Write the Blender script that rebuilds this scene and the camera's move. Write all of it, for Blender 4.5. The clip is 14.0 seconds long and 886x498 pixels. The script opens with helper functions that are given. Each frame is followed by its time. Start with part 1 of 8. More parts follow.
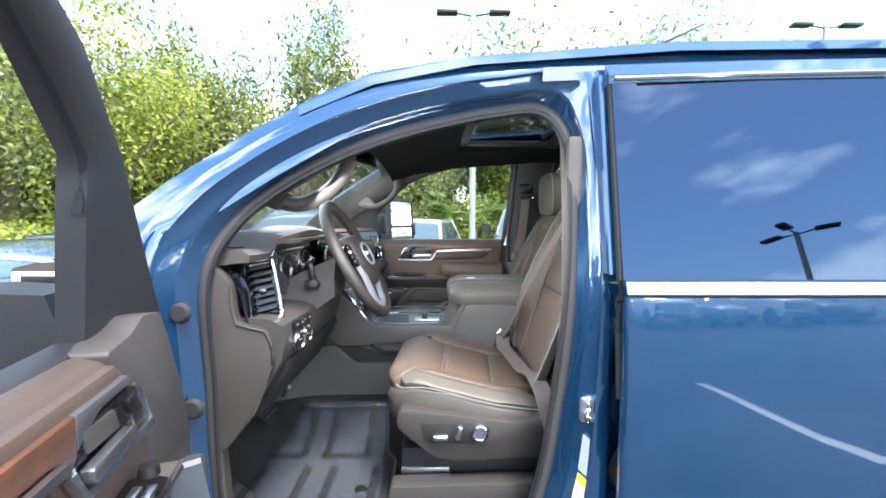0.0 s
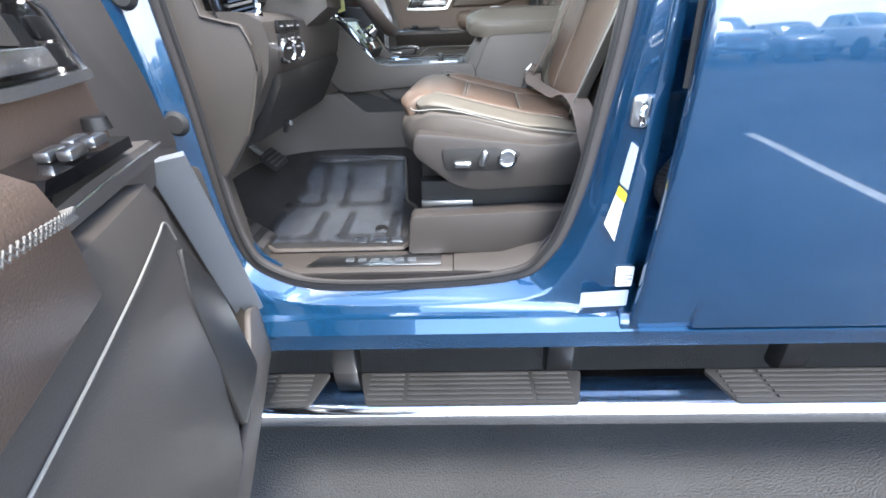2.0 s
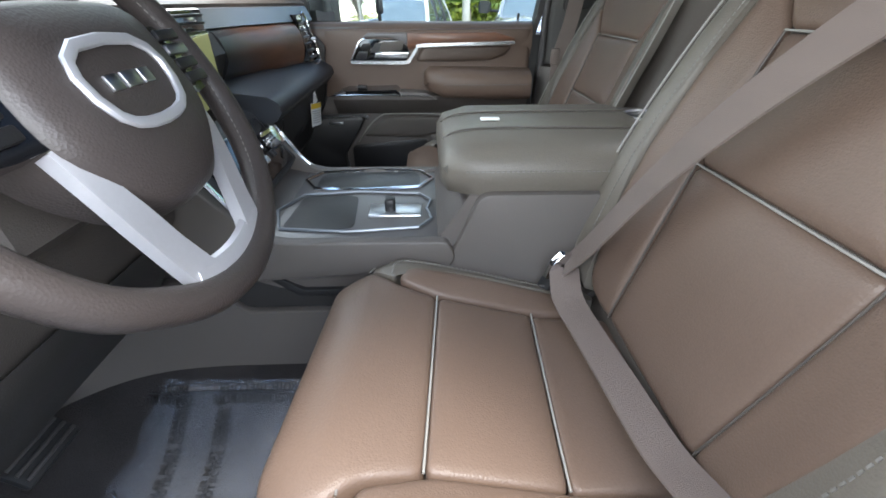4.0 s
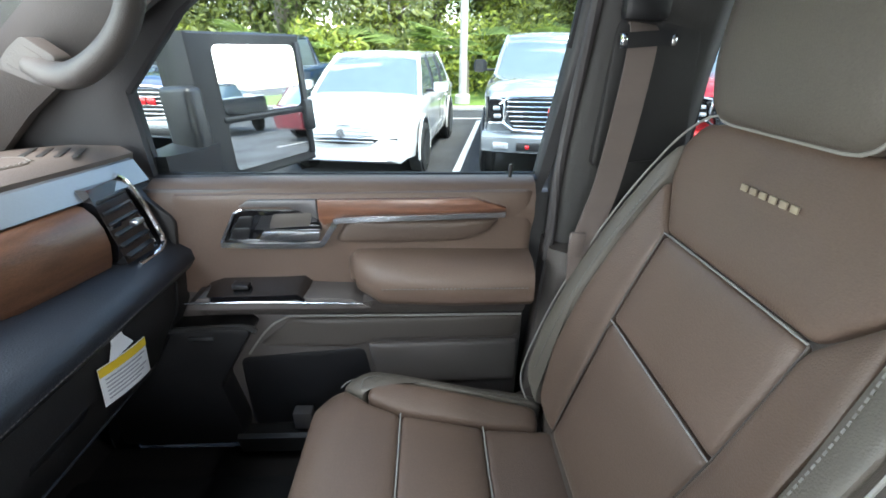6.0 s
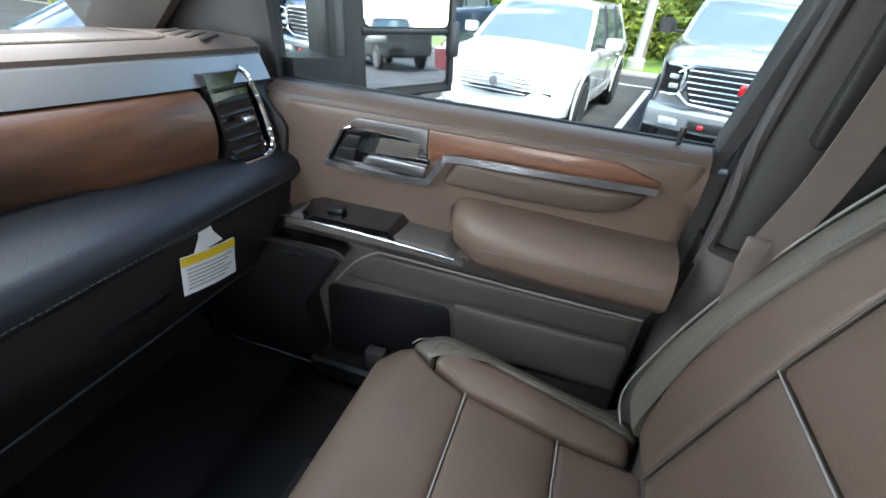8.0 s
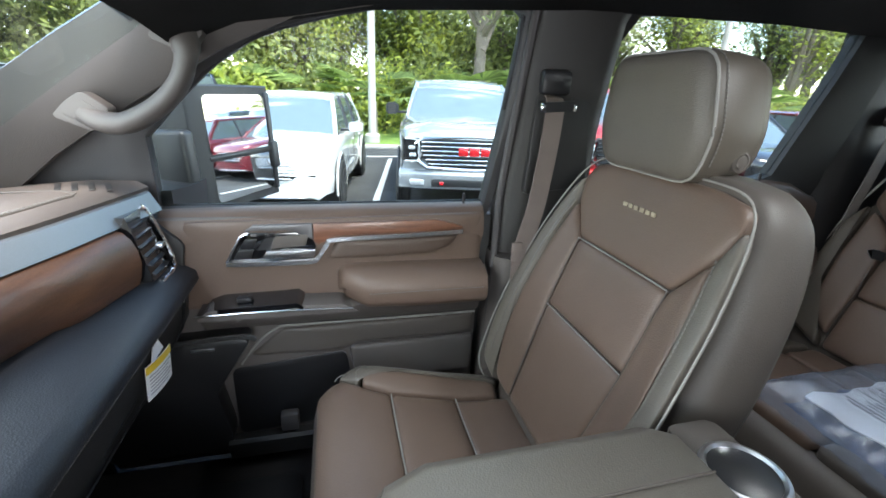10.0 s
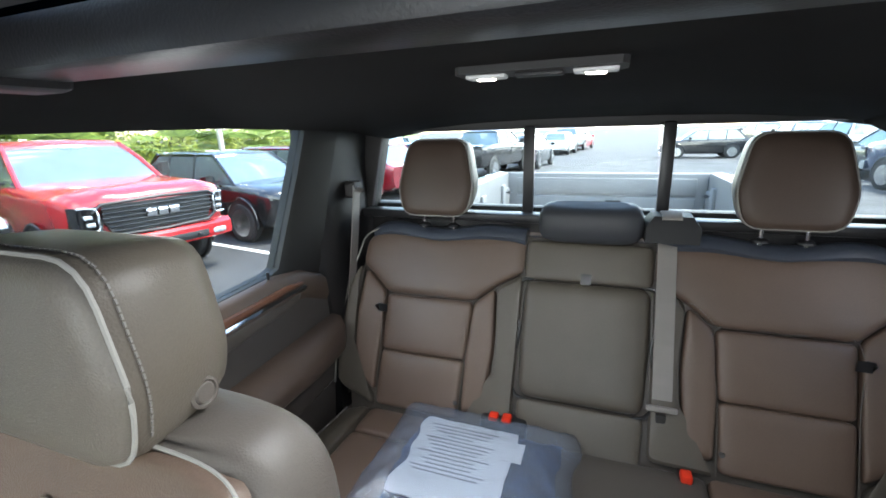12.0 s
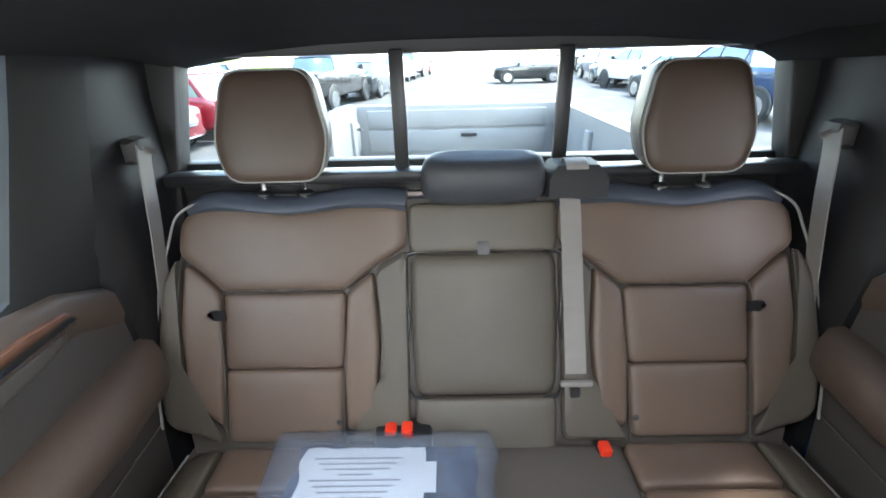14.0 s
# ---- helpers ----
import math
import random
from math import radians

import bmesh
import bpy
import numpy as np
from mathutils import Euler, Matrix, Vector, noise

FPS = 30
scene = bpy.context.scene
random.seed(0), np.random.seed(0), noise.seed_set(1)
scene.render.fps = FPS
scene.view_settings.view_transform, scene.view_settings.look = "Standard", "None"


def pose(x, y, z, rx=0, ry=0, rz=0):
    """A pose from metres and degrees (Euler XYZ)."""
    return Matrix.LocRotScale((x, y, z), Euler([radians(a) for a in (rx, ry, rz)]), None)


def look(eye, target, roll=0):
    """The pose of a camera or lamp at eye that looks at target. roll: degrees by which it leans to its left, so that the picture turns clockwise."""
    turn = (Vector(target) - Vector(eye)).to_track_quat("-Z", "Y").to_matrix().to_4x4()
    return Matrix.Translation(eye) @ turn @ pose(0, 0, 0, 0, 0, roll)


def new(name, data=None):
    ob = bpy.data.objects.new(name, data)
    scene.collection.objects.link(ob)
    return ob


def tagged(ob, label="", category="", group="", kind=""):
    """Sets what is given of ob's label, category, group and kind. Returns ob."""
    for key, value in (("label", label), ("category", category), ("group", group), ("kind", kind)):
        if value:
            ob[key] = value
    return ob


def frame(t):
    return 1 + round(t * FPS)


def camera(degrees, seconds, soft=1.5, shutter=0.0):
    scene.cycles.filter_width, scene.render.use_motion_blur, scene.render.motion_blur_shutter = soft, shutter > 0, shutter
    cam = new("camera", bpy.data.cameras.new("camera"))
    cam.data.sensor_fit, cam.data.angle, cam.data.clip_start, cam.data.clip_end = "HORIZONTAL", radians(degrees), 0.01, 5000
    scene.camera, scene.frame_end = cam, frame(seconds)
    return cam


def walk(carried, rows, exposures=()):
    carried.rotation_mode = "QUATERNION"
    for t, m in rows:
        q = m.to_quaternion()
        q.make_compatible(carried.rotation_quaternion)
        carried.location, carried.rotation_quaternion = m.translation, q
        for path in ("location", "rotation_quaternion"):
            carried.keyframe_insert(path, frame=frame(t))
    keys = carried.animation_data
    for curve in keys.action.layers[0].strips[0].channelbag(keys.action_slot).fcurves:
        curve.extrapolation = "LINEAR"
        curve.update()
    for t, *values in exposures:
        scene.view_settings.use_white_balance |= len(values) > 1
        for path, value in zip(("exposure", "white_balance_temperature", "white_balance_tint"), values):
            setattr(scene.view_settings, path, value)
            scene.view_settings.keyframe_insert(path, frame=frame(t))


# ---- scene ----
cam = camera(90.8, 14.0, soft=1.7)
PATH = [
    (0, (-0.301, -1.81, 1.569), (-0.279, 0.186, 1.447), 0.1),
    (0.5, (-0.307, -1.794, 1.55), (-0.363, 0.192, 1.32), -0.5),
    (1, (-0.3, -1.81, 1.463), (-0.394, 0.132, 0.993), -1.0),
    (1.5, (-0.306, -1.784, 1.375), (-0.405, 0.071, 0.635), -1.9),
    (2, (-0.312, -1.698, 1.324), (-0.377, 0.062, 0.376), -2.2),
    (2.5, (-0.339, -1.51, 1.351), (-0.377, 0.256, 0.412), -1.9),
    (3, (-0.317, -1.292, 1.371), (-0.353, 0.501, 0.487), -2.1),
    (3.5, (-0.29, -1.116, 1.419), (-0.307, 0.7, 0.58), -2.3),
    (4, (-0.282, -0.826, 1.529), (-0.218, 0.912, 0.541), 0.2),
    (4.2, (-0.279, -0.692, 1.566), (-0.182, 1.033, 0.557), 0.4),
    (6.3, (-0.096, 0.038, 1.709), (-0.051, 1.858, 0.882), 0.5),
    (6.5, (-0.077, 0.069, 1.714), (-0.255, 1.862, 0.846), 1.0),
    (7, (-0.072, 0.11, 1.641), (-0.613, 1.769, 0.664), 5.9),
    (7.2, (-0.064, 0.12, 1.605), (-0.658, 1.675, 0.496), 7.2),
    (9.3, (-0.273, -0.075, 1.714), (-0.215, 1.755, 0.909), 2.2),
    (9.5, (-0.286, -0.153, 1.715), (-0.154, 1.683, 0.932), 2.4),
    (10, (-0.291, -0.228, 1.735), (0.178, 1.594, 1.058), 2.5),
    (10.5, (-0.253, -0.196, 1.782), (0.674, 1.497, 1.255), 2.2),
    (11, (-0.175, -0.132, 1.839), (1.209, 1.249, 1.419), 0.6),
    (11.5, (-0.086, -0.076, 1.874), (1.594, 0.924, 1.456), -1.0),
    (12, (0.05, -0.037, 1.904), (1.858, 0.643, 1.386), -1.6),
    (12.5, (0.195, 0.008, 1.915), (2.041, 0.415, 1.263), -2.1),
    (13, (0.295, 0.058, 1.887), (2.131, 0.319, 1.136), -1.4),
    (13.5, (0.325, 0.063, 1.905), (2.157, 0.278, 1.133), -1.3),
    (14, (0.375, 0.086, 1.906), (2.198, 0.111, 1.085), -1.5),
]
EXPOSURES = [(0.0, 2.15), (0.5, 2.25), (1.0, 1.95), (1.5, 1.65), (2.0, 2.45), (2.5, 2.2), (3.0, 2.05), (3.5, 2.3), (4.0, 2.1), (4.2, 2.15), (6.5, 2.7), (7.2, 2.5), (9.5, 2.85), (10.0, 2.6), (10.5, 2.6), (11.0, 2.65), (12.0, 3.15), (12.5, 3.3), (13.0, 3.45), (13.5, 3.62), (14.0, 3.78)]
walk(cam, [(t, look(eye, target, roll)) for t, eye, target, roll in PATH], EXPOSURES)

# ---- world and sun ----
SUN_EL, SUN_ROT = radians(62), radians(150)
world = bpy.data.worlds.new("world")
scene.world = world
world.use_nodes = True
wn, wl = world.node_tree.nodes, world.node_tree.links
sky = wn.new("ShaderNodeTexSky")
sky.sky_type, sky.sun_disc, sky.sun_elevation, sky.sun_rotation = "NISHITA", False, SUN_EL, SUN_ROT
sky.air_density, sky.dust_density = 1.2, 0.4
tc = wn.new("ShaderNodeTexCoord")
mp = wn.new("ShaderNodeMapping")
mp.inputs["Scale"].default_value = (1.0, 1.0, 2.6)
cl = wn.new("ShaderNodeTexNoise")
cl.inputs["Scale"].default_value, cl.inputs["Detail"].default_value, cl.inputs["Roughness"].default_value = 2.1, 9, 0.58
ramp = wn.new("ShaderNodeValToRGB")
ramp.color_ramp.elements[0].position, ramp.color_ramp.elements[1].position = 0.475, 0.57
mixc = wn.new("ShaderNodeMixRGB")
mixc.inputs[2].default_value = (9.5, 9.8, 10.2, 1)
wl.new(tc.outputs["Generated"], mp.inputs[0])
wl.new(mp.outputs[0], cl.inputs["Vector"])
sep, low, share = wn.new("ShaderNodeSeparateXYZ"), wn.new("ShaderNodeMath"), wn.new("ShaderNodeMath")
low.operation, low.inputs[1].default_value, low.inputs[2].default_value = "MULTIPLY_ADD", -0.16, 0.045
share.operation = "ADD"
wl.new(tc.outputs["Generated"], sep.inputs[0])
wl.new(sep.outputs["Z"], low.inputs[0])
wl.new(cl.outputs["Fac"], share.inputs[0])
wl.new(low.outputs[0], share.inputs[1])
wl.new(share.outputs[0], ramp.inputs[0])
wl.new(ramp.outputs[0], mixc.inputs[0])
wl.new(sky.outputs[0], mixc.inputs[1])
wl.new(mixc.outputs[0], wn["Background"].inputs[0])
wn["Background"].inputs[1].default_value = 0.15
sun = new("sun", bpy.data.lights.new("sun", "SUN"))
sun.data.energy, sun.data.angle, sun.data.color = 2.0, radians(16), (1, 0.95, 0.87)
sun.matrix_world = look((0, 0, 0), (-math.cos(SUN_EL) * math.sin(SUN_ROT), -math.cos(SUN_EL) * math.cos(SUN_ROT), -math.sin(SUN_EL)))


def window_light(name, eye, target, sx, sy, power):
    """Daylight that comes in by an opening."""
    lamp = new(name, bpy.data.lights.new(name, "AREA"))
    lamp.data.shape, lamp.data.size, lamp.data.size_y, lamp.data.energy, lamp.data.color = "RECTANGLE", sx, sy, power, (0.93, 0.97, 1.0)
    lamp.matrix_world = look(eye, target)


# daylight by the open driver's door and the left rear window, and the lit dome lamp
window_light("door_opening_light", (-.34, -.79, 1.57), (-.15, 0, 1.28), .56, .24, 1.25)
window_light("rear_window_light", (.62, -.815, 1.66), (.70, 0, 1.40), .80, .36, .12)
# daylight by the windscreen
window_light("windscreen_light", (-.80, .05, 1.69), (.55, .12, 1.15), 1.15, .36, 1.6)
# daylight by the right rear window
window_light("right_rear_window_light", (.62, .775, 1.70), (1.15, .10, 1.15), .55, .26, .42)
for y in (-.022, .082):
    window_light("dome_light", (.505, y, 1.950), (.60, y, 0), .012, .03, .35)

# ---- materials ----
def nodes_of(name):
    m = bpy.data.materials.new(name)
    m.use_nodes = True
    return m, m.node_tree.nodes, m.node_tree.links, m.node_tree.nodes["Principled BSDF"]


def mat(name, col, rough=0.5, metal=0.0, var=0.18, scale=6.0, bump=0.15, fine=260.0, coat=0.0, spec=0.5, rvar=0.08, col2=None, stretch=(1, 1, 1), thick=0.002):
    """A surface with colour drift at a large and a fine scale, gloss drift and fine relief."""
    m, n, l, b = nodes_of(name)
    t = n.new("ShaderNodeTexCoord")
    g = n.new("ShaderNodeMapping")
    g.inputs["Scale"].default_value = stretch
    l.new(t.outputs["Object"], g.inputs[0])
    big, small = n.new("ShaderNodeTexNoise"), n.new("ShaderNodeTexNoise")
    big.inputs["Scale"].default_value, big.inputs["Detail"].default_value = scale, 4
    small.inputs["Scale"].default_value, small.inputs["Detail"].default_value = fine, 2
    for q in (big, small):
        l.new(g.outputs[0], q.inputs["Vector"])
    add = n.new("ShaderNodeMath")
    add.operation = "MULTIPLY_ADD"
    add.inputs[1].default_value, add.inputs[2].default_value = 0.35, 0.0
    l.new(small.outputs["Fac"], add.inputs[0])
    sm = n.new("ShaderNodeMath")
    sm.operation = "MULTIPLY_ADD"
    sm.inputs[1].default_value = 0.65
    l.new(big.outputs["Fac"], sm.inputs[0])
    l.new(add.outputs[0], sm.inputs[2])
    r = n.new("ShaderNodeValToRGB")
    c2 = col2 or tuple(min(1, c * (1 + var)) for c in col)
    c1 = tuple(c * (1 - var) for c in col)
    r.color_ramp.elements[0].position, r.color_ramp.elements[1].position = 0.33, 0.67
    r.color_ramp.elements[0].color, r.color_ramp.elements[1].color = (*c1, 1), (*c2, 1)
    l.new(sm.outputs[0], r.inputs[0])
    l.new(r.outputs[0], b.inputs["Base Color"])
    ro = n.new("ShaderNodeMapRange")
    ro.inputs["To Min"].default_value, ro.inputs["To Max"].default_value = max(0.02, rough - rvar), min(1, rough + rvar)
    l.new(sm.outputs[0], ro.inputs["Value"])
    l.new(ro.outputs[0], b.inputs["Roughness"])
    b.inputs["Metallic"].default_value, b.inputs["Specular IOR Level"].default_value = metal, spec
    b.inputs["Coat Weight"].default_value, b.inputs["Coat Roughness"].default_value = coat, 0.03
    if bump:
        bp = n.new("ShaderNodeBump")
        bp.inputs["Strength"].default_value, bp.inputs["Distance"].default_value = bump, thick
        l.new(small.outputs["Fac"], bp.inputs["Height"])
        l.new(bp.outputs[0], b.inputs["Normal"])
    return m


def leather(name, col, rough=0.42):
    """Grained leather: cells of pebbled relief over a soft drift of colour."""
    m = mat(name, col, rough, var=0.10, scale=5, bump=0.0, fine=300, spec=0.35, rvar=0.05)
    n, l, b = m.node_tree.nodes, m.node_tree.links, m.node_tree.nodes["Principled BSDF"]
    v = n.new("ShaderNodeTexVoronoi")
    v.inputs["Scale"].default_value = 420
    t = n.new("ShaderNodeTexCoord")
    l.new(t.outputs["Object"], v.inputs["Vector"])
    bp = n.new("ShaderNodeBump")
    bp.inputs["Strength"].default_value, bp.inputs["Distance"].default_value = 0.35, 0.0008
    l.new(v.outputs["Distance"], bp.inputs["Height"])
    l.new(bp.outputs[0], b.inputs["Normal"])
    return m


def gloss_share(n, l, least, most):
    """A share of mirror gloss that grows at flat angles, the same on both faces of a sheet."""
    lw, pw, mr = n.new("ShaderNodeLayerWeight"), n.new("ShaderNodeMath"), n.new("ShaderNodeMapRange")
    lw.inputs["Blend"].default_value = 0.5
    pw.operation, pw.inputs[1].default_value = "POWER", 4.0
    mr.inputs["To Min"].default_value, mr.inputs["To Max"].default_value = least, most
    l.new(lw.outputs["Facing"], pw.inputs[0])
    l.new(pw.outputs[0], mr.inputs["Value"])
    return lw, mr


def glass(name, tint=(0.9, 0.95, 0.93), clear=0.92, least=0.03, sheen=(1, 1, 1)):
    """A thin pane: mostly see-through, with a mirror gloss that grows at flat angles."""
    m, n, l, b = nodes_of(name)
    n.remove(b)
    tr, gl, mx = n.new("ShaderNodeBsdfTransparent"), n.new("ShaderNodeBsdfGlossy"), n.new("ShaderNodeMixShader")
    tr.inputs[0].default_value = (*[c * clear for c in tint], 1)
    gl.inputs[0].default_value = (*sheen, 1)
    gl.inputs["Roughness"].default_value = 0.01
    lw, mr = gloss_share(n, l, least, 0.55)
    l.new(mr.outputs[0], mx.inputs[0])
    l.new(tr.outputs[0], mx.inputs[1])
    l.new(gl.outputs[0], mx.inputs[2])
    l.new(mx.outputs[0], n["Material Output"].inputs[0])
    return m


M_BROWN = leather("brown_leather", (0.115, 0.079, 0.060))
M_TAUPE = leather("taupe_leather", (0.114, 0.101, 0.084))
M_TAUPE2 = leather("dark_taupe_vinyl", (0.078, 0.067, 0.058), 0.5)
M_BROWND = leather("dark_brown_leather", (0.072, 0.050, 0.038), 0.45)
M_TRIM = mat("brown_trim_plastic", (0.088, 0.077, 0.070), 0.55, var=0.08, bump=0.25, fine=500)
M_TRIMD = mat("dark_trim_plastic", (0.020, 0.019, 0.0185), 0.55, var=0.1, bump=0.25, fine=500)
M_DASHTOP = leather("dash_pad_vinyl", (0.086, 0.071, 0.063), 0.5)
M_GREYPAD = leather("grey_pad_vinyl", (0.036, 0.038, 0.043), 0.5)
M_NAVYPAD = leather("blue_black_pad_vinyl", (0.022, 0.024, 0.029), 0.45)
M_PIPING = mat("silver_grey_piping", (0.25, 0.24, 0.22), 0.65, var=0.06)
M_THREAD = mat("grey_thread", (0.15, 0.14, 0.128), 0.7, var=0.1)
M_BLUE = mat("blue_metallic_paint", (0.008, 0.062, 0.152), 0.22, metal=0.42, var=0.04, bump=0.0, coat=1.0, rvar=0.02)
M_BLUE.node_tree.nodes["Principled BSDF"].inputs["Coat IOR"].default_value = 2.0
M_CHROME = mat("chrome", (0.78, 0.79, 0.81), 0.09, metal=1.0, var=0.02, bump=0, rvar=0.02)
M_BRIGHT = mat("bright_trim_line", (0.66, 0.67, 0.69), 0.22, metal=0.95, var=0.03, bump=0, rvar=0.03)
M_SATIN = mat("satin_silver", (0.50, 0.51, 0.53), 0.3, metal=1.0, var=0.04, bump=0, rvar=0.05)
M_BLACK = mat("black_plastic", (0.012, 0.012, 0.013), 0.4, var=0.1, bump=0.15, fine=420)
M_GLOSSBLACK = mat("gloss_black", (0.006, 0.006, 0.007), 0.08, var=0.05, bump=0, coat=0.6, rvar=0.02)
M_RUBBER = mat("seal_rubber", (0.055, 0.050, 0.050), 0.6, var=0.1, bump=0.1)
M_BLACKRUB = mat("black_rubber", (0.014, 0.014, 0.015), 0.7, var=0.2, bump=0.25, fine=180)
M_HEADLINER = mat("dark_headliner_cloth", (0.009, 0.0087, 0.0085), 0.95, var=0.12, bump=0.4, fine=700, spec=0.1)
M_CARPET = mat("brown_carpet", (0.036, 0.033, 0.033), 0.95, var=0.3, bump=0.9, fine=520, spec=0.1, thick=0.004)
M_MAT = mat("mat_pile", (0.042, 0.041, 0.043), 0.95, var=0.3, bump=0.9, fine=520, spec=0.1, thick=0.004)
M_SILL = mat("low_trim_plastic", (0.050, 0.043, 0.039), 0.5, var=0.08, bump=0.25, fine=500)
M_GREYRUB = mat("grey_rubber", (0.026, 0.026, 0.027), 0.7, var=0.2, bump=0.2, fine=200)
M_TRIM2 = mat("dark_brown_trim_plastic", (0.060, 0.052, 0.047), 0.55, var=0.08, bump=0.25, fine=500)
M_BELT = mat("taupe_belt_webbing", (0.155, 0.122, 0.106), 0.6, var=0.08, bump=0.5, fine=600, stretch=(1, 1, 6))
M_BELTG = mat("grey_belt_webbing", (0.22, 0.20, 0.185), 0.6, var=0.06, bump=0.5, fine=600, stretch=(1, 1, 6))
M_WOOD = mat("open_pore_wood", (0.135, 0.056, 0.030), 0.33, var=0.45, scale=9, bump=0.25, fine=120, stretch=(0.6, 6, 14), coat=0.25)
M_WHITE = mat("white_paper", (0.75, 0.75, 0.74), 0.7, var=0.04, bump=0.05)
M_YELLOW = mat("yellow_label", (0.75, 0.52, 0.03), 0.5, var=0.06, bump=0)
M_RED = mat("red_plastic", (0.75, 0.04, 0.015), 0.35, var=0.06, bump=0)
M_INK = mat("black_ink", (0.015, 0.015, 0.017), 0.5, var=0.05, bump=0)
M_INKGREY = mat("grey_ink", (0.34, 0.34, 0.35), 0.6, var=0.05, bump=0)
M_GLASS = glass("clear_pane", clear=0.96, least=0.003)
M_TINT = glass("tinted_pane", (0.42, 0.45, 0.47), 0.75)
M_MIRROR = mat("mirror", (0.86, 0.87, 0.88), 0.02, metal=1.0, var=0.01, bump=0, rvar=0.005)
M_ASPHALT = mat("asphalt", (0.046, 0.047, 0.050), 0.85, var=0.6, scale=0.8, bump=1.0, fine=150, thick=0.012)
M_GRASS = mat("mown_grass", (0.13, 0.21, 0.035), 0.9, var=0.35, scale=0.8, bump=1.0, fine=40, thick=0.04)
M_PAINT = mat("white_road_paint", (0.62, 0.62, 0.60), 0.7, var=0.2, scale=5, bump=0.3, fine=120)
M_BARK = mat("bark", (0.19, 0.16, 0.135), 0.9, var=0.35, scale=3, bump=0.9, fine=30, stretch=(1, 1, 0.25), thick=0.03)
M_CONCRETE = mat("concrete", (0.40, 0.38, 0.35), 0.85, var=0.12, scale=2, bump=0.3, fine=60)
M_TYRE = mat("tyre_rubber", (0.02, 0.02, 0.02), 0.75, var=0.2, bump=0.3)
M_ALLOY = mat("alloy_rim", (0.45, 0.46, 0.48), 0.25, metal=1.0, var=0.05, bump=0)
M_BED = mat("grey_bed_liner", (0.15, 0.152, 0.155), 0.65, var=0.1, bump=0.5, fine=300)


M_GREYSAT = mat("satin_grey_trim", (0.20, 0.215, 0.235), 0.38, metal=0.6, var=0.05, bump=0.05)
M_GREYSAT2 = mat("satin_taupe_trim", (0.13, 0.125, 0.125), 0.4, metal=0.4, var=0.06, bump=0.05)
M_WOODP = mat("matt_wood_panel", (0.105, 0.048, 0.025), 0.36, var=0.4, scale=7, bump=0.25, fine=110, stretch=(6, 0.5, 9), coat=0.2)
# the dashboard panel's wood colour blends into black towards the middle of the cab
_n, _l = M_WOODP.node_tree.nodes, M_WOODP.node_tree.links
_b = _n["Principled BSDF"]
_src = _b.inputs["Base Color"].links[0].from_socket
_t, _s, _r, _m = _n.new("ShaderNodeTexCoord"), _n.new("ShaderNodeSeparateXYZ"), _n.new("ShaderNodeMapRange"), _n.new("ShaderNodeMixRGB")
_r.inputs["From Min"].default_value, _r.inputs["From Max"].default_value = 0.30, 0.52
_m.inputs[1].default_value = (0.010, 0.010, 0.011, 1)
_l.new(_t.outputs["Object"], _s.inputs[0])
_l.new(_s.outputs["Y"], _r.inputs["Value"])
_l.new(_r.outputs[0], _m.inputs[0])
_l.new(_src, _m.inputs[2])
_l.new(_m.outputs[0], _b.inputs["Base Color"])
M_SPOKE = mat("satin_silver_spoke", (0.52, 0.52, 0.55), 0.34, metal=0.55, var=0.04, bump=0, rvar=0.04)
M_WHEEL = leather("dark_wheel_leather", (0.040, 0.033, 0.031), 0.42)
M_PILLAR = mat("taupe_pillar_plastic", (0.029, 0.027, 0.025), 0.6, var=0.08, bump=0.25, fine=500)
M_PALEYELLOW = mat("pale_yellow_sheet", (0.60, 0.60, 0.25), 0.6, var=0.05, bump=0)
M_STICKER = mat("grey_sticker", (0.34, 0.40, 0.50), 0.35, var=0.06, bump=0)
M_NAVY = mat("navy_packed_mats", (0.020, 0.034, 0.075), 0.6, var=0.5, scale=14, bump=0.3)
M_TINTR = glass("privacy_pane", (0.84, 0.88, 0.87), 0.93, 0.02)
M_TINTL = glass("deep_tinted_pane", (0.10, 0.14, 0.19), 0.45, 0.16, (0.33, 0.48, 0.72))


def glow(name, col, strength):
    m, n, l, b = nodes_of(name)
    b.inputs["Base Color"].default_value, b.inputs["Roughness"].default_value = (*col, 1), 0.3
    b.inputs["Emission Color"].default_value, b.inputs["Emission Strength"].default_value = (*col, 1), strength
    return m


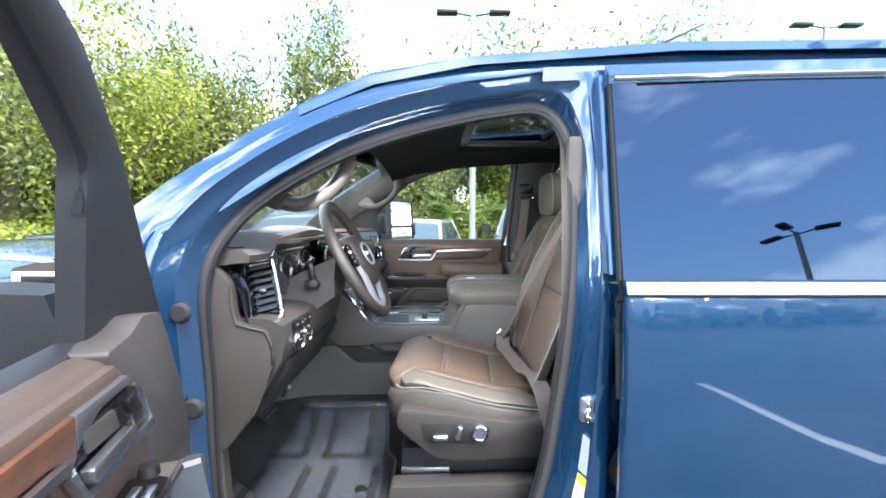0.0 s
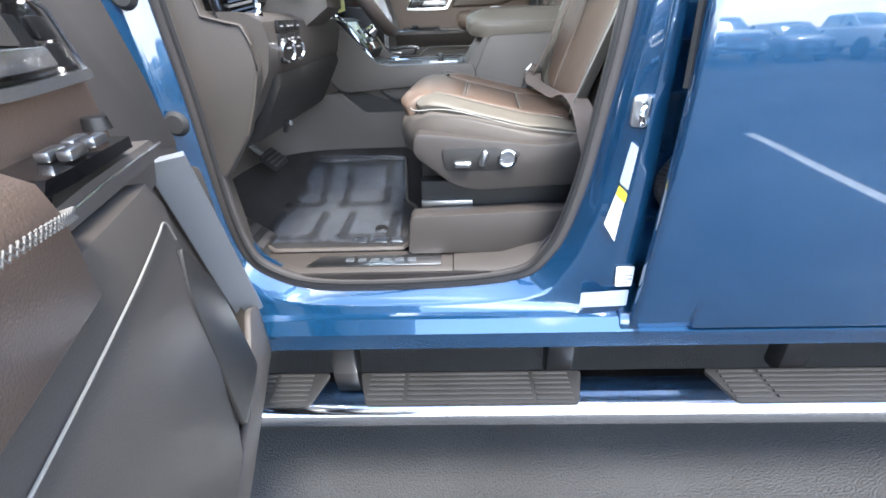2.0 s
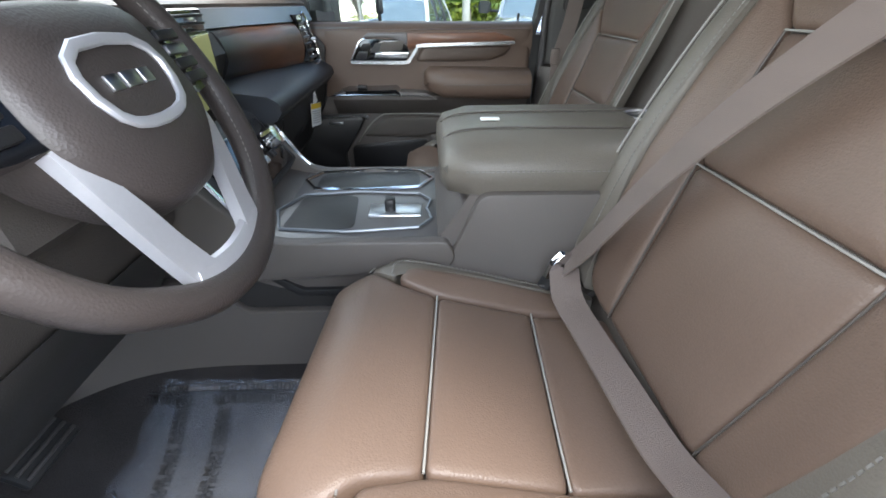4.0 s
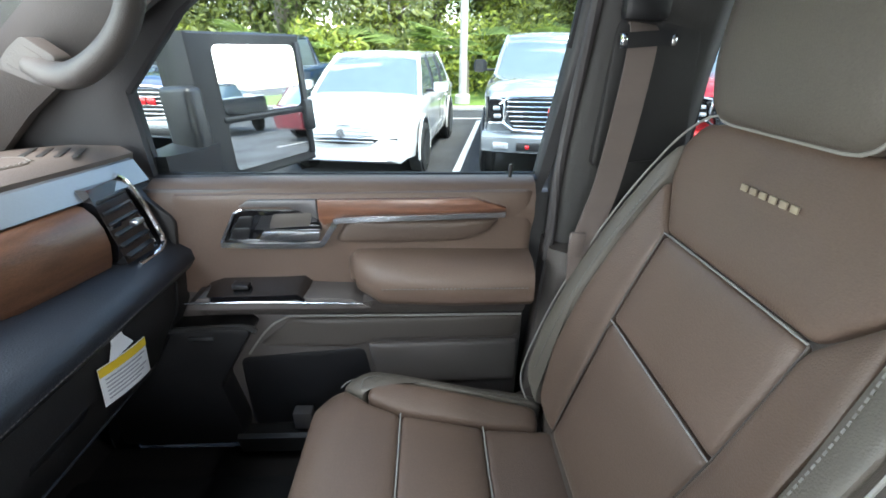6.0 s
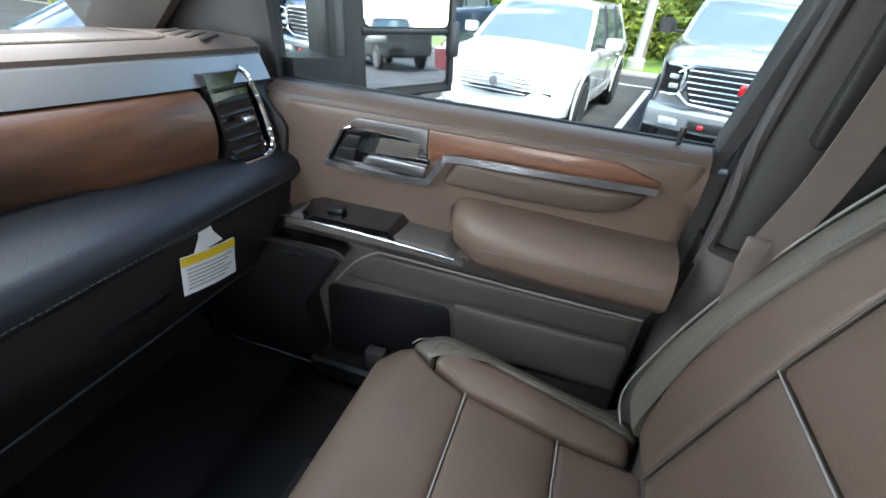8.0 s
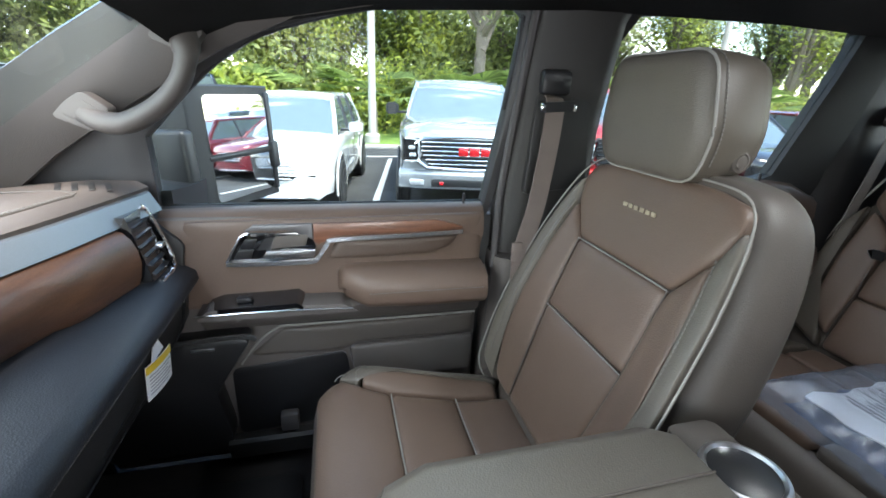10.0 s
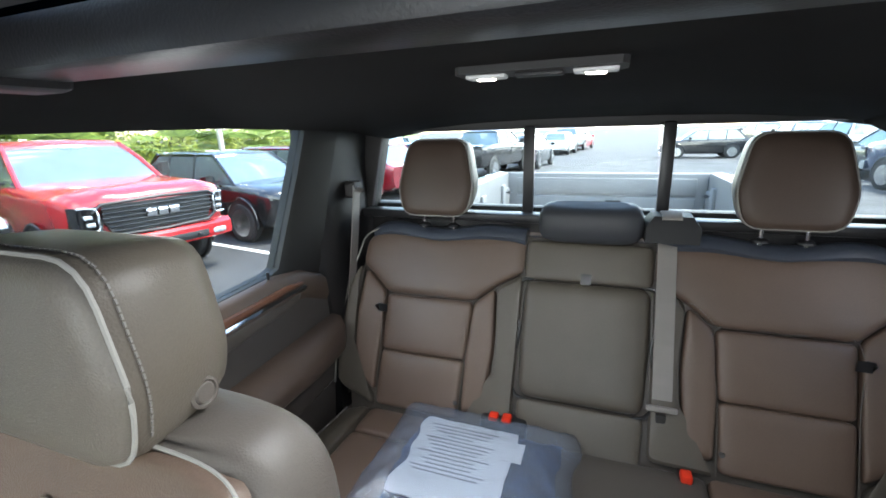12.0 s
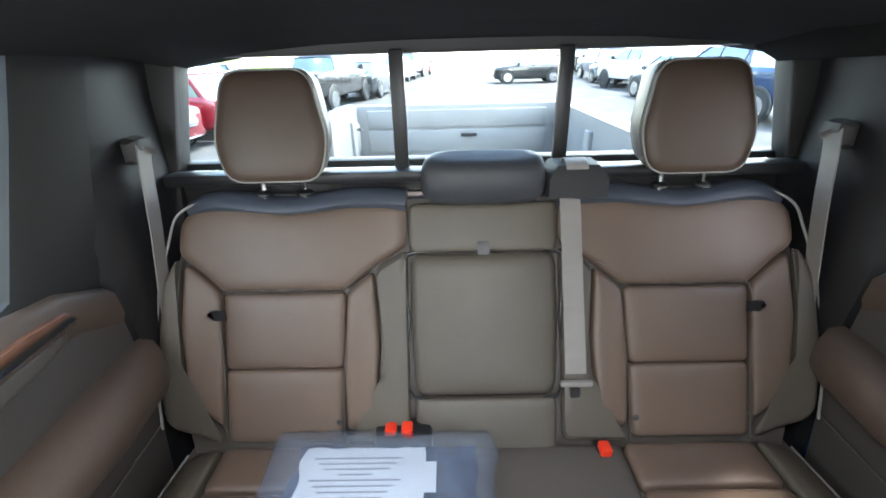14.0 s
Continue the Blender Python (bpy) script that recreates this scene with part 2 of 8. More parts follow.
def film_mat(name, haze):
    """Clear crumpled plastic: see-through, with sharp gloss."""
    m, n, l, b = nodes_of(name)
    n.remove(b)
    tr, gl, mx = n.new("ShaderNodeBsdfTransparent"), n.new("ShaderNodeBsdfGlossy"), n.new("ShaderNodeMixShader")
    lw, mr = gloss_share(n, l, 0.035, 0.6)
    tr.inputs[0].default_value = (.93, .95, .98, 1)
    hz, mh = n.new("ShaderNodeBsdfDiffuse"), n.new("ShaderNodeMixShader")
    # pale blue haze: the sky's reflection put into the film's colour
    hz.inputs[0].default_value, mh.inputs[0].default_value = (.50, .58, .72, 1), haze
    gl.inputs["Roughness"].default_value = 0.14
    t, no, bp = n.new("ShaderNodeTexCoord"), n.new("ShaderNodeTexNoise"), n.new("ShaderNodeBump")
    no.inputs["Scale"].default_value, no.inputs["Detail"].default_value, no.inputs["Distortion"].default_value = 38, 5, 1.2
    bp.inputs["Strength"].default_value, bp.inputs["Distance"].default_value = 0.5, 0.006
    l.new(t.outputs["Object"], no.inputs["Vector"])
    l.new(no.outputs["Fac"], bp.inputs["Height"])
    l.new(bp.outputs[0], gl.inputs["Normal"])
    l.new(bp.outputs[0], lw.inputs["Normal"])
    l.new(mr.outputs[0], mx.inputs[0])
    l.new(tr.outputs[0], mh.inputs[1])
    l.new(hz.outputs[0], mh.inputs[2])
    l.new(mh.outputs[0], mx.inputs[1])
    l.new(gl.outputs[0], mx.inputs[2])
    l.new(mx.outputs[0], n["Material Output"].inputs[0])
    return m


M_FILM, M_BAG = film_mat("hazy_floor_film", 0.09), film_mat("clear_bag_film", 0.10)
M_SCREEN = mat("dark_screen_glass", (0.012, 0.014, 0.018), 0.08, var=0.3, scale=12, bump=0, coat=1.0)
M_LENS = mat("frosted_lamp_lens", (0.7, 0.7, 0.68), 0.3, var=0.03, bump=0)
M_LAMP = glow("lit_lamp_lens", (1.0, 0.93, 0.82), 2.5)


def leaf_mat(name, col):
    m, n, l, b = nodes_of(name)
    g, r = n.new("ShaderNodeNewGeometry"), n.new("ShaderNodeValToRGB")
    r.color_ramp.elements[0].color = (*[c * 0.45 for c in col], 1)
    r.color_ramp.elements[1].color = (col[0] * 1.7, col[1] * 1.45, col[2] * 1.2, 1)
    l.new(g.outputs["Random Per Island"], r.inputs[0])
    l.new(r.outputs[0], b.inputs["Base Color"])
    b.inputs["Roughness"].default_value = 0.55
    tl, mx = n.new("ShaderNodeBsdfTranslucent"), n.new("ShaderNodeMixShader")
    l.new(r.outputs[0], tl.inputs[0])
    mx.inputs[0].default_value = 0.4
    l.new(b.outputs[0], mx.inputs[1])
    l.new(tl.outputs[0], mx.inputs[2])
    l.new(mx.outputs[0], n["Material Output"].inputs[0])
    return m


M_LEAF = leaf_mat("oak_leaves", (0.17, 0.225, 0.075))
M_LEAF2 = leaf_mat("bright_leaves", (0.26, 0.34, 0.065))
M_LEAF3 = leaf_mat("palmetto_leaves", (0.18, 0.28, 0.09))


# ---- mesh helpers ----
XF = [Matrix.Identity(4)]


def thing(name, label, category, at=(0, 0, 0), group="", kind=""):
    ob = new(name)
    ob.empty_display_size = 0.1
    ob.matrix_basis = Matrix.Translation(XF[-1] @ Vector(at))
    return tagged(ob, label, category, group, kind)


def adopt(ob, parent):
    """Hangs a mesh in world coordinates under a thing, or under a part of one."""
    ob.parent = parent
    ob.matrix_parent_inverse = parent.matrix_basis.inverted() if parent.type == "EMPTY" else Matrix.Identity(4)


def part(name, bm, material, parent=None, label="", sharp=38, smooth=True):
    """Links a bmesh as one mesh object, under a thing or a part."""
    bm.transform(XF[-1])
    bmesh.ops.recalc_face_normals(bm, faces=bm.faces)
    me = bpy.data.meshes.new(name)
    bm.to_mesh(me)
    bm.free()
    if smooth:
        me.polygons.foreach_set("use_smooth", [True] * len(me.polygons))
        me.set_sharp_from_angle(angle=radians(sharp))
    me.materials.append(material)
    ob = new(name, me)
    if parent:
        adopt(ob, parent)
    if label:
        ob["label"] = label
    return ob


def structure(name, bm, material, label, category="", **kw):
    return tagged(part(name, bm, material, None, **kw), label, category or name.split("_")[0], "", "structure")


def soften(bm, r, seg=2, angle=25):
    if r > 0:
        es = [e for e in bm.edges if len(e.link_faces) == 2 and e.calc_face_angle(0) > radians(angle)]
        bmesh.ops.bevel(bm, geom=es, offset=r, segments=seg, profile=0.5, affect="EDGES", clamp_overlap=True)
    return bm


def box(c, s, bev=0.0, seg=2, rot=None):
    bm = bmesh.new()
    bmesh.ops.create_cube(bm, size=1)
    bmesh.ops.scale(bm, vec=s, verts=bm.verts)
    soften(bm, bev, seg)
    if rot:
        bm.transform(pose(0, 0, 0, *rot))
    bm.transform(Matrix.Translation(c))
    return bm


def prism(pts, axis, a, b, bev=0.0, seg=2):
    """A flat outline pushed from a to b along an axis: 'y' takes (x, z), 'x' takes (y, z), 'z' takes (x, y)."""
    place = {"y": lambda p, d: (p[0], d, p[1]), "x": lambda p, d: (d, p[0], p[1]), "z": lambda p, d: (p[0], p[1], d)}[axis]
    bm = bmesh.new()
    f = bm.faces.new([bm.verts.new(place(p, a)) for p in pts])
    ext = bmesh.ops.extrude_face_region(bm, geom=[f])
    move = Vector(place((0, 0), b)) - Vector(place((0, 0), a))
    bmesh.ops.translate(bm, vec=move, verts=[v for v in ext["geom"] if isinstance(v, bmesh.types.BMVert)])
    bmesh.ops.recalc_face_normals(bm, faces=bm.faces)
    return soften(bm, bev, seg)


def curve(pts, n=8, closed=False):
    """A smooth line through the points."""
    P = [Vector(p) for p in pts]
    k, out = len(P), []
    for i in range(k if closed else k - 1):
        a, b, c, d = [P[j % k] if closed else P[max(0, min(k - 1, j))] for j in (i - 1, i, i + 1, i + 2)]
        for s in range(n):
            t = s / n
            out.append(0.5 * (2 * b + (c - a) * t + (2 * a - 5 * b + 4 * c - d) * t * t + (3 * b - 3 * c + d - a) * t ** 3))
    return out if closed else out + [P[-1]]


def loft(rings, cap=True, closed=True, loop=False):
    bm = bmesh.new()
    R = [[bm.verts.new(p) for p in ring] for ring in rings]
    k = len(R[0])
    for A, B in zip(R, R[1:] + ([R[0]] if loop else [])):
        for i in range(k if closed else k - 1):
            bm.faces.new((A[i], A[(i + 1) % k], B[(i + 1) % k], B[i]))
    if cap and closed and not loop:
        bm.faces.new(R[0])
        bm.faces.new(R[-1])
    return bm


def tube(pts, r, n=8, closed=False, smooth=6, flat=1.0, up=(0, 0, 1)):
    """A rod along the points; r may be a list; flat squeezes it along 'up'."""
    P = curve(pts, smooth, closed) if smooth else [Vector(p) for p in pts]
    rad = (lambda i: r) if not isinstance(r, (list, tuple)) else (lambda i: np.interp(i / (len(P) - 1), np.linspace(0, 1, len(r)), r))
    rings, ref = [], Vector(up)
    for i, p in enumerate(P):
        d = (P[(i + 1) % len(P)] - P[i - 1]) if closed else (P[min(i + 1, len(P) - 1)] - P[max(i - 1, 0)])
        d.normalize()
        s = d.cross(ref)
        s = s.normalized() if s.length > 1e-4 else d.orthogonal().normalized()
        u = s.cross(d)
        q = rad(i)
        rings.append([p + s * math.cos(a) * q + u * math.sin(a) * q * flat for a in np.linspace(0, 2 * math.pi, n, endpoint=False)])
    return loft(rings, loop=closed)


def ribbon(pts, width, across, thick=0.0016, smooth=8):
    """A strap along the points, as wide as given along 'across' (one vector, or one for each point)."""
    P = curve(pts, smooth) if smooth else [Vector(p) for p in pts]
    W = curve(across, smooth) if isinstance(across[0], (list, tuple)) else [Vector(across)] * len(P)
    rings = []
    for i, p in enumerate(P):
        d = (P[min(i + 1, len(P) - 1)] - P[max(i - 1, 0)]).normalized()
        w = (W[i] - d * W[i].dot(d)).normalized() * width / 2
        nn = d.cross(w).normalized() * thick
        rings.append([p - w + nn, p + w + nn, p + w - nn, p - w - nn])
    return loft(rings)


def rounded(pts, r=0.02, n=4):
    """The outline with its corners rounded; a point may carry its own radius as a third number."""
    out, k = [], len(pts)
    for i in range(k):
        p = Vector(pts[i][:2])
        a, b = Vector(pts[i - 1][:2]), Vector(pts[(i + 1) % k][:2])
        q = pts[i][2] if len(pts[i]) > 2 else r
        la, lb = (a - p).length, (b - p).length
        q = min(q, la * 0.45, lb * 0.45)
        s, e = p + (a - p) / la * q, p + (b - p) / lb * q
        for t in np.linspace(0, 1, n + 1):
            out.append(tuple(s * (1 - t) ** 2 + p * 2 * t * (1 - t) + e * t * t))
    return out


def split_long(pts, step):
    out = []
    for i, p in enumerate(pts):
        q = pts[(i + 1) % len(pts)]
        m = max(1, int(math.hypot(q[0] - p[0], q[1] - p[1]) / step))
        out += [(p[0] + (q[0] - p[0]) * j / m, p[1] + (q[1] - p[1]) * j / m) for j in range(m)]
    return out


def pad(outline, surf, h=0.012, sink=0.02, edge=0.10, step=0.03, r=0.02):
    """A stuffed panel: the outline lies on surf(u, v) -> (point, normal), and the middle swells by h."""
    o = split_long(rounded(outline, r), step)
    c = (sum(p[0] for p in o) / len(o), sum(p[1] for p in o) / len(o))
    rings = []
    for s, k in ((0.0, -sink), (0.0, -0.004), (0.018, 0.001), (0.045, h * 0.42), (edge, h * 0.68), (0.22, h * 0.86), (0.45, h * 0.96), (0.72, h)):
        ring = []
        for u, v in o:
            p, nn = surf(u + (c[0] - u) * s, v + (c[1] - v) * s)
            ring.append(Vector(p) + Vector(nn) * k)
        rings.append(ring)
    bm = loft(rings, cap=False)
    p, nn = surf(*c)
    top = bm.verts.new(Vector(p) + Vector(nn) * h)
    bm.verts.ensure_lookup_table()
    m = len(o)
    last = list(bm.verts)[-1 - m:-1]
    for i in range(m):
        bm.faces.new((last[i], last[(i + 1) % m], top))
    bm.faces.new(list(bm.verts)[:m])
    return bm


def along(outline, surf, lift=0.0):
    """Points of a line in (u, v), laid on the surface."""
    return [Vector(surf(u, v)[0]) + Vector(surf(u, v)[1]) * lift for u, v in outline]


def stitches(pts, gap=0.007, r=0.0009, length=0.005):
    """A row of short threads along a line."""
    bm = bmesh.new()
    P = [Vector(p) for p in pts]
    d = 0.0
    for a, b in zip(P, P[1:]):
        L = (b - a).length
        if L < 1e-6:
            continue
        w = (b - a) / L
        while d < L:
            q = bmesh.ops.create_cube(bm, size=1, matrix=Matrix.Translation(a + w * d) @ w.to_track_quat("X", "Z").to_matrix().to_4x4() @ Matrix.Diagonal((length, r * 2, r * 2, 1)))
            d += gap
        d -= L
    return bm


def lathe(profile, n=24, axis="z"):
    """Spins (radius, height) about an axis."""
    rings = [[(r * math.cos(a), r * math.sin(a), z) for a in np.linspace(0, 2 * math.pi, n, endpoint=False)] for r, z in profile]
    bm = loft(rings)
    if axis == "y":
        bm.transform(pose(0, 0, 0, -90, 0, 0))
    if axis == "x":
        bm.transform(pose(0, 0, 0, 0, 90, 0))
    return bm


def joined(*bms):
    """Several bmeshes as one."""
    me = bpy.data.meshes.new("tmp")
    out = bmesh.new()
    for b in bms:
        b.to_mesh(me)
        b.free()
        out.from_mesh(me)
    bpy.data.meshes.remove(me)
    return out


def moved(bm, m):
    bm.transform(m)
    return bm


# ---- ground ----
bm = bmesh.new()
bmesh.ops.create_grid(bm, x_segments=8, y_segments=8, size=900)
structure("ground", bm, M_ASPHALT, "dark grey asphalt car park with faint stains", "ground", smooth=False)


def slab(name, x0, x1, y0, y1, z0, z1, material, label, category):
    return structure(name, box(((x0 + x1) / 2, (y0 + y1) / 2, (z0 + z1) / 2), (x1 - x0, y1 - y0, z1 - z0), 0.02), material, label, category)


MIRROR = Matrix.Diagonal((1, -1, 1, 1))


def side_y(z, base=0.875):
    """How far the cab's side stands from its middle at a height."""
    return base - max(0, z - 1.45) * 0.20 - max(0, 0.95 - z) * 0.06


# ---- the pickup's cab ----
truck = thing("pickup_truck", "metallic blue crew cab pickup parked with its driver door open", "pickup truck", (1.3, 0, 0))

OPENING = [(-0.83, 0.88), (-0.848, 1.2), (-0.852, 1.44), (-0.800, 1.565), (-0.690, 1.668), (-0.520, 1.760), (-0.330, 1.821), (-0.146, 1.856), (-0.035, 1.857),
           (0.024, 1.775), (0.031, 1.6), (0.022, 1.363), (-0.008, 1.106), (-0.038, 0.949), (-0.09, 0.81), (-0.2, 0.741), (-0.6, 0.725), (-0.77, 0.77)]
OUTER = [(-0.93, 0.84), (-0.95, 1.2), (-0.965, 1.49), (-0.875, 1.63), (-0.730, 1.738), (-0.545, 1.840), (-0.340, 1.908), (-0.146, 1.936), (0.060, 1.948),
         (0.066, 1.775), (0.070, 1.6), (0.074, 1.363), (0.076, 1.106), (0.076, 0.949), (0.076, 0.80), (0.076, 0.655), (-0.6, 0.65), (-0.93, 0.65)]


def inset(pts, d):
    cx, cz = -0.41, 1.25
    out = []
    for x, z in pts:
        L = math.hypot(x - cx, z - cz)
        out.append((x + (cx - x) / L * d, z + (cz - z) / L * d))
    return out


def smooth_loop(pts, n=4):
    return [(p[0], p[1]) for p in curve([(x, z, 0) for x, z in pts], n, True)]


def mix(a, b, t):
    return [(p[0] + (q[0] - p[0]) * t, p[1] + (q[1] - p[1]) * t) for p, q in zip(a, b)]


# driver's door opening: skin, stepped jamb and rubber seal
XF.append(MIRROR)
lo, li = smooth_loop(OUTER), smooth_loop(OPENING)
steps = [(lo, 0.03), (lo, 0.004), (mix(lo, li, 0.03), 0.0), (mix(lo, li, 0.40), 0.0), (mix(lo, li, 0.46), 0.010), (mix(lo, li, 0.80), 0.016), (mix(lo, li, 0.88), 0.024), (li, 0.050),
         (inset(li, 0.010), 0.056), (inset(li, 0.022), 0.075), (inset(li, 0.022), 0.11), (li, 0.13), (lo, 0.13)]
part("door_frame", loft([[(x, side_y(z) - d, z) for x, z in ring] for ring, d in steps], cap=False, loop=True), M_BLUE, truck, sharp=60)
part("door_seal", tube([(x, side_y(z) - 0.066, z) for x, z in inset(OPENING, 0.022)], 0.0165, 10, True, 5, up=(0, 1, 0)), M_RUBBER, truck, "dark grey rubber door seal")
part("seal_lip", tube([(x, side_y(z) - 0.050, z) for x, z in inset(OPENING, 0.036)], 0.006, 6, True, 5, up=(0, 1, 0)), M_BLACKRUB, truck)
part("pillar_recess", loft([[(0.07, .80, z), (0.07, .812, z), (0.30, .812, z), (0.30, .80, z)] for z in (.70, 1.1, 1.45)]), M_BLUE, truck)
part("sill_step", prism([(.70, .655), (.70, .70), (.872, .70), (.885, .675), (.885, .655)], "x", .06, 1.1, .006), M_BLUE, truck)
part("rocker", loft([[(x, .78, .60), (x, .80, .70), (x, .870, .690), (x, .888, .66), (x, .880, .61), (x, .84, .585)] for x in (-.95, -.4, .3, 1.0, 1.6)]), M_BLUE, truck)
for x, z in ((-.863, 1.37), (-.842, 1.156)):
    g = part("body_plug", moved(lathe([(.001, .003), (.017, .003), (.022, -.001), (.024, -.006)], 20, "y"), Matrix.Translation((x, .866, z))), M_GREYRUB, truck)
XF.pop()

# passenger's side: outer skin and dark inner surround of the front window
RIGHT_WIN = [(-.672, 1.465), (-.668, 1.625), (-.541, 1.752), (-.425, 1.830), (-.222, 1.890), (-.05, 1.915), (.10, 1.928), (.138, 1.90), (.118, 1.70), (.085, 1.465)]
REAR_WIN = [(.385, 1.495), (.378, 1.65), (.386, 1.86), (.43, 1.925), (.70, 1.95), (1.09, 1.955), (1.138, 1.93), (1.10, 1.80), (1.01, 1.535), (.98, 1.525)]
REAR_OUT = [(.20, 1.44), (.23, 1.65), (.23, 1.90), (.30, 1.985), (.70, 2.0), (1.20, 2.0), (1.30, 1.95), (1.26, 1.80), (1.20, 1.50), (1.18, 1.44)]


def right_y(z):
    return 0.845 - max(0, z - 1.46) * 0.12


def window_ring(inner, outer, y0, y1, name, material, parent):
    i, o = split_pair(inner, outer)
    rings = [[(x, right_y(z) + y0, z) for x, z in o], [(x, right_y(z) + y0, z) for x, z in mix(o, i, .85)], [(x, right_y(z) + y0 + .008, z) for x, z in i], [(x, right_y(z) + y1, z) for x, z in i], [(x, right_y(z) + y1, z) for x, z in o]]
    return part(name, loft(rings, cap=False, loop=True), material, parent, sharp=50)


def split_pair(inner, outer):
    return [p for a, b in zip(inner, inner[1:] + inner[:1]) for p in (a, ((a[0] + b[0]) / 2, (a[1] + b[1]) / 2))], [p for a, b in zip(outer, outer[1:] + outer[:1]) for p in (a, ((a[0] + b[0]) / 2, (a[1] + b[1]) / 2))]


def pane_of(pts, y, name, material, parent):
    bm = loft([[(x, right_y(z) + y, z) for x, z in pts], [(x, right_y(z) + y + .005, z) for x, z in pts]])
    ob = part(name, bm, material, parent, smooth=False)
    ob.visible_shadow = False
    return ob


# rear quarters and roof rails
for side in (1, -1):
    XF.append(Matrix.Identity(4) if side > 0 else MIRROR)
    rz = .05 if side > 0 else 0
    part("rear_quarter", loft([[(1.16, .915, .66), (1.16, .925, 1.45), (1.24, .875, 1.93 + rz), (1.24, .85, 1.93 + rz), (1.16, .88, 1.45), (1.16, .87, .66)],
                               [(1.58, .915, .66), (1.58, .925, 1.45), (1.62, .875, 1.91 + rz), (1.62, .85, 1.91 + rz), (1.58, .88, 1.45), (1.58, .87, .66)]]), M_BLUE, truck)
    part("roof_rail", loft([[(x, side_y(z) - d, z + u + rz) for d, u in ((0, -.03), (-.004, 0.0), (.02, .035), (.12, .06), (.12, .02))] for x, z in ((-.06, 1.925), (.3, 1.94), (.7, 1.945), (1.2, 1.94), (1.6, 1.915))]), M_BLUE, truck)
    part("wing", loft([[(x, .86, .60), (x, y, .62), (x, y + .02, 1.0), (x, y, 1.28), (x, y - .05, 1.40 + dz), (x, y - .14, 1.43 + dz), (x, .6, 1.43 + dz)] for x, y, dz in ((-.945, .895, .03), (-1.3, .95, .01), (-1.9, .98, -.02), (-2.3, .97, -.06))]), M_BLUE, truck)
    # inner trim of the screen pillar, from the dashboard's end to the roof
    pill = [(-1.02, .79, 1.50), (-.86, .765, 1.63), (-.70, .745, 1.735), (-.54, .725, 1.83), (-.40, .71, 1.895), (-.22, .70, 1.93)]
    part("screen_pillar_trim", loft([[(x - .05, y + .02, z + .010 + rz), (x + .055, y + .03, z - .085 + rz), (x + .05, y + .01, z - .09 + rz), (x + .005, y - .022, z - .05 + rz), (x - .055, y - .02, z + .01 + rz)] for x, y, z in pill]), M_TRIM2, truck, sharp=50)
    part("screen_pillar", loft([[(x - .06, y + .035, z + .030 + rz), (x + .005, y + .060, z - .01 + rz), (x + .035, y + .062, z - .06 + rz), (x + .02, y + .05, z - .065 + rz), (x - .05, y + .025, z + .014 + rz)] for x, y, z in ([(-1.30, .80, 1.40)] if side > 0 else []) + pill]), M_BLUE, truck, sharp=50)
    side > 0 and part("cowl_side", loft([[(-1.36, .70, 1.36), (-1.36, .90, 1.36), (-1.36, .86, 1.43), (-1.36, .70, 1.44)], [(-.93, .78, 1.36), (-.93, .875, 1.36), (-.93, .865, 1.50), (-.93, .80, 1.52)]]), M_BLUE, truck)
    part("roof_rail_trim", loft([[(x, side_y(z) - .05, z - .005 + rz), (x, side_y(z) - .04, z + .05 + rz), (x, side_y(z) - .18, z + .075 + rz), (x, side_y(z) - .15, z + .02 + rz), (x, side_y(z) - .09, z - .012 + rz)] for x, z in ((-.45, 1.825), (-.2, 1.868), (.1, 1.882), (.6, 1.90), (1.1, 1.90), (1.5, 1.88))]), M_HEADLINER, truck)
    part("door_pillar", box((.23, .864, 1.06), (.34, .03, .74), .006), M_TRIMD, truck) if side > 0 else None
    # rear corner trim
    part("rear_corner_trim", loft([[(x0, .862 - max(0, z - 1.5) * .05, z), (x0 + .02, .822 - t, z), (x0 + .10, .808 - t, z), (1.47, .802 - t, z), (1.55, .81 - t, z), (1.55, .868 - max(0, z - 1.5) * .12, z)] for x0, t, z in ((1.19, 0.02, .82), (1.195, 0.015, 1.30), (1.19, .0, 1.50), (1.135, .0, 1.80), (1.14, .02, 1.985))]), M_BLACK, truck, sharp=50)
    XF.pop()

# roof skin with the sunroof opening
RX = [-0.62, -0.45, -0.22, 0.25, 0.8, 1.3, 1.62]
RZ = [1.86, 1.93, 1.975, 2.01, 2.02, 2.01, 1.97]


def shell(y0, y1, x0, x1, dz, th):
    xs = [x0] + [x for x in RX if x0 < x < x1] + [x1]
    ys = np.linspace(y0, y1, 9)
    top = lambda x, y: np.interp(x, RX, RZ) + dz - 0.055 * (abs(y) / 0.78) ** 3
    return loft([[(x, y, top(x, y)) for y in ys] + [(x, y, top(x, y) - th) for y in ys[::-1]] for x in xs])


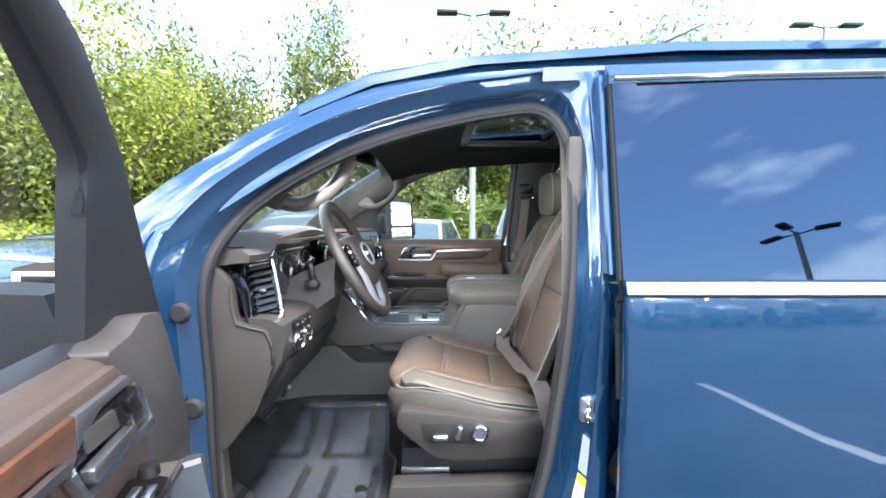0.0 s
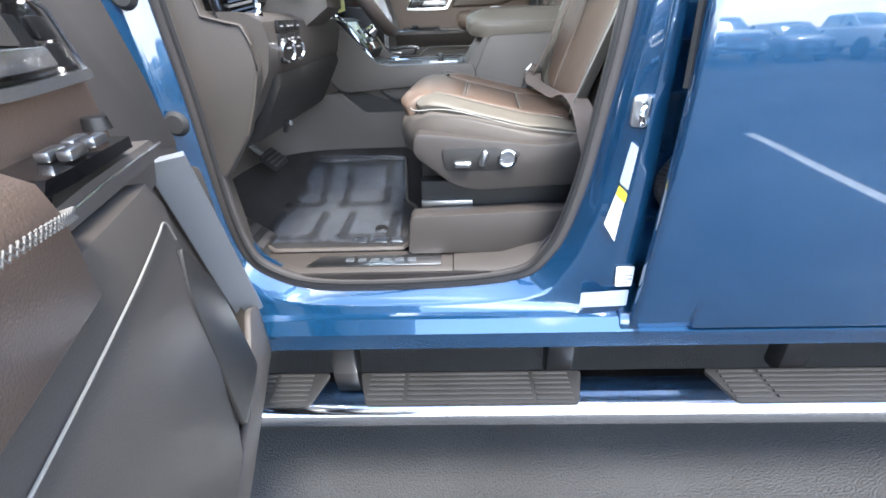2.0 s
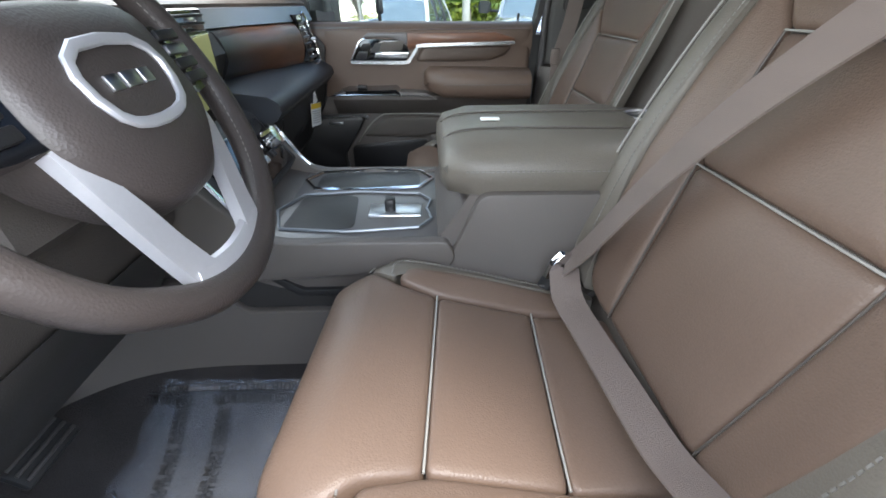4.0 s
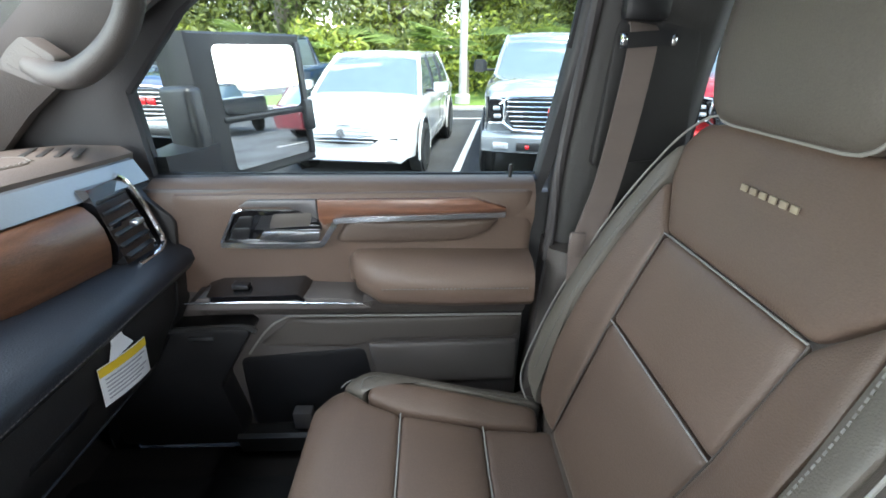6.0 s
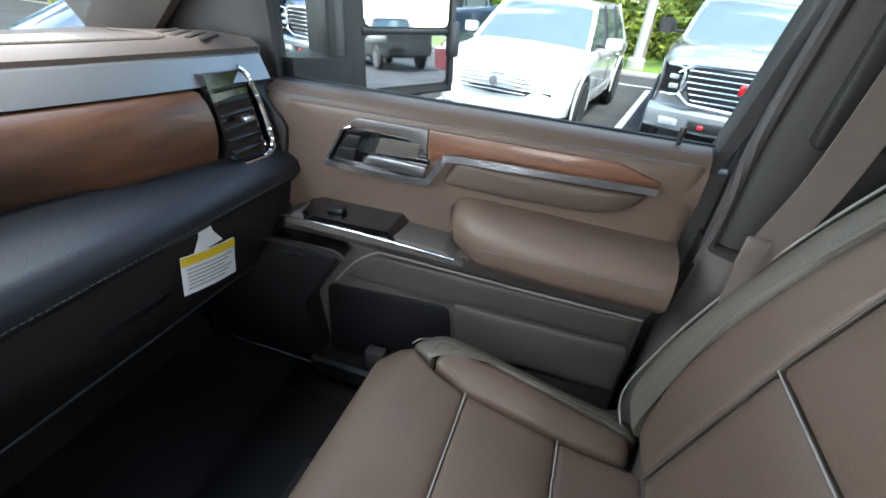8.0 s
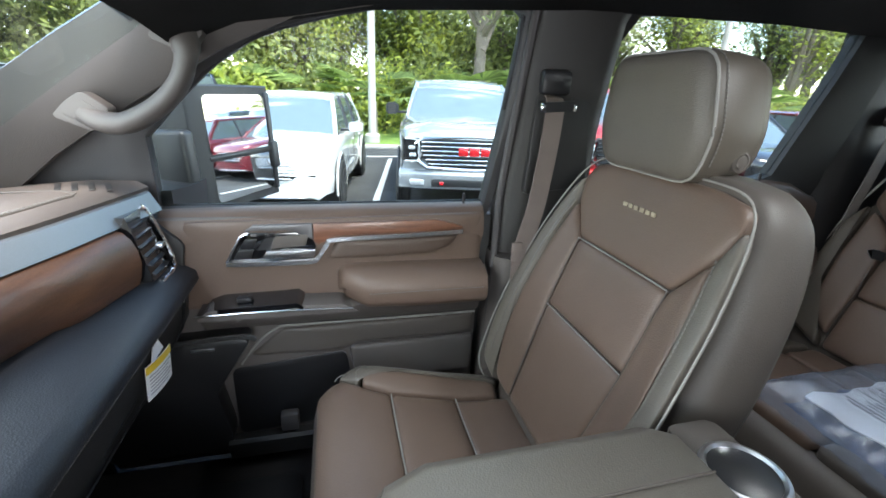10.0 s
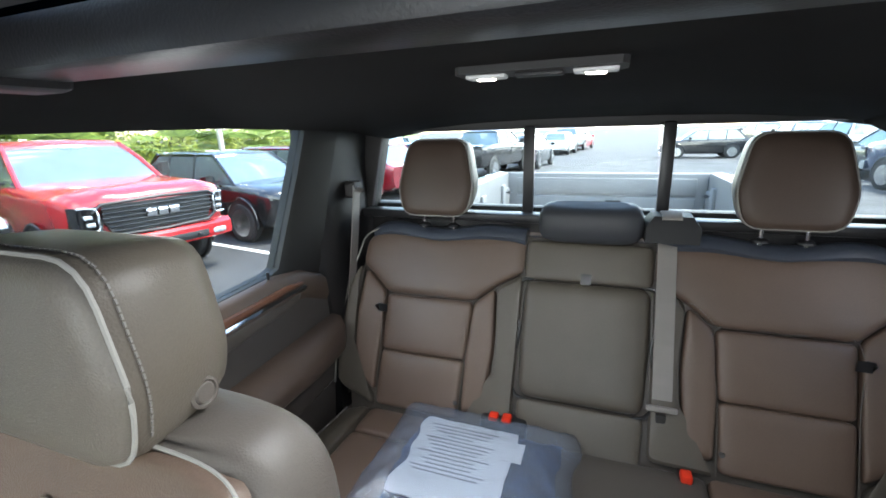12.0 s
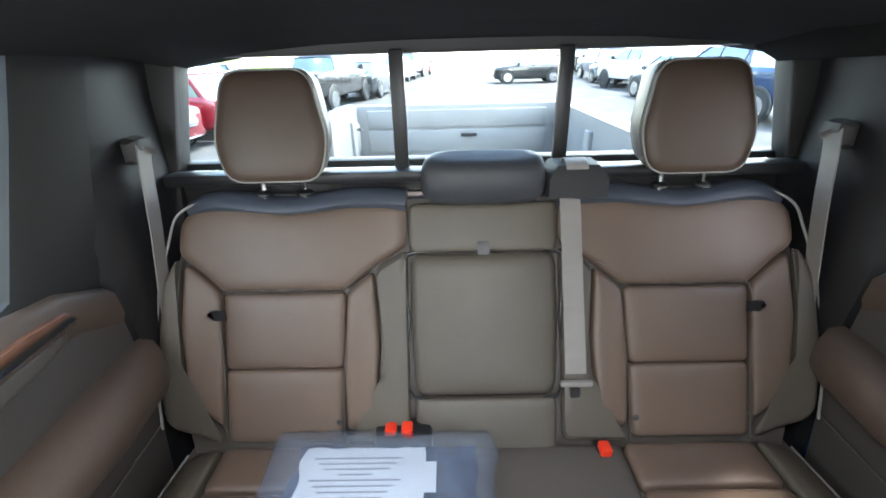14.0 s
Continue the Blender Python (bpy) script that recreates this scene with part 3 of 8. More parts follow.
SUN = (-0.20, 0.28, -0.40, 0.40)
part("roof", joined(shell(-.79, .79, -.62, SUN[0], 0.03, .02), shell(-.79, .79, SUN[1], 1.62, 0.03, .02), shell(-.79, SUN[2], SUN[0], SUN[1], 0.03, .02), shell(SUN[3], .79, SUN[0], SUN[1], 0.03, .02)), M_BLUE, truck)
part("sunroof_glass", shell(SUN[2], SUN[3], SUN[0], SUN[1], 0.03, .006), M_TINT, truck, "dark tinted glass sunroof panel")
structure("ceiling", joined(shell(-.74, .74, -.56, SUN[0], -0.03, .02), shell(-.74, .74, SUN[1], 1.55, -0.03, .02), shell(-.74, SUN[2], SUN[0], SUN[1], -0.03, .02), shell(SUN[3], .74, SUN[0], SUN[1], -0.03, .02)),
          M_HEADLINER, "dark charcoal cloth headliner with a sunroof opening", "ceiling")

# windscreen, bonnet
ws = [[(x, y * w, z) for y in np.linspace(-1, 1, 9)] for x, z, w in ((-1.32, 1.40, .80), (-1.1, 1.56, .76), (-.85, 1.73, .71), (-.60, 1.89, .66))]
ws = [[(x - 0.10 * (1 - (y / max(abs(r[0][1]), .01)) ** 2) + .1, y, z) for x, y, z in r] for r in ws]
pane = part("windscreen", loft([r + [(x + .006, y, z - .006) for x, y, z in r[::-1]] for r in ws]), M_GLASS, truck)
pane.visible_shadow = False
part("bonnet", loft([[(x, y, z - .10 * (abs(y) / .95) ** 4 + .02 * (abs(abs(y) - .45) < .12)) for y in np.linspace(-.86, .86, 15)] + [(x, .86, z - .2), (x, -.86, z - .2)] for x, z in ((-1.22, 1.475), (-1.5, 1.50), (-2.0, 1.48), (-2.35, 1.40))]), M_BLUE, truck)
part("front_end", loft([[(-2.36, -.95, .55), (-2.36, .95, .55), (-2.36, .95, 1.25), (-2.36, .8, 1.33), (-2.36, -.8, 1.33), (-2.36, -.95, 1.25)], [(-2.5, -.9, .6), (-2.5, .9, .6), (-2.5, .9, 1.2), (-2.5, .75, 1.28), (-2.5, -.75, 1.28), (-2.5, -.9, 1.2)]]), M_CHROME, truck)
plate = part("bonnet_badge", box((-1.09, -.915, 1.446), (.155, .012, .042), .003), M_WHITE, truck, "white bonnet badge plate with dark and red bars")
part("badge_bar", box((-1.085, -.922, 1.451), (.12, .004, .016), .001), M_INK, plate)
part("badge_bar", box((-1.085, -.922, 1.434), (.13, .004, .008), .001), M_RED, plate)
part("bonnet_trim", tube([(-1.16, -.79, 1.475), (-1.35, -.80, 1.490), (-1.75, -.80, 1.475)], .009, 8), M_CHROME, truck)
# floor pan, firewall, back panel
part("floor_pan", prism([(-1.25, 0.72), (-1.25, 0.76), (-0.95, 0.775), (0.75, 0.775), (0.95, 0.80), (1.55, 0.80), (1.55, 0.70)], "y", -0.80, 0.80), M_CARPET, truck, "brown carpeted cab floor")
part("firewall", prism([(-1.27, 0.70), (-1.25, 1.40), (-1.22, 1.40), (-1.10, 1.0), (-0.93, 0.78)], "y", -0.80, 0.80), M_CARPET, truck)
back = [box((1.56, 0, 1.22), (.05, 1.66, 1.1 - .24), .01), box((1.53, 0, 1.94), (.06, 1.5, .07), .01), prism([(.72, 1.915), (.79, 1.62), (.88, 1.62), (.86, 1.93)], "x", 1.49, 1.56, .008), prism([(-.72, 1.915), (-.79, 1.62), (-.88, 1.62), (-.86, 1.93)], "x", 1.49, 1.56, .008)]
part("back_wall", joined(*back), M_TRIMD, truck)

# rear window in three panes
for y0, y1, nm in ((-.775, -.215, "fixed_pane"), (-.185, .185, "sliding_pane"), (.215, .775, "fixed_pane")):
    t0, t1 = (y0 * .93, y1 * .93)
    pane = part("rear_" + nm, loft([[(1.49, y0, 1.64), (1.49, y1, 1.64), (1.50, t1, 1.905), (1.50, t0, 1.905)], [(1.496, y0, 1.64), (1.496, y1, 1.64), (1.506, t1, 1.905), (1.506, t0, 1.905)]]), M_GLASS, truck, smooth=False)
    pane.visible_shadow = False
for y in (-.2, .2):
    part("window_divider", box((1.49, y, 1.775), (.02, .035, .28), .004), M_BLACK, truck)
part("window_ledge", box((1.47, 0, 1.625), (.06, 1.6, .03), .008), M_BLACK, truck)

# running gear, sills
for x in (-1.75, 2.5):
    for y in (-.86, .86):
        w = part("wheel", moved(lathe([(.05, -.13), (.30, -.13), (.40, -.10), (.415, 0), (.40, .10), (.30, .13), (.05, .13)], 28, "y"), Matrix.Translation((x, y, .415))), M_TYRE, truck)
        part("rim", moved(lathe([(.03, -.12), (.10, -.10), (.25, -.12), (.26, 0), (.25, .12), (.10, .10), (.03, .12)], 20, "y"), Matrix.Translation((x, y * 1.02, .415))), M_ALLOY, w)
part("chassis", box((.9, 0, .56), (4.6, 1.1, .16), .02), M_BLACK, truck)

# load bed
for s in (-1, 1):
    part("bed_side", prism([(s * .80, .95), (s * .80, 1.50), (s * .86, 1.535), (s * .95, 1.53), (s * .97, 1.3), (s * .98, .9), (s * .94, .62)], "x", 1.66, 4.05, .01), M_BLUE, truck)
    part("bed_liner_side", prism([(s * .795, .95), (s * .795, 1.535), (s * .87, 1.545), (s * .87, 1.50), (s * .81, 1.48), (s * .81, .95)], "x", 1.66, 4.0), M_BED, truck, "grey bed side wall")
part("bed_floor", box((2.85, 0, .93), (2.4, 1.6, .05)), M_BED, truck)
for i in range(9):
    part("floor_rib", box((2.85, -.64 + i * .16, .962), (2.36, .07, .018), .006), M_BED, truck)
part("bulkhead", box((1.67, 0, 1.2), (.04, 1.6, .55), .01), M_BED, truck)
tg = part("tailgate", box((4.06, 0, 1.24), (.07, 1.62, .58), .015), M_BED, truck, "grey inner face of a closed tailgate")
for z0, z1 in ((1.0, 1.13), (1.155, 1.33), (1.35, 1.49)):
    part("tailgate_panel", box((4.02, 0, (z0 + z1) / 2), (.02, 1.44, z1 - z0), .012), M_BED, tg)
part("tailgate_latch", box((4.005, -.10, 1.29), (.02, .13, .03), .006), M_BLACK, tg)
for i in range(7):
    part("tailgate_rib", box((4.008, -.60 + i * .2, 1.07), (.012, .10, .09), .008), M_BED, tg)
for s_ in (-1, 1):
    for x in (1.9, 2.5, 3.1, 3.75):
        part("side_post", box((x, s_ * .785, 1.22), (.10, .03, .46), .01), M_BED, truck)
    for x in (1.85, 3.85):
        part("tie_down", tube([(x - .03, s_ * .775, 1.38), (x - .03, s_ * .745, 1.37), (x + .03, s_ * .745, 1.37), (x + .03, s_ * .775, 1.38)], .006, 6, smooth=2), M_BLACK, truck)
    part("bed_step", box((3.9, s_ * .80, 1.30), (.16, .05, .22), .02), M_BED, truck)


# ---- seats ----
def sq(a, p):
    return math.copysign(abs(a) ** p, a)


def headrest(s, x0, z0, w0, h, lean, posts, name="headrest", button=0, top=.84, front=None):
    """A headrest whose front foot is at (x0, z0), half as wide as w0: a piped front cushion on a deep tapering body."""
    base = rounded([(-.84 * w0, 0, .045), (-w0, .38 * h, .03), (-top * w0, h, .042), (top * w0, h, .042), (w0, .38 * h, .03), (.84 * w0, 0, .045)], .04)
    zm = h * .46

    def ring(d, k, kz):
        return [(x0 + d + (zm + (v - zm) * kz) * lean, u * k, z0 + zm + (v - zm) * kz) for u, v in base]
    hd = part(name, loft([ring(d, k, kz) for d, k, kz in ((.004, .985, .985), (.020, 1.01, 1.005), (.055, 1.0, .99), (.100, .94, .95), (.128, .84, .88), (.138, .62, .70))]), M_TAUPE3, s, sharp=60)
    part("front_cushion", loft([ring(d, k, kz) for d, k, kz in ((.012, .985, .985), (.002, .975, .978), (-.006, .93, .94), (-.012, .78, .80), (-.014, .45, .5), (-.014, .12, .15))]), front or M_TAUPE, hd, sharp=70)
    part("piping", tube(ring(.004, .992, .992), .0025, 6, True, 0), M_PIPING, hd)
    part("stitching", stitches([p for p in ring(.018, 1.014, 1.008) if p[2] > z0 + .03], .007), M_THREAD, hd)
    for sg in (-1, 1):
        part("headrest_post", tube([(x0 + .055, sg * posts, z0 - .08), (x0 + .06, sg * posts, z0 + .03)], .0065, 8, smooth=0), M_CHROME, hd)
        part("post_collar", moved(lathe([(.002, 0), (.022, 0), (.020, .006), (.010, .012), (.002, .012)], 16), Matrix.Translation((x0 + .055, sg * posts, z0 - .045))), M_BLACK, hd)
    if button:
        part("release_button", moved(lathe([(.0005, .004), (.010, .0035), (.012, .001), (.0135, .003), (.017, .002), (.018, -.006)], 20, "y"), Matrix.Translation((x0 + .078, button * w0 * .90, z0 + .040)) @ pose(0, 0, 0, 0 if button > 0 else 180, 0, 0)), M_TAUPE2, hd)
    return hd


# taupe leather with shade in its colour, for headrest sides and the bench
M_TAUPE3 = leather("shaded_taupe_leather", (0.086, 0.073, 0.058), 0.45)


def bucket_seat(name, label, y0, dx, dz, outer):
    """A front seat whose middle is y0; outer is the sign of its door side."""
    XF.append(Matrix.Translation((dx, y0, dz)))
    s = thing(name, label, "car seat", (-0.1, 0, 0.80 - dz), "front seats")
    bx, bz = 0.075, 1.04
    rings = []
    for v, w, t in curve(((-.04, .225, .14), (.00, .240, .155), (.10, .258, .165), (.25, .262, .165), (.40, .252, .155), (.50, .234, .145), (.565, .214, .125), (.605, .180, .095), (.622, .13, .06)), 4):
        x, z = bx + v * 0.335, bz + v * 0.94
        rings.append([(x + t * .56 + t * .56 * sq(math.cos(a), .5), w * sq(math.sin(a), .55), z) for a in np.linspace(0, 2 * math.pi, 40, endpoint=False)])
    part("backrest", loft(rings), M_TAUPE2, s, sharp=60)

    def surf(u, v):
        bol = max(0.0, (abs(u) - .115) / .13)
        x = bx + v * 0.335 - 0.042 * min(1.2, bol) ** 1.6 * max(0, 1 - (v / .64) ** 3) - .004 + .012 * (max(0, abs(u) - .22) / .05) ** 2
        return (x, u, bz + v * 0.94), (-.94, u * 1.2 if abs(u) > .2 else 0, .335)
    pads = [("upper_panel", M_BROWN, [(-.137, .4335), (.137, .4335), (.192, .512), (.207, .560), (.192, .594, .03), (.13, .606), (0, .609), (-.13, .606), (-.192, .594, .03), (-.207, .560), (-.192, .512)]),
            ("middle_panel", M_BROWN, [(-.137, .2685), (.137, .2685), (.137, .4305), (-.137, .4305)]),
            ("lower_panel", M_BROWN, [(-.115, .02), (.115, .02), (.137, .2665), (-.137, .2665)])]
    for sg in (-1, 1):
        pads.append(("side_bolster", M_BROWN, [(sg * .140, .018), (sg * .185, .035, .03), (sg * .214, .14), (sg * .220, .27), (sg * .211, .40), (sg * .192, .506), (sg * .1395, .430), (sg * .1395, .27), (sg * .118, .02)]))
        pads.append(("outer_bolster", M_TAUPE, [(sg * .188, .02), (sg * .243, .055, .03), (sg * .261, .16), (sg * .262, .28), (sg * .249, .43), (sg * .226, .535), (sg * .210, .565), (sg * .195, .510), (sg * .2135, .40), (sg * .2225, .27), (sg * .2165, .14)]))
    for nm, m, o in pads:
        part(nm, pad(o, surf, .009 if "bol" not in nm else .008, .022, r=.012), m, s)
    for sg in (-1, 1):
        edge = [(sg * .205, .012), (sg * .250, .05), (sg * .268, .16), (sg * .269, .28), (sg * .256, .43), (sg * .233, .535), (sg * .207, .588), (sg * .165, .611), (sg * .07, .616), (0, .617)]
        part("piping", tube(along(edge, surf, .003), .0019, 6), M_PIPING, s)
        part("stitching", stitches(curve(along([(sg * .220, .09), (sg * .227, .18), (sg * .228, .28), (sg * .219, .40), (sg * .200, .510)], surf, .008), 8), .0075), M_THREAD, s)
        part("seam", tube(along([(sg * .117, .02), (sg * .138, .268), (sg * .138, .432)], surf, .002), .0016, 6), M_TAUPE2, s)
    part("piping", tube(along([(-.137, .432), (-.06, .432), (.06, .432), (.137, .432)], surf, .0035), .0014, 6, smooth=5), M_PIPING, s)
    part("piping", tube(along([(-.137, .2675), (.137, .2675)], surf, .0035), .0014, 6), M_PIPING, s)
    # raised badge as plain bars
    for i in range(6):
        p, nn = surf(-.040 + i * .016, .535)
        part("badge_bar", box((p[0] - .0115, p[1], p[2] + .004), (.003, .0105, .0085), .001, rot=None), M_BADGE, s)
    XF.append(XF[-1] @ Matrix.Translation((-.020, outer * .028, -.006)))
    headrest(s, .268, 1.615, .146, .205, -.02, .07, button=-outer)
    XF.pop()

    # cushion: panels on a surface that rises to the front, rolls over its edge and has a low bolster along each side
    kx = .955 if outer < 0 else 1.0

    def cs(u, v):
        f = max(0.0, (-.262 - v) / .11)
        a = abs(u)
        crown = (.010 if outer < 0 else .024) * math.exp(-((a - .198) / .045) ** 2) * min(1, max(0, (v + .335) / .10))
        fall = .012 * (max(0, a - .205) / .05) ** 1.6 + .05 * f * max(0, a - .15) / .10
        z = 1.037 + .245 * max(0, -.02 - v) + crown - fall - .048 * f ** 2.2 - .22 * max(0, v) * min(1, max(0, a - .12) / .08)
        return (v * kx + (.07 * u if outer < 0 else 0), u, z), (-.5 * min(1, f), .45 * math.copysign(min(1, max(0, a - .20) / .05), u), 1)
    body = []
    for v, w, bot in ((-.370, .175, .992), (-.360, .205, .975), (-.338, .232, .968), (-.29, .248, .965), (-.20, .257, .96), (-.05, .260, .955), (.06, .255, .95), (.13, .24, .95)):
        rim = cs(w - .012, v)[0][2] - .010 if v > -.365 else 1.030
        mid = cs(0, v)[0][2] - .022 if v > -.365 else 1.035
        x = v * kx
        body.append([(x, -w + .03, bot), (x, -w, bot + .02), (x, -w, rim - .014), (x, -w + .012, rim), (x, -.15, min(rim, mid)), (x, 0, mid), (x, .15, min(rim, mid)), (x, w - .012, rim), (x, w, rim - .014), (x, w, bot + .02), (x, w - .03, bot)])
    part("cushion", soften(loft(body), .010, 2, 30), M_TAUPE2, s, sharp=60)
    cp = [("front_panel", M_BROWN, [(-.142, -.2005), (.142, -.2005), (.156, -.262), (.196, -.312), (.200, -.338, .03), (.16, -.360, .05), (-.16, -.360, .05), (-.200, -.338, .03), (-.196, -.312), (-.156, -.262)]),
          ("middle_panel", M_BROWN, [(-.142, -.0475), (.142, -.0475), (.142, -.1985), (-.142, -.1985)]),
          ("rear_panel", M_BROWN, [(-.140, .085), (.140, .085), (.142, -.0455), (-.142, -.0455)])]
    for sg in (-1, 1):
        cp.append(("inner_bolster", M_BROWN, [(sg * .145, .06), (sg * .186, .065), (sg * .200, -.05), (sg * .203, -.17), (sg * .196, -.256, .03), (sg * .165, -.264, .02), (sg * .145, -.195)]))
        cp.append(("outer_bolster", M_TAUPE, [(sg * .190, .075), (sg * .238, .085), (sg * .250, -.05), (sg * .250, -.22), (sg * .240, -.300, .03), (sg * .204, -.316), (sg * .168, -.270), (sg * .199, -.262), (sg * .2065, -.17), (sg * .2035, -.05)]))
    for nm, m, o in cp:
        part(nm, pad(o, cs, .004 if outer < 0 and "outer" in nm else .008, .03, r=.012), m, s)
    for v in (-.1995, -.0465):
        part("piping", tube(along([(-.142, v), (-.07, v), (0, v), (.07, v), (.142, v)], cs, .0035), .0014, 6), M_PIPING, s)
    for sg in (-1, 1):
        part("piping", tube(along([(sg * .244, .095), (sg * .255, -.05), (sg * .255, -.22), (sg * .246, -.302), (sg * .222, -.322)], cs, .001), .0015, 6), M_PIPING, s)
        part("stitching", stitches(curve(along([(sg * .205, .05), (sg * .212, -.05), (sg * .214, -.17), (sg * .206, -.262), (sg * .172, -.274)], cs, .008), 8), .0075), M_THREAD, s)
    # moulded side skirts, hinge covers, rails
    for sg in (-1, 1):
        skirt = [(-.322, .985), (-.315, 1.035), (-.25, 1.028), (-.02, 1.000), (.05, 1.005), (.14, 1.085), (.185, 1.08), (.175, .985), (.11, .905), (-.17, .893), (-.225, .905)]
        sk = part("side_skirt", prism(rounded(skirt, .02), "y", sg * .215, sg * .283, .010), M_SILL, s)
        if sg == outer:
            part("control_recess", prism(rounded([(-.245, .945), (-.255, .998), (-.13, .998), (-.07, .985), (-.10, .945)], .012), "y", sg * .2815, sg * .2860, .0015), M_TRIMD, sk)
            part("slide_switch", box((-.205, sg * .292, .963), (.042, .018, .015), .006, 3), M_SATIN, sk)
            part("recline_switch", box((-.157, sg * .292, .976), (.016, .018, .038), .006, 3, rot=(0, 14, 0)), M_SATIN, sk)
            part("lumbar_switch", moved(lathe([(.002, .012), (.012, .010), (.017, .012), (.021, .010), (.022, 0)], 24, "y"), Matrix.Translation((-.103, sg * .285, .974)) @ pose(0, 0, 0, 0 if sg > 0 else 180, 0, 0)), M_CHROME, sk)
        rail = part("seat_rail", box((-.07, sg * .205, .852 - dz * .5), (.48, .045, .10 + dz), .006), M_TRIMD, s)
        part("rail_slider", box((-.245, sg * .232, .842), (.13, .012, .022), .003), M_SATIN, rail)
        part("rail_cover", prism(rounded([(-.345, .79 - dz), (-.335, .880 - dz * .8), (-.02, .890 - dz * .8), (.06, .90 - dz), (.08, .79 - dz)], .015), "y", sg * .243, sg * .30, .008), M_SILL, s)
    part("under_frame", box((-.08, 0, .91), (.46, .36, .06), .015), M_TRIMD, s)
    XF.pop()
    return s


M_BADGE = mat("pale_gold_badge", (0.30, 0.25, 0.18), 0.5, var=0.1, bump=0.1)
bucket_seat("passenger_seat", "brown leather bucket seat with silver piping beside the closed door", 0.445, 0.012, 0, 1)
bucket_seat("driver_seat", "brown leather bucket seat with power switches behind the steering wheel", -0.43, -0.09, 0.055, -1)

# bench cap vinyl, with the sky's blue reflection mixed into its grey
M_CAP = leather("sky_tinted_cap_vinyl", (0.045, 0.052, 0.068), 0.33)
# ---- rear bench ----
bench = thing("rear_bench", "brown leather three-place rear bench with silver piping", "car seat", (1.2, 0, 0.80))


def rear_surf(u, v):
    bol = max(0, (abs(u) - .66) / .12)
    return (1.158 + v * .46 - .03 * min(1, bol) ** 2, u, 1.005 + v * 0.985), (-.905, 0, .425)


part("backrest", soften(loft([[(1.185 + v * .46, -w, 1.005 + v * .985), (1.185 + v * .46, w, 1.005 + v * .985), (1.40 + v * .22, w, 1.005 + v * .985), (1.40 + v * .22, -w, 1.005 + v * .985)] for v, w in ((-.12, .72), (0, .745), (.15, .79), (.40, .785), (.52, .755), (.568, .72))]), .02, 2, 40), M_TAUPE2, bench, sharp=60)
for sg in (-1, 1):
    part("lower_panel", pad([(sg * .358, .025), (sg * .643, .025), (sg * .648, .1903), (sg * .353, .1903)], rear_surf, .011), M_BROWN, bench)
    part("middle_panel", pad([(sg * .353, .1917), (sg * .648, .1917), (sg * .652, .366), (sg * .344, .366)], rear_surf, .011), M_BROWN, bench)
    part("upper_panel", pad([(sg * .19, .565), (sg * .19, .470), (sg * .27, .425), (sg * .345, .3705), (sg * .655, .3705), (sg * .755, .465), (sg * .75, .545, .03), (sg * .70, .572), (sg * .60, .566), (sg * .50, .548), (sg * .40, .556), (sg * .30, .572)], rear_surf, .014), M_BROWN, bench)
    part("inner_bolster", pad([(sg * .275, .07), (sg * .345, .045), (sg * .350, .19), (sg * .340, .365), (sg * .275, .415), (sg * .262, .25)], rear_surf, .014), M_BROWN, bench)
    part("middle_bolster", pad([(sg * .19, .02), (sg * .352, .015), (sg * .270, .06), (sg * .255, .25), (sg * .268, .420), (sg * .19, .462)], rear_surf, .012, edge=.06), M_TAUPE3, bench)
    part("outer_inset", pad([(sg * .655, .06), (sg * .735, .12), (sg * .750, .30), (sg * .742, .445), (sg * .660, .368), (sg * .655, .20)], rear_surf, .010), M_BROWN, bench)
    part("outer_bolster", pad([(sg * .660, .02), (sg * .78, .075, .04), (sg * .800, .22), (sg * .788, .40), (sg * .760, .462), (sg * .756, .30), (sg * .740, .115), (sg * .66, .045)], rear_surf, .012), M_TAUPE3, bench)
    part("piping", tube(along([(sg * .79, .08), (sg * .806, .22), (sg * .794, .40), (sg * .772, .50), (sg * .755, .555), (sg * .70, .580), (sg * .60, .574), (sg * .50, .556), (sg * .40, .562), (sg * .30, .580), (sg * .19, .574)], rear_surf, .002), .0034, 6), M_PIPING, bench)
    part("seam", tube(along([(sg * .352, .018), (sg * .351, .19), (sg * .343, .368), (sg * .50, .369), (sg * .652, .369), (sg * .650, .19), (sg * .645, .02)], rear_surf, .003), .0017, 6, smooth=4), M_TAUPE2, bench)
    part("stitching", stitches(curve(along([(sg * .268, .07), (sg * .256, .25), (sg * .270, .42), (sg * .345, .372)], rear_surf, .006), 8), .009), M_THREAD, bench)
    part("stitching", stitches(curve(along([(sg * .742, .11), (sg * .756, .30), (sg * .748, .452)], rear_surf, .006), 8), .009), M_THREAD, bench)
    part("pull_loop", ribbon(along([(sg * .640, .318), (sg * .655, .318), (sg * .672, .318), (sg * .655, .320)], rear_surf, .016), .028, (0, .2, 1)), M_BLACK, bench)
    p = rear_surf(sg * .362, .078)[0]
    part("panel_stud", moved(lathe([(.002, .004), (.007, .003), (.008, 0)], 14, "x"), Matrix.Translation((p[0] - .014, p[1], p[2])) @ pose(0, 0, 0, 0, 0, 180)), M_RUBBER, bench)
    XF.append(Matrix.Translation((0, sg * .492, 0)))
    # front cushions in darker leather: their backlit shade is put into the colour
    headrest(bench, 1.372, 1.636, .132, .245, .22, .052, top=.74, front=M_BROWND)
    XF.pop()
    # rounded cap of the top edge
    part("top_cap", tube([(1.44, sg * y, z) for y, z in ((.19, 1.565), (.32, 1.572), (.49, 1.552), (.66, 1.57), (.73, 1.545))], .040, 12, smooth=5, flat=.75), M_CAP, bench)
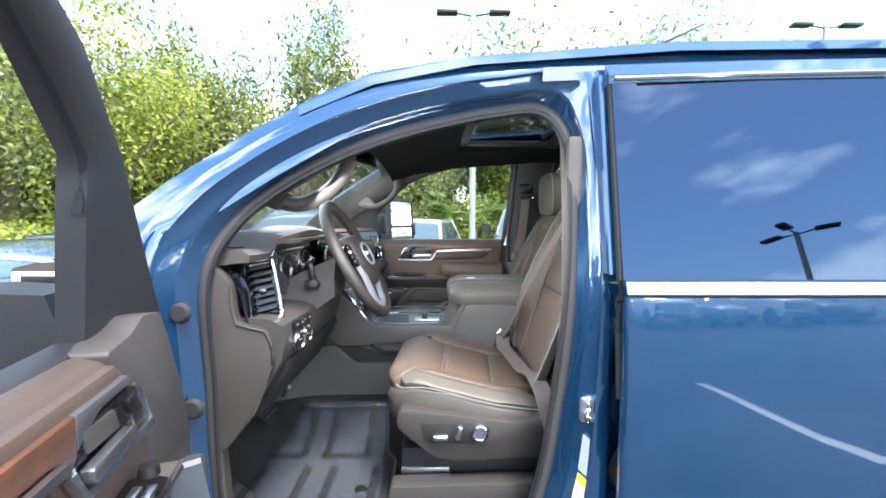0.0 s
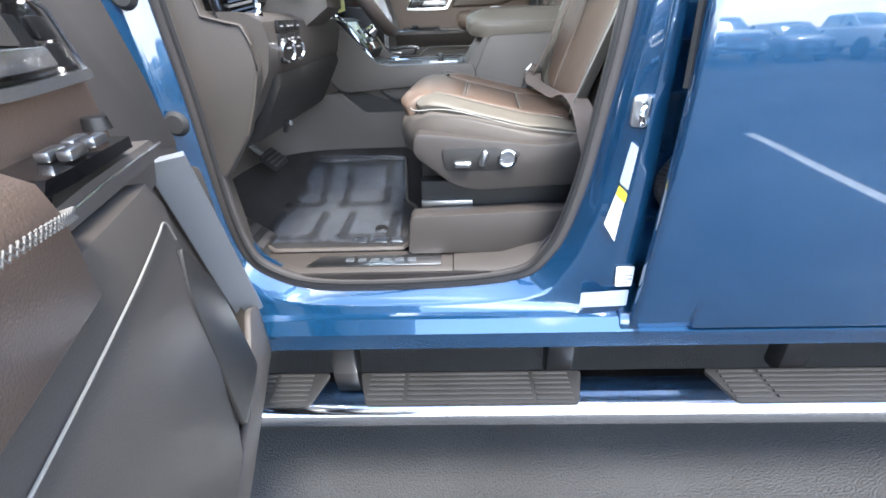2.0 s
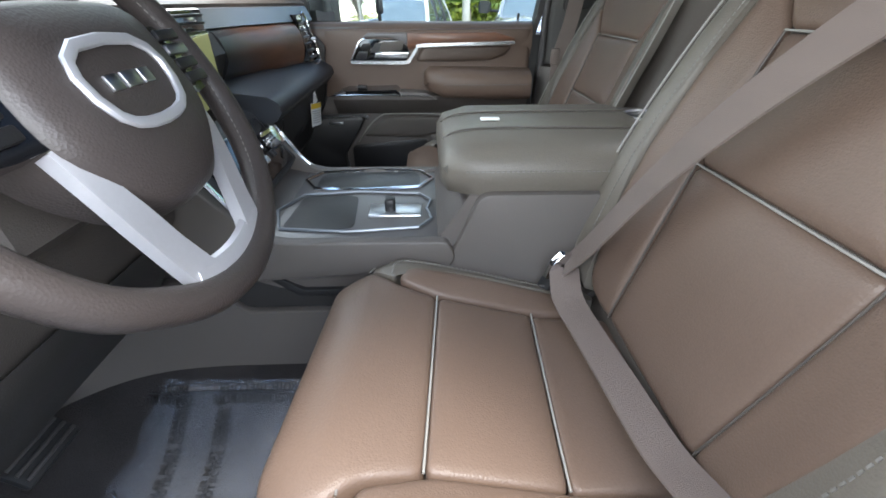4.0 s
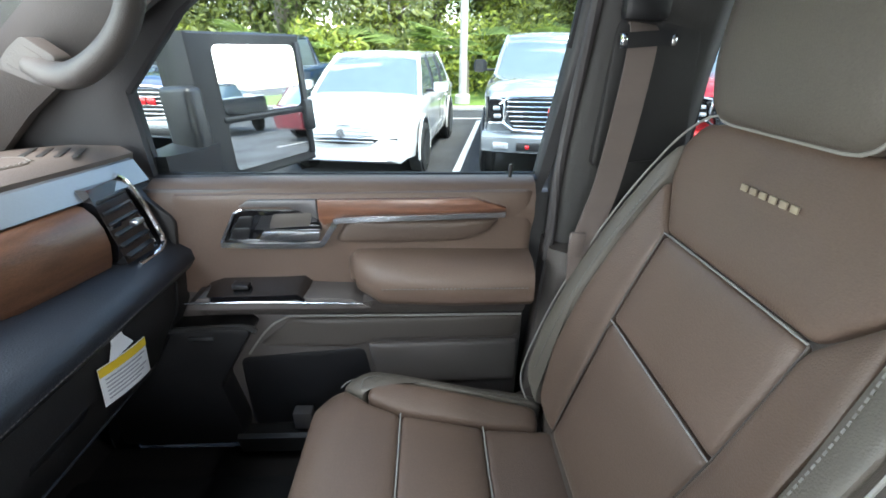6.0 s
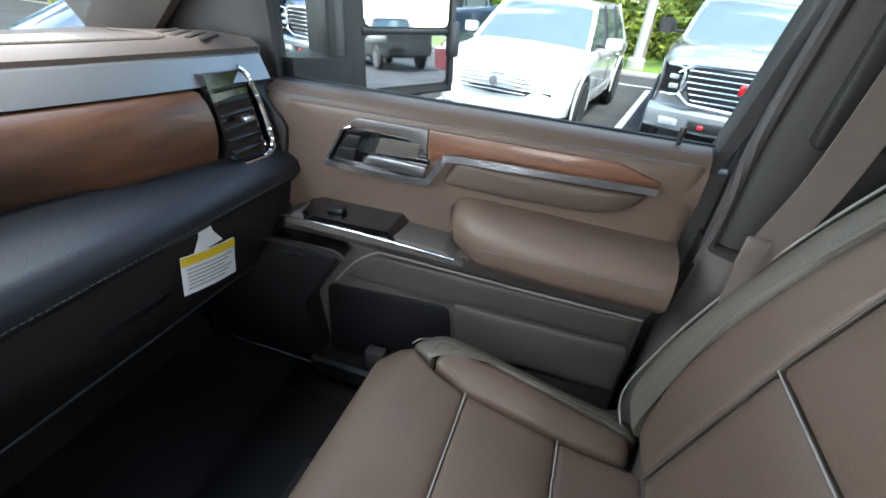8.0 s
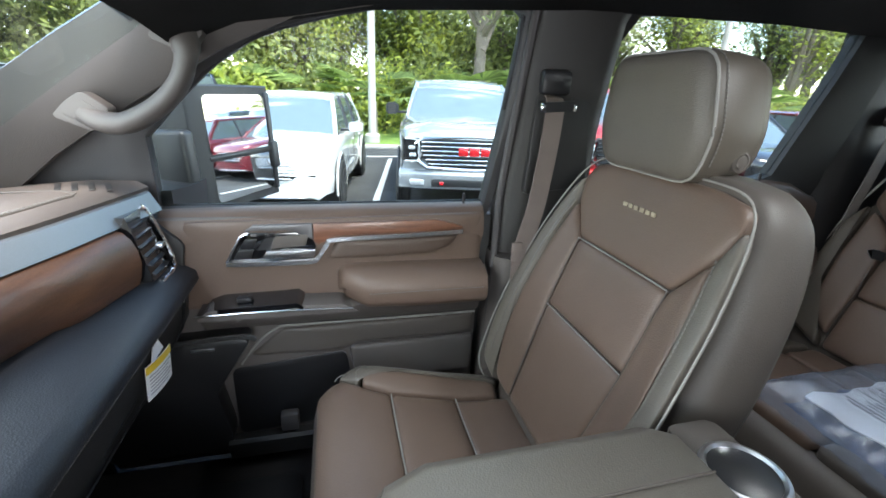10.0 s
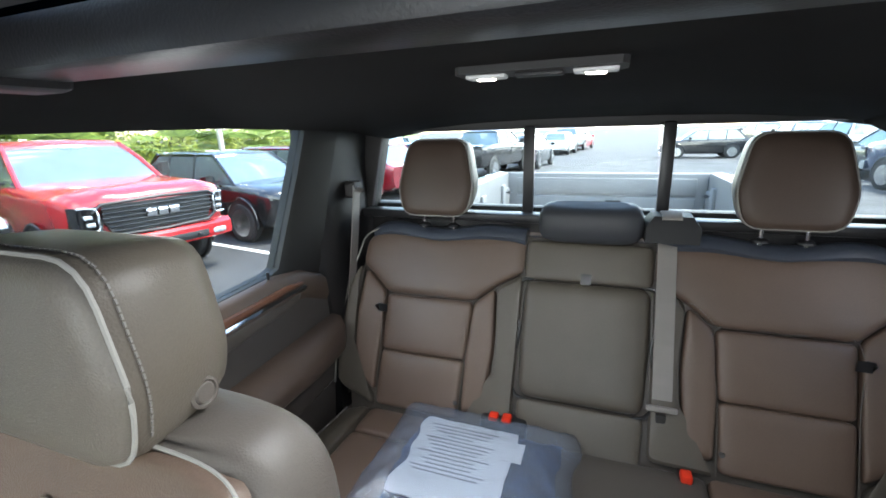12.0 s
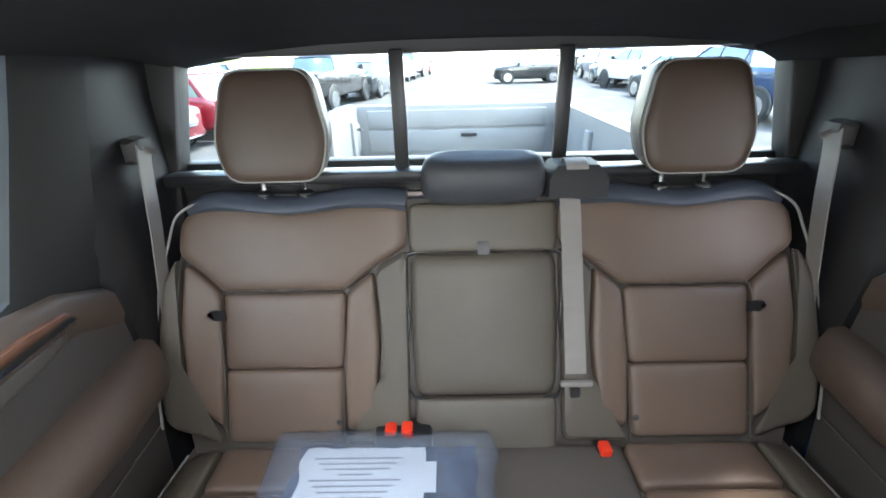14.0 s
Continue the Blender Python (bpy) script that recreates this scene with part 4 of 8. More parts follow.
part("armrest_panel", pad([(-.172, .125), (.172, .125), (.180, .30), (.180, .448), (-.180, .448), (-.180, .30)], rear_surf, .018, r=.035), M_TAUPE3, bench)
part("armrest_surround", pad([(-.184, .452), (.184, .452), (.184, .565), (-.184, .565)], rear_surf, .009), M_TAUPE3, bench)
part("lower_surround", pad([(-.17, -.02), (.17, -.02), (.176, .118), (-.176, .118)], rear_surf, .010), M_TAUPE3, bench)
part("armrest_strap", ribbon(along([(0, .445), (0, .455), (0, .475), (0, .468)], rear_surf, .016), .03, (0, 1, 0)), M_BLACK, bench)
part("armrest_gap", tube(along([(-.178, .122), (.178, .122), (.186, .30), (.186, .450), (-.186, .450), (-.186, .30)], rear_surf, -.002), .005, 6, True, smooth=4), M_BLACK, bench)
part("middle_headrest", loft([[(1.398 + .052 * t * sq(math.cos(a), .6), .148 * w * sq(math.sin(a), .38), z + .006 * math.cos(a)) for a in np.linspace(0, 2 * math.pi, 40, endpoint=False)] for z, w, t in ((1.578, .78, .45), (1.584, .90, .72), (1.600, .985, .95), (1.630, 1.0, 1.0), (1.658, .985, .93), (1.676, .93, .74), (1.685, .84, .48), (1.687, .70, .25))]), M_GREYPAD, bench, sharp=70)


def bench_top(u, v):
    return (v, u, 1.012 + .02 * max(0, 1.1 - v) - .05 * max(0, (.78 - v) / .1) ** 2 - .02 * max(0, abs(u) - .70) / .06), (0, 0, 1)


part("cushion", soften(loft([[(x, -.745, .86), (x, .745, .86), (x, .755, z), (x, -.755, z)] for x, z in ((.70, .955), (.74, .99), (1.0, .995), (1.22, .985))]), .03, 2, 40), M_TAUPE2, bench, sharp=60)
for sg in (-1, 1):
    part("cushion_panel", pad([(sg * .335, 1.165), (sg * .655, 1.165), (sg * .655, 1.045), (sg * .335, 1.045)], bench_top, .010), M_BROWN, bench)
    part("cushion_panel", pad([(sg * .335, 1.039), (sg * .655, 1.039), (sg * .66, .74), (sg * .33, .74)], bench_top, .012), M_BROWN, bench)
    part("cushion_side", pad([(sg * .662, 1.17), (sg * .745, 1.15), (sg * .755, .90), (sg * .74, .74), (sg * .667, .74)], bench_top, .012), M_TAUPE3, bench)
    part("piping", tube(along([(sg * .750, 1.16), (sg * .762, .90), (sg * .748, .74)], bench_top, .002), .003, 6), M_PIPING, bench)
part("cushion_middle", pad([(-.328, 1.165), (.328, 1.165), (.323, .74), (-.323, .74)], bench_top, .010), M_TAUPE2, bench)


# ---- doors ----
def flat_pad(outline, y, h, material, name, parent, sink=.012, r=.012, label=""):
    """A swelling panel on a door, whose face looks to the cab's middle."""
    return part(name, pad(outline, lambda u, v: ((u, y, v), (0, -1, 0)), h, sink, r=r), material, parent, label)


def front_door(d, dz, driver):
    """A front door in the passenger side's place, x along the cab; dz lifts its window frame."""
    # outer skin and carcass
    part("door_skin", loft([[(x, .84, .68), (x, .893, .68), (x, .925, .90), (x, .936, 1.15), (x, .934, 1.30), (x, .925, 1.42), (x, .84, 1.42)] for x in (-.82 if driver else -.945, -.5, 0, .068)]), M_BLUE, d, sharp=30)
    driver or part("door_edge", prism([(-.93, .70), (-.945, 1.40), (-.90, 1.42), (-.86, .70)], "y", .80, .90, .008), M_BLUE, d)
    # trim base
    part("trim_panel", prism(rounded(([(-.86, .79), (-.80, 1.19), (-.745, 1.31), (-.70, 1.40), (-.64, 1.455)] if driver else [(-.86, .79), (-.90, 1.20), (-.885, 1.43), (-.70, 1.455)]) + [(.074, 1.455), (.070, .80)], .02), "y", .792, .86, .012), M_TRIM, d)
    part("upper_roll", loft([[(x, .86, 1.462 + e), (x, .825, 1.470 + e), (x, .800, 1.462 + e), (x, .786, 1.44), (x, .782, 1.40), (x, .800, 1.36), (x, .86, 1.36)] for x, e in ((-.48, -.004) if driver else (-.665, -.004), (-.45, 0), (-.2, 0), (.074, 0))]), M_BROWN, d, sharp=60)
    part("mirror_sail_trim", prism(rounded([(-.80, 1.20), (-.755, 1.315), (-.70, 1.41), (-.650, 1.487), (-.575, 1.497), (-.53, 1.478), (-.455, 1.472), (-.50, 1.39), (-.53, 1.25)], .012), "y", .790, .845, .006) if driver else prism(rounded([(-.93, 1.30), (-.93, 1.45), (-.68, 1.462), (-.615, 1.40), (-.64, 1.25), (-.80, 1.19)], .015), "y", .775, .83, .008), M_TRIMD if not driver else M_TRIM, d)
    flat_pad(([(-.570, 1.235), (-.562, 1.330), (-.530, 1.40), (-.466, 1.455)] if driver else [(-.655, 1.235), (-.62, 1.445)]) + [(.070, 1.452), (.070, 1.24), (-.30, 1.225)], .786, .006, M_BROWN, "upper_panel", d)
    # wood inlay, chrome line, pull strap pad
    part("dark_inlay", prism([(-.492, 1.424), (-.472, 1.437), (-.345, 1.438), (-.345, 1.398), (-.36, 1.408), (-.40, 1.424)], "y", .774, .79, .002), M_GREYSAT2, d)
    part("wood_inlay", prism([(-.344, 1.438), (-.05, 1.440), (.018, 1.420), (.013, 1.412), (-.295, 1.406), (-.335, 1.385), (-.344, 1.395)], "y", .774, .79, .003), M_WOOD, d, "open-pore wood inlay")
    part("bezel", prism(rounded([(-.534, 1.350), (-.500, 1.411), (-.484, 1.419), (-.352, 1.417), (-.339, 1.380), (-.350, 1.349)], .006), "y", .776, .79, .002), M_GLOSSBLACK, d)
    part("handle_recess", prism([(-.469, 1.378), (-.450, 1.406), (-.428, 1.408), (-.438, 1.378)], "y", .7752, .777), M_BLACK, d)
    part("handle_cup", prism(rounded([(-.428, 1.410), (-.354, 1.413), (-.362, 1.386), (-.440, 1.381)], .005), "y", .7735, .777, .002), M_TAUPE2, d)
    part("release_lever", prism(rounded([(-.458, 1.362), (-.447, 1.380), (-.339, 1.380), (-.344, 1.361)], .005), "y", .759, .772, .004, 3), M_BRIGHT, d, "satin metal release lever")
    for o in ([(-.520, 1.358), (-.507, 1.381), (-.475, 1.382), (-.483, 1.359)], [(-.505, 1.384), (-.492, 1.405), (-.466, 1.406), (-.474, 1.385)]):
        part("lock_switch", prism(rounded(o, .004), "y", .7725, .777, .0018), M_BLACK, d)
    part("chrome_line", joined(tube([(-.484, .773, 1.420), (-.501, .772, 1.412), (-.535, .772, 1.352)], .0028, 6, smooth=0), ribbon([(-.535, .771, 1.349), (-.44, .770, 1.347), (-.352, .770, 1.348), (-.336, .770, 1.357), (-.313, .769, 1.390), (-.296, .768, 1.400), (-.14, .767, 1.405), (.014, .768, 1.410)], .0105, (0, 0, 1), .004, 5)), M_BRIGHT, d)
    flat_pad([(-.318, 1.352), (-.292, 1.396), (.008, 1.400), (-.012, 1.372), (-.06, 1.355), (-.20, 1.350)], .776, .012, M_BROWND, "pull_pad", d)
    # armrest with stitched lid
    arm = []
    for x, w, zt, zb in ((-.330, .02, 1.270, 1.225), (-.315, .052, 1.300, 1.200), (-.265, .086, 1.322, 1.190), (-.08, .096, 1.345, 1.185), (.068, .096, 1.350, 1.185)) if driver else ((-.292, .02, 1.318, 1.295), (-.275, .055, 1.334, 1.262), (-.225, .088, 1.336, 1.243), (-.08, .092, 1.334, 1.238), (.068, .088, 1.330, 1.238)):
        arm.append([(x, .80, zb), (x, .790 - w * .8, zb), (x, .790 - w, zb + .02), (x, .790 - w, zt - .045), (x, .790 - w * .92, zt - .020), (x, .790 - w * .6, zt - .004), (x, .790 - w * .2, zt), (x, .80, zt)])
    a = part("armrest", soften(loft(arm), .006, 2, 35), M_BROWN, d, sharp=60)
    if driver:
        seam = [(-.305, .733, 1.262), (-.27, .7015, 1.276), (-.2, .6965, 1.283), (-.08, .6925, 1.288), (.06, .6925, 1.290)]
        for slant in (.004, -.004):
            for p, q in zip(curve(seam, 14)[:-1], curve(seam, 14)[1:]):
                part("stitch", tube([(p[0] - slant, p[1] - .0005, p[2] - .004), (p[0] + slant, p[1] - .0005, p[2] + .004)], .0008, 5, smooth=1), M_THREAD, a)
    else:
        part("stitching", stitches([(x, .6975, 1.287) for x in np.linspace(-.22, .06, 20)], .008), M_THREAD, a)
    # window switches on a sloping ledge
    yl = .048 if driver else .0
    part("ledge_body", loft([[(x, .80, 1.25), (x, y0, 1.246), (x, y0 + .006, 1.232), (x, .768, 1.196), (x, .784, 1.180), (x, .80, 1.172)] for x, y0 in ((-.60, .725 + yl * .6), (-.56, .716 + yl), (-.30, .716 + yl), (-.20, .735 + yl * .5), (.068, .745))]), M_TRIM, d, sharp=50)
    XF.append(XF[-1] @ Matrix.Translation((0, yl, 0)))
    pod = Matrix.Translation((.075, -.030, .022)) if driver else Matrix.Identity(4)
    ledge = part("switch_ledge", prism(rounded([(-.60, 1.236), (-.575, 1.262), (-.39, 1.262), (-.285, 1.258), (-.245, 1.236)], .006), "y", .700 if driver else .715, .80, .005), M_TRIM, d)
    XF.append(XF[-1] @ pod)
    part("switch_panel", soften(loft([[(x, y0, z - .012), (x, y0, z), (x, .79, z + .006), (x, .79, z - .012)] for x, y0, z in ((-.578, .735, 1.256), (-.55, .712, 1.266), (-.42, .712, 1.268), (-.385, .712, 1.270), (-.372, .712, 1.258))]), .003), M_GLOSSBLACK, d)
    for i in range(4 if driver else 1):
        part("window_switch", box((-.50 + (i % 2) * .045, (.722 if driver else .742) + (i // 2) * .017, 1.2745), (.032, .013 if driver else .020, .010), .003), M_SATIN if driver else M_BLACK, d)
    XF.pop()
    XF.pop()
    if driver:
        part("mirror_dial", moved(lathe([(.002, .014), (.012, .013), (.014, 0)], 18), Matrix.Translation((-.472, .755, 1.298))), M_BLACK, d)
    part("ledge_line", tube([(-.600, .747 if driver else .713, 1.252), (-.44, .746 if driver else .712, 1.254), (-.262, .746 if driver else .712, 1.248)], .0018, 6), M_BRIGHT, d)
    # speaker with its bright bar, and the pocket behind it
    if driver:
        sp = part("speaker", prism(rounded([(-.86, .74), (-.80, 1.16), (-.67, 1.205), (-.640, 1.195), (-.80, .83), (-.80, .74)], .02), "y", .764, .80, .010), M_TRIM, d, "fine perforated speaker cover")
        part("bright_edge", ribbon([(-.632, .760, 1.222), (-.668, .758, 1.14), (-.74, .757, .98), (-.815, .756, .82)], .055, (.25, 1, 0), .006, 5), M_SILVER, sp, "satin silver strip")
        pk = part("pocket_wall", prism(rounded([(-.82, .69), (-.815, .83), (-.745, .868), (-.60, .76), (.06, .74), (.06, .69)], .025), "y", .736, .750, .005), M_TRIM, d)
        for x, z in ((-.665, .80), (-.60, .735)):
            part("bottle_rest", soften(loft([[(x - .04, y, z - .05), (x + .035, y, z - .05), (x + .045, y, z), (x - .02, y, z + .03)] for y in (.75, .77, .795)]), .008), M_TRIMD, pk)
    else:
        # black cover: the taupe speaker's shade on this side is put into its colour
        sp = part("speaker", prism(rounded([(-.84, .86), (-.83, 1.165), (-.515, 1.178), (-.500, 1.165), (-.585, 1.03), (-.562, .90), (-.57, .86)], .015), "y", .735, .80, .010), M_BLACK if not driver else M_SPEAKER, d, "fine perforated speaker cover")
        part("bright_bar", ribbon([(-.66, .733, 1.176), (-.58, .732, 1.182), (-.505, .732, 1.183), (-.486, .733, 1.172)], .010, (0, 0, 1), .003, 4), M_BRIGHT, sp)
        part("badge", box((-.60, .732, 1.156), (.05, .003, .008), .001), M_SATIN, sp)
    # lower trim: bright line, pocket, lip
    if driver:
        part("lower_bulge", soften(loft([[(x, .80, zt), (x, y, zt), (x, y - .012, zt - .03), (x, y - .016, .98), (x, y - .004, .80), (x, .80, .78)] for x, y, zt in ((-.565, .775, 1.20), (-.50, .742, 1.226), (-.44, .726, 1.234), (-.30, .722, 1.234), (.066, .722, 1.230))]), .010, 3, 25), M_TRIM2, d, sharp=50)
        part("curved_line", tube([(-.462, .716, 1.165), (-.446, .713, 1.192), (-.428, .711, 1.199), (-.405, .709, 1.196), (-.30, .707, 1.180), (-.115, .706, 1.160), (.066, .706, 1.15)], .0013, 6), M_PIPING, d)
        part("bottle_pocket", prism(rounded([(-.60, .84), (-.535, 1.05), (-.452, 1.165), (-.430, 1.10), (-.452, .84)], .02), "y", .7085, .716, .003), M_TRIMD, d)
    driver or part("curved_line", tube([(-.535, .786, 1.075), (-.49, .784, 1.135), (-.445, .783, 1.170), (-.40, .783, 1.176), (-.15, .783, 1.174), (.066, .784, 1.174)], .0026, 6), M_PIPING, d)
    driver or flat_pad([(-.515, 1.095), (-.435, 1.165), (.066, 1.168), (.066, 1.112), (-.27, 1.108), (-.30, 1.090)], .790, .008, M_TAUPE2, "lower_panel", d)
    driver or part("map_pocket", prism(rounded([(-.56, .86), (-.56, 1.06), (-.28, 1.085), (-.25, .88)], .02), "y", .7895, .80, .002), M_BLACK, d)
    driver or flat_pad([(-.272, 1.098), (.066, 1.104), (.066, .992), (-.255, .985)], .786, .006, M_TRIM, "pocket_face", d)
    driver or part("pocket_lip", soften(loft([[(x, .80, .83), (x, .735, .83), (x, .725, .882), (x, .733, .890), (x, .745, .86), (x, .80, .86)] for x in (-.575, -.3, .066)]), .003), M_TRIMD, d)
    driver or part("pocket_tab", box((-.43, .765, .905), (.045, .03, .05), .006), M_RUBBER, d)
    # window frame and belt strip
    ins = [(x, z + dz) if z > 1.5 else (x, z) for x, z in RIGHT_WIN]
    out = [(x, z + dz) if z > 1.5 else (x, z) for x, z in [(-.99, 1.43), (-.92, 1.585), (-.665, 1.80), (-.455, 1.885), (-.235, 1.93), (-.05, 1.955), (.12, 1.965), (.185, 1.92), (.165, 1.70), (.095, 1.43)]]
    if driver:
        shift = lambda p: (p[0] - .085 * (p[0] > 0), p[1])
        ins, out = [shift(p) for p in ins], [shift(p) for p in out]
        ins[:4], out[:4] = [(-.513, 1.475), (-.485, 1.648), (-.478, 1.722), (-.364, 1.819)], [(-.785, 1.455), (-.619, 1.651), (-.55, 1.734), (-.426, 1.843)]
    window_ring(ins, out, -.012, .03, "window_frame", M_FRAME, d)
    part("window_channel", tube([(x, right_y(z) + .004, z) for x, z in ins[1:-1]], .008, 6, smooth=4), M_BLACKRUB, d)
    part("belt_strip", box((-.30, .862, 1.459), (.80, .012, .018), .003), M_BLACKRUB, d)
    part("lock_pin", moved(lathe([(.001, .028), (.004, .028), (.005, .020), (.003, 0)], 10), Matrix.Translation((.028, .822, 1.466))), M_BLACK, d)
    # tall towing mirror
    arm_s = ((-.68, .86, 1.425, 1.468, .05), (-.68, .925, 1.425, 1.468, .05), (-.675, .940, 1.405, 1.525, .07), (-.665, 1.04, 1.40, 1.535, .08), (-.66, 1.15, 1.41, 1.53, .07)) if driver else ((-.70, .86, 1.42, 1.50, .055), (-.68, .98, 1.42, 1.49, .055), (-.66, 1.10, 1.44, 1.50, .055))
    m = part("mirror_arm", soften(loft([[(x - w, y, z0), (x + .05, y, z0), (x + .05, y, z1), (x - w, y, z1)] for x, y, z0, z1, w in arm_s]), .014, 3), M_MIRRORCAP, d)
    XF.append(XF[-1] @ pose(-.61, 1.20 if driver else 1.10, 1.56, 0, -3, -27))
    part("mirror_head", soften(loft([[(x, y0, -.165 * k), (x, y1, -.165 * k), (x, y1, .165 * k), (x, y0, .165 * k)] for x, y0, y1, k in ((-.15, -.045, .18, .84), (-.11, -.078, .225, .97), (-.02, -.090, .262, 1.03), (.012, -.088, .258, 1.02), (.016, -.080, .250, .99))]), .012, 3), M_MIRRORCAP, m)
    part("mirror_post", box((-.03, -.096, -.05), (.10, .045, .22), .014, 3), M_MIRRORCAP, m)
    part("mirror_glass", prism(rounded([(-.032, -.012), (.226, -.012), (.226, .142), (-.032, .142)], .02), "x", .0165, .0195), M_MIRROR, m)
    part("wide_mirror_glass", prism(rounded([(-.032, -.142), (.226, -.142), (.226, -.030), (-.032, -.030)], .015), "x", .0165, .0195), M_MIRROR, m)
    part("glass_frame", joined(box((.015, .098, -.021), (.012, .27, .014), .004), box((.015, .243, 0), (.016, .020, .30), .005), box((.020, .246, -.040), (.022, .034, .085), .008)), M_MIRRORCAP, m)
    XF.pop()


M_MIRRORCAP = mat("dark_mirror_shell", (0.016, 0.017, 0.020), 0.42, var=0.1, bump=0.2, fine=350)
M_SILVER = mat("silver_grey_paint", (0.30, 0.32, 0.35), 0.33, metal=0.4, var=0.04, bump=0.05)
M_SPEAKER = mat("grey_speaker_grille", (0.085, 0.088, 0.095), 0.4, metal=0.3, var=0.08, bump=0.5, fine=900)
M_DARKFRAME = mat("black_frame", (0.010, 0.010, 0.010), 0.6, var=0.1, bump=0.2, fine=400)
M_FRAME = mat("charcoal_frame", (0.034, 0.033, 0.034), 0.5, var=0.1, bump=0.2, fine=400)
pd = thing("passenger_door", "closed passenger door trimmed in brown leather with wood inlay", "car door", (-.4, .88, .68))
front_door(pd, 0, False)
pane_of([(x, z) for x, z in RIGHT_WIN], .012, "window_pane", M_GLASS, pd)
DOOR_OPEN = Matrix.Translation((-.885, -.90, -.045)) @ pose(0, 0, 0, 0, 0, -75) @ Matrix.Translation((.93, .90, 0)) @ MIRROR @ Matrix.Translation((-.085, .045, -.025))
XF.append(DOOR_OPEN)
dd = thing("driver_door", "wide open driver door trimmed in brown leather with wood inlay", "car door", (-.4, .88, .68))
front_door(dd, 0, True)
XF.pop()


def rear_inner(d, left):
    """Inner side of a rear door, in the right-hand side's place."""
    # darker trim than the front doors', with the rear's dim light in its colour
    part("trim_panel", prism(rounded([(.36, .84), (.36, 1.47), (.98, 1.512), (1.185, 1.47), (1.205, 1.20), (1.16, .84)], .02), "y", .805, .86, .012), M_TRIM2, d)
    part("upper_roll", loft([[(x, .86, 1.505 + e), (x, .822, 1.512 + e), (x, .800, 1.498 + e), (x, .794, 1.45 + e), (x, .815, 1.40 + e), (x, .86, 1.40)] for x, e in ((.36, -.02), (.7, 0), (.98, .012), (1.08, .0), (1.185, -.045))]), M_BROWND, d, sharp=60)
    part("wood_inlay", prism([(.42, 1.470), (.98, 1.492), (1.055, 1.487), (1.062, 1.478), (.70, 1.462), (.42, 1.450)], "y", .788, .81, .003), M_WOOD, d, "open-pore wood inlay")
    part("chrome_line", ribbon([(.47, .783, 1.395), (.498, .782, 1.420), (.53, .781, 1.440), (.70, .780, 1.456), (.85, .780, 1.461), (1.055, .781, 1.470)], .013, (0, -.5, 1), .005, 5), M_CHROME, d)
    flat_pad([(.51, 1.375), (.55, 1.430), (.70, 1.447), (1.050, 1.463), (1.045, 1.44), (.98, 1.425), (.75, 1.405)], .792, .012, M_TAUPE2, "pull_pad", d)
    arm = []
    for x, w, zt, zb in ((.60, .02, 1.275, 1.25), (.63, .06, 1.29, 1.22), (.72, .09, 1.30, 1.205), (1.0, .09, 1.312, 1.205), (1.15, .07, 1.32, 1.205), (1.21, .04, 1.318, 1.205)):
        arm.append([(x, .81, zb), (x, .80 - w * .8, zb), (x, .80 - w, zb + .02), (x, .80 - w, zt - .04), (x, .80 - w * .6, zt - .004), (x, .81, zt)])
    part("armrest", soften(loft(arm), .006, 2, 35), M_BROWND, d, sharp=60)
    part("bright_line", tube([(.45, .797, 1.135), (.8, .796, 1.150), (1.195, .798, 1.165)], .0026, 6), M_PIPING, d)
    part("bright_line", tube([(.45, .797, 1.05), (.8, .796, 1.07), (1.18, .798, 1.09)], .002, 6), M_TAUPE2, d)
    part("lock_pin", moved(lathe([(.001, .028), (.004, .028), (.005, .020), (.003, 0)], 10), Matrix.Translation((.955, .822, 1.515))), M_BLACK, d)


rd = thing("rear_door", "closed right rear door with brown inner trim", "car door", (.7, .88, .68), "rear doors")
rear_inner(rd, False)
part("door_skin", loft([[(x, .86, .68), (x, .893, .68), (x, .925, .90), (x, .936, 1.15), (x, .925, 1.46), (x, .86, 1.46)] for x in (.16, .6, 1.15)]), M_BLUE, rd)
window_ring(REAR_WIN, REAR_OUT, -.012, .04, "window_frame", M_DARKFRAME, rd)
pane_of(REAR_WIN, .012, "window_pane", M_TINTR, rd)

XF.append(MIRROR)
ld = thing("rear_door", "closed left rear door in glossy blue with deep tinted window", "car door", (.7, .90, .68), "rear doors")
rear_inner(ld, True)
skin = [(.893, .676), (.912, .80), (.926, .95), (.935, 1.10), (.9385, 1.22), (.937, 1.33), (.930, 1.415)]
part("door_skin", loft([[(x, y - e, z) for y, z in skin] + [(x, y - e - .012, z) for y, z in skin[::-1]] for x, e in ((.082, .010), (.086, .003), (.096, 0), (.5, 0), (1.15, 0))]), M_BLUE, ld, sharp=60)
part("door_box", box((.70, .86, 1.05), (.98, .10, .74), .01), M_BLUE, ld)
part("lower_strip", loft([[(x, .885, .662), (x, .905, .664), (x, .906, .674), (x, .885, .676)] for x in (.10, .16, 1.15)]), M_BLUE, ld)
tum = lambda z: .928 - (z - 1.42) * .21
part("belt_trim", loft([[(x, tum(1.42) + .004, 1.418), (x, tum(1.42) + .012, 1.424), (x, tum(1.45) + .010, 1.448), (x, tum(1.45), 1.452)] for x in (.082, .6, 1.15)]), M_CHROME, ld, "bright chrome belt moulding")
win = part("window", loft([[(x, tum(z) - .004, z) for z in (1.45, 1.60, 1.75, 1.872 + dz)] + [(x, tum(z) - .010, z) for z in (1.872 + dz, 1.75, 1.60, 1.45)] for x, dz in ((.125, -.002), (.5, .016), (1.05, .022))]), M_TINTL, ld)
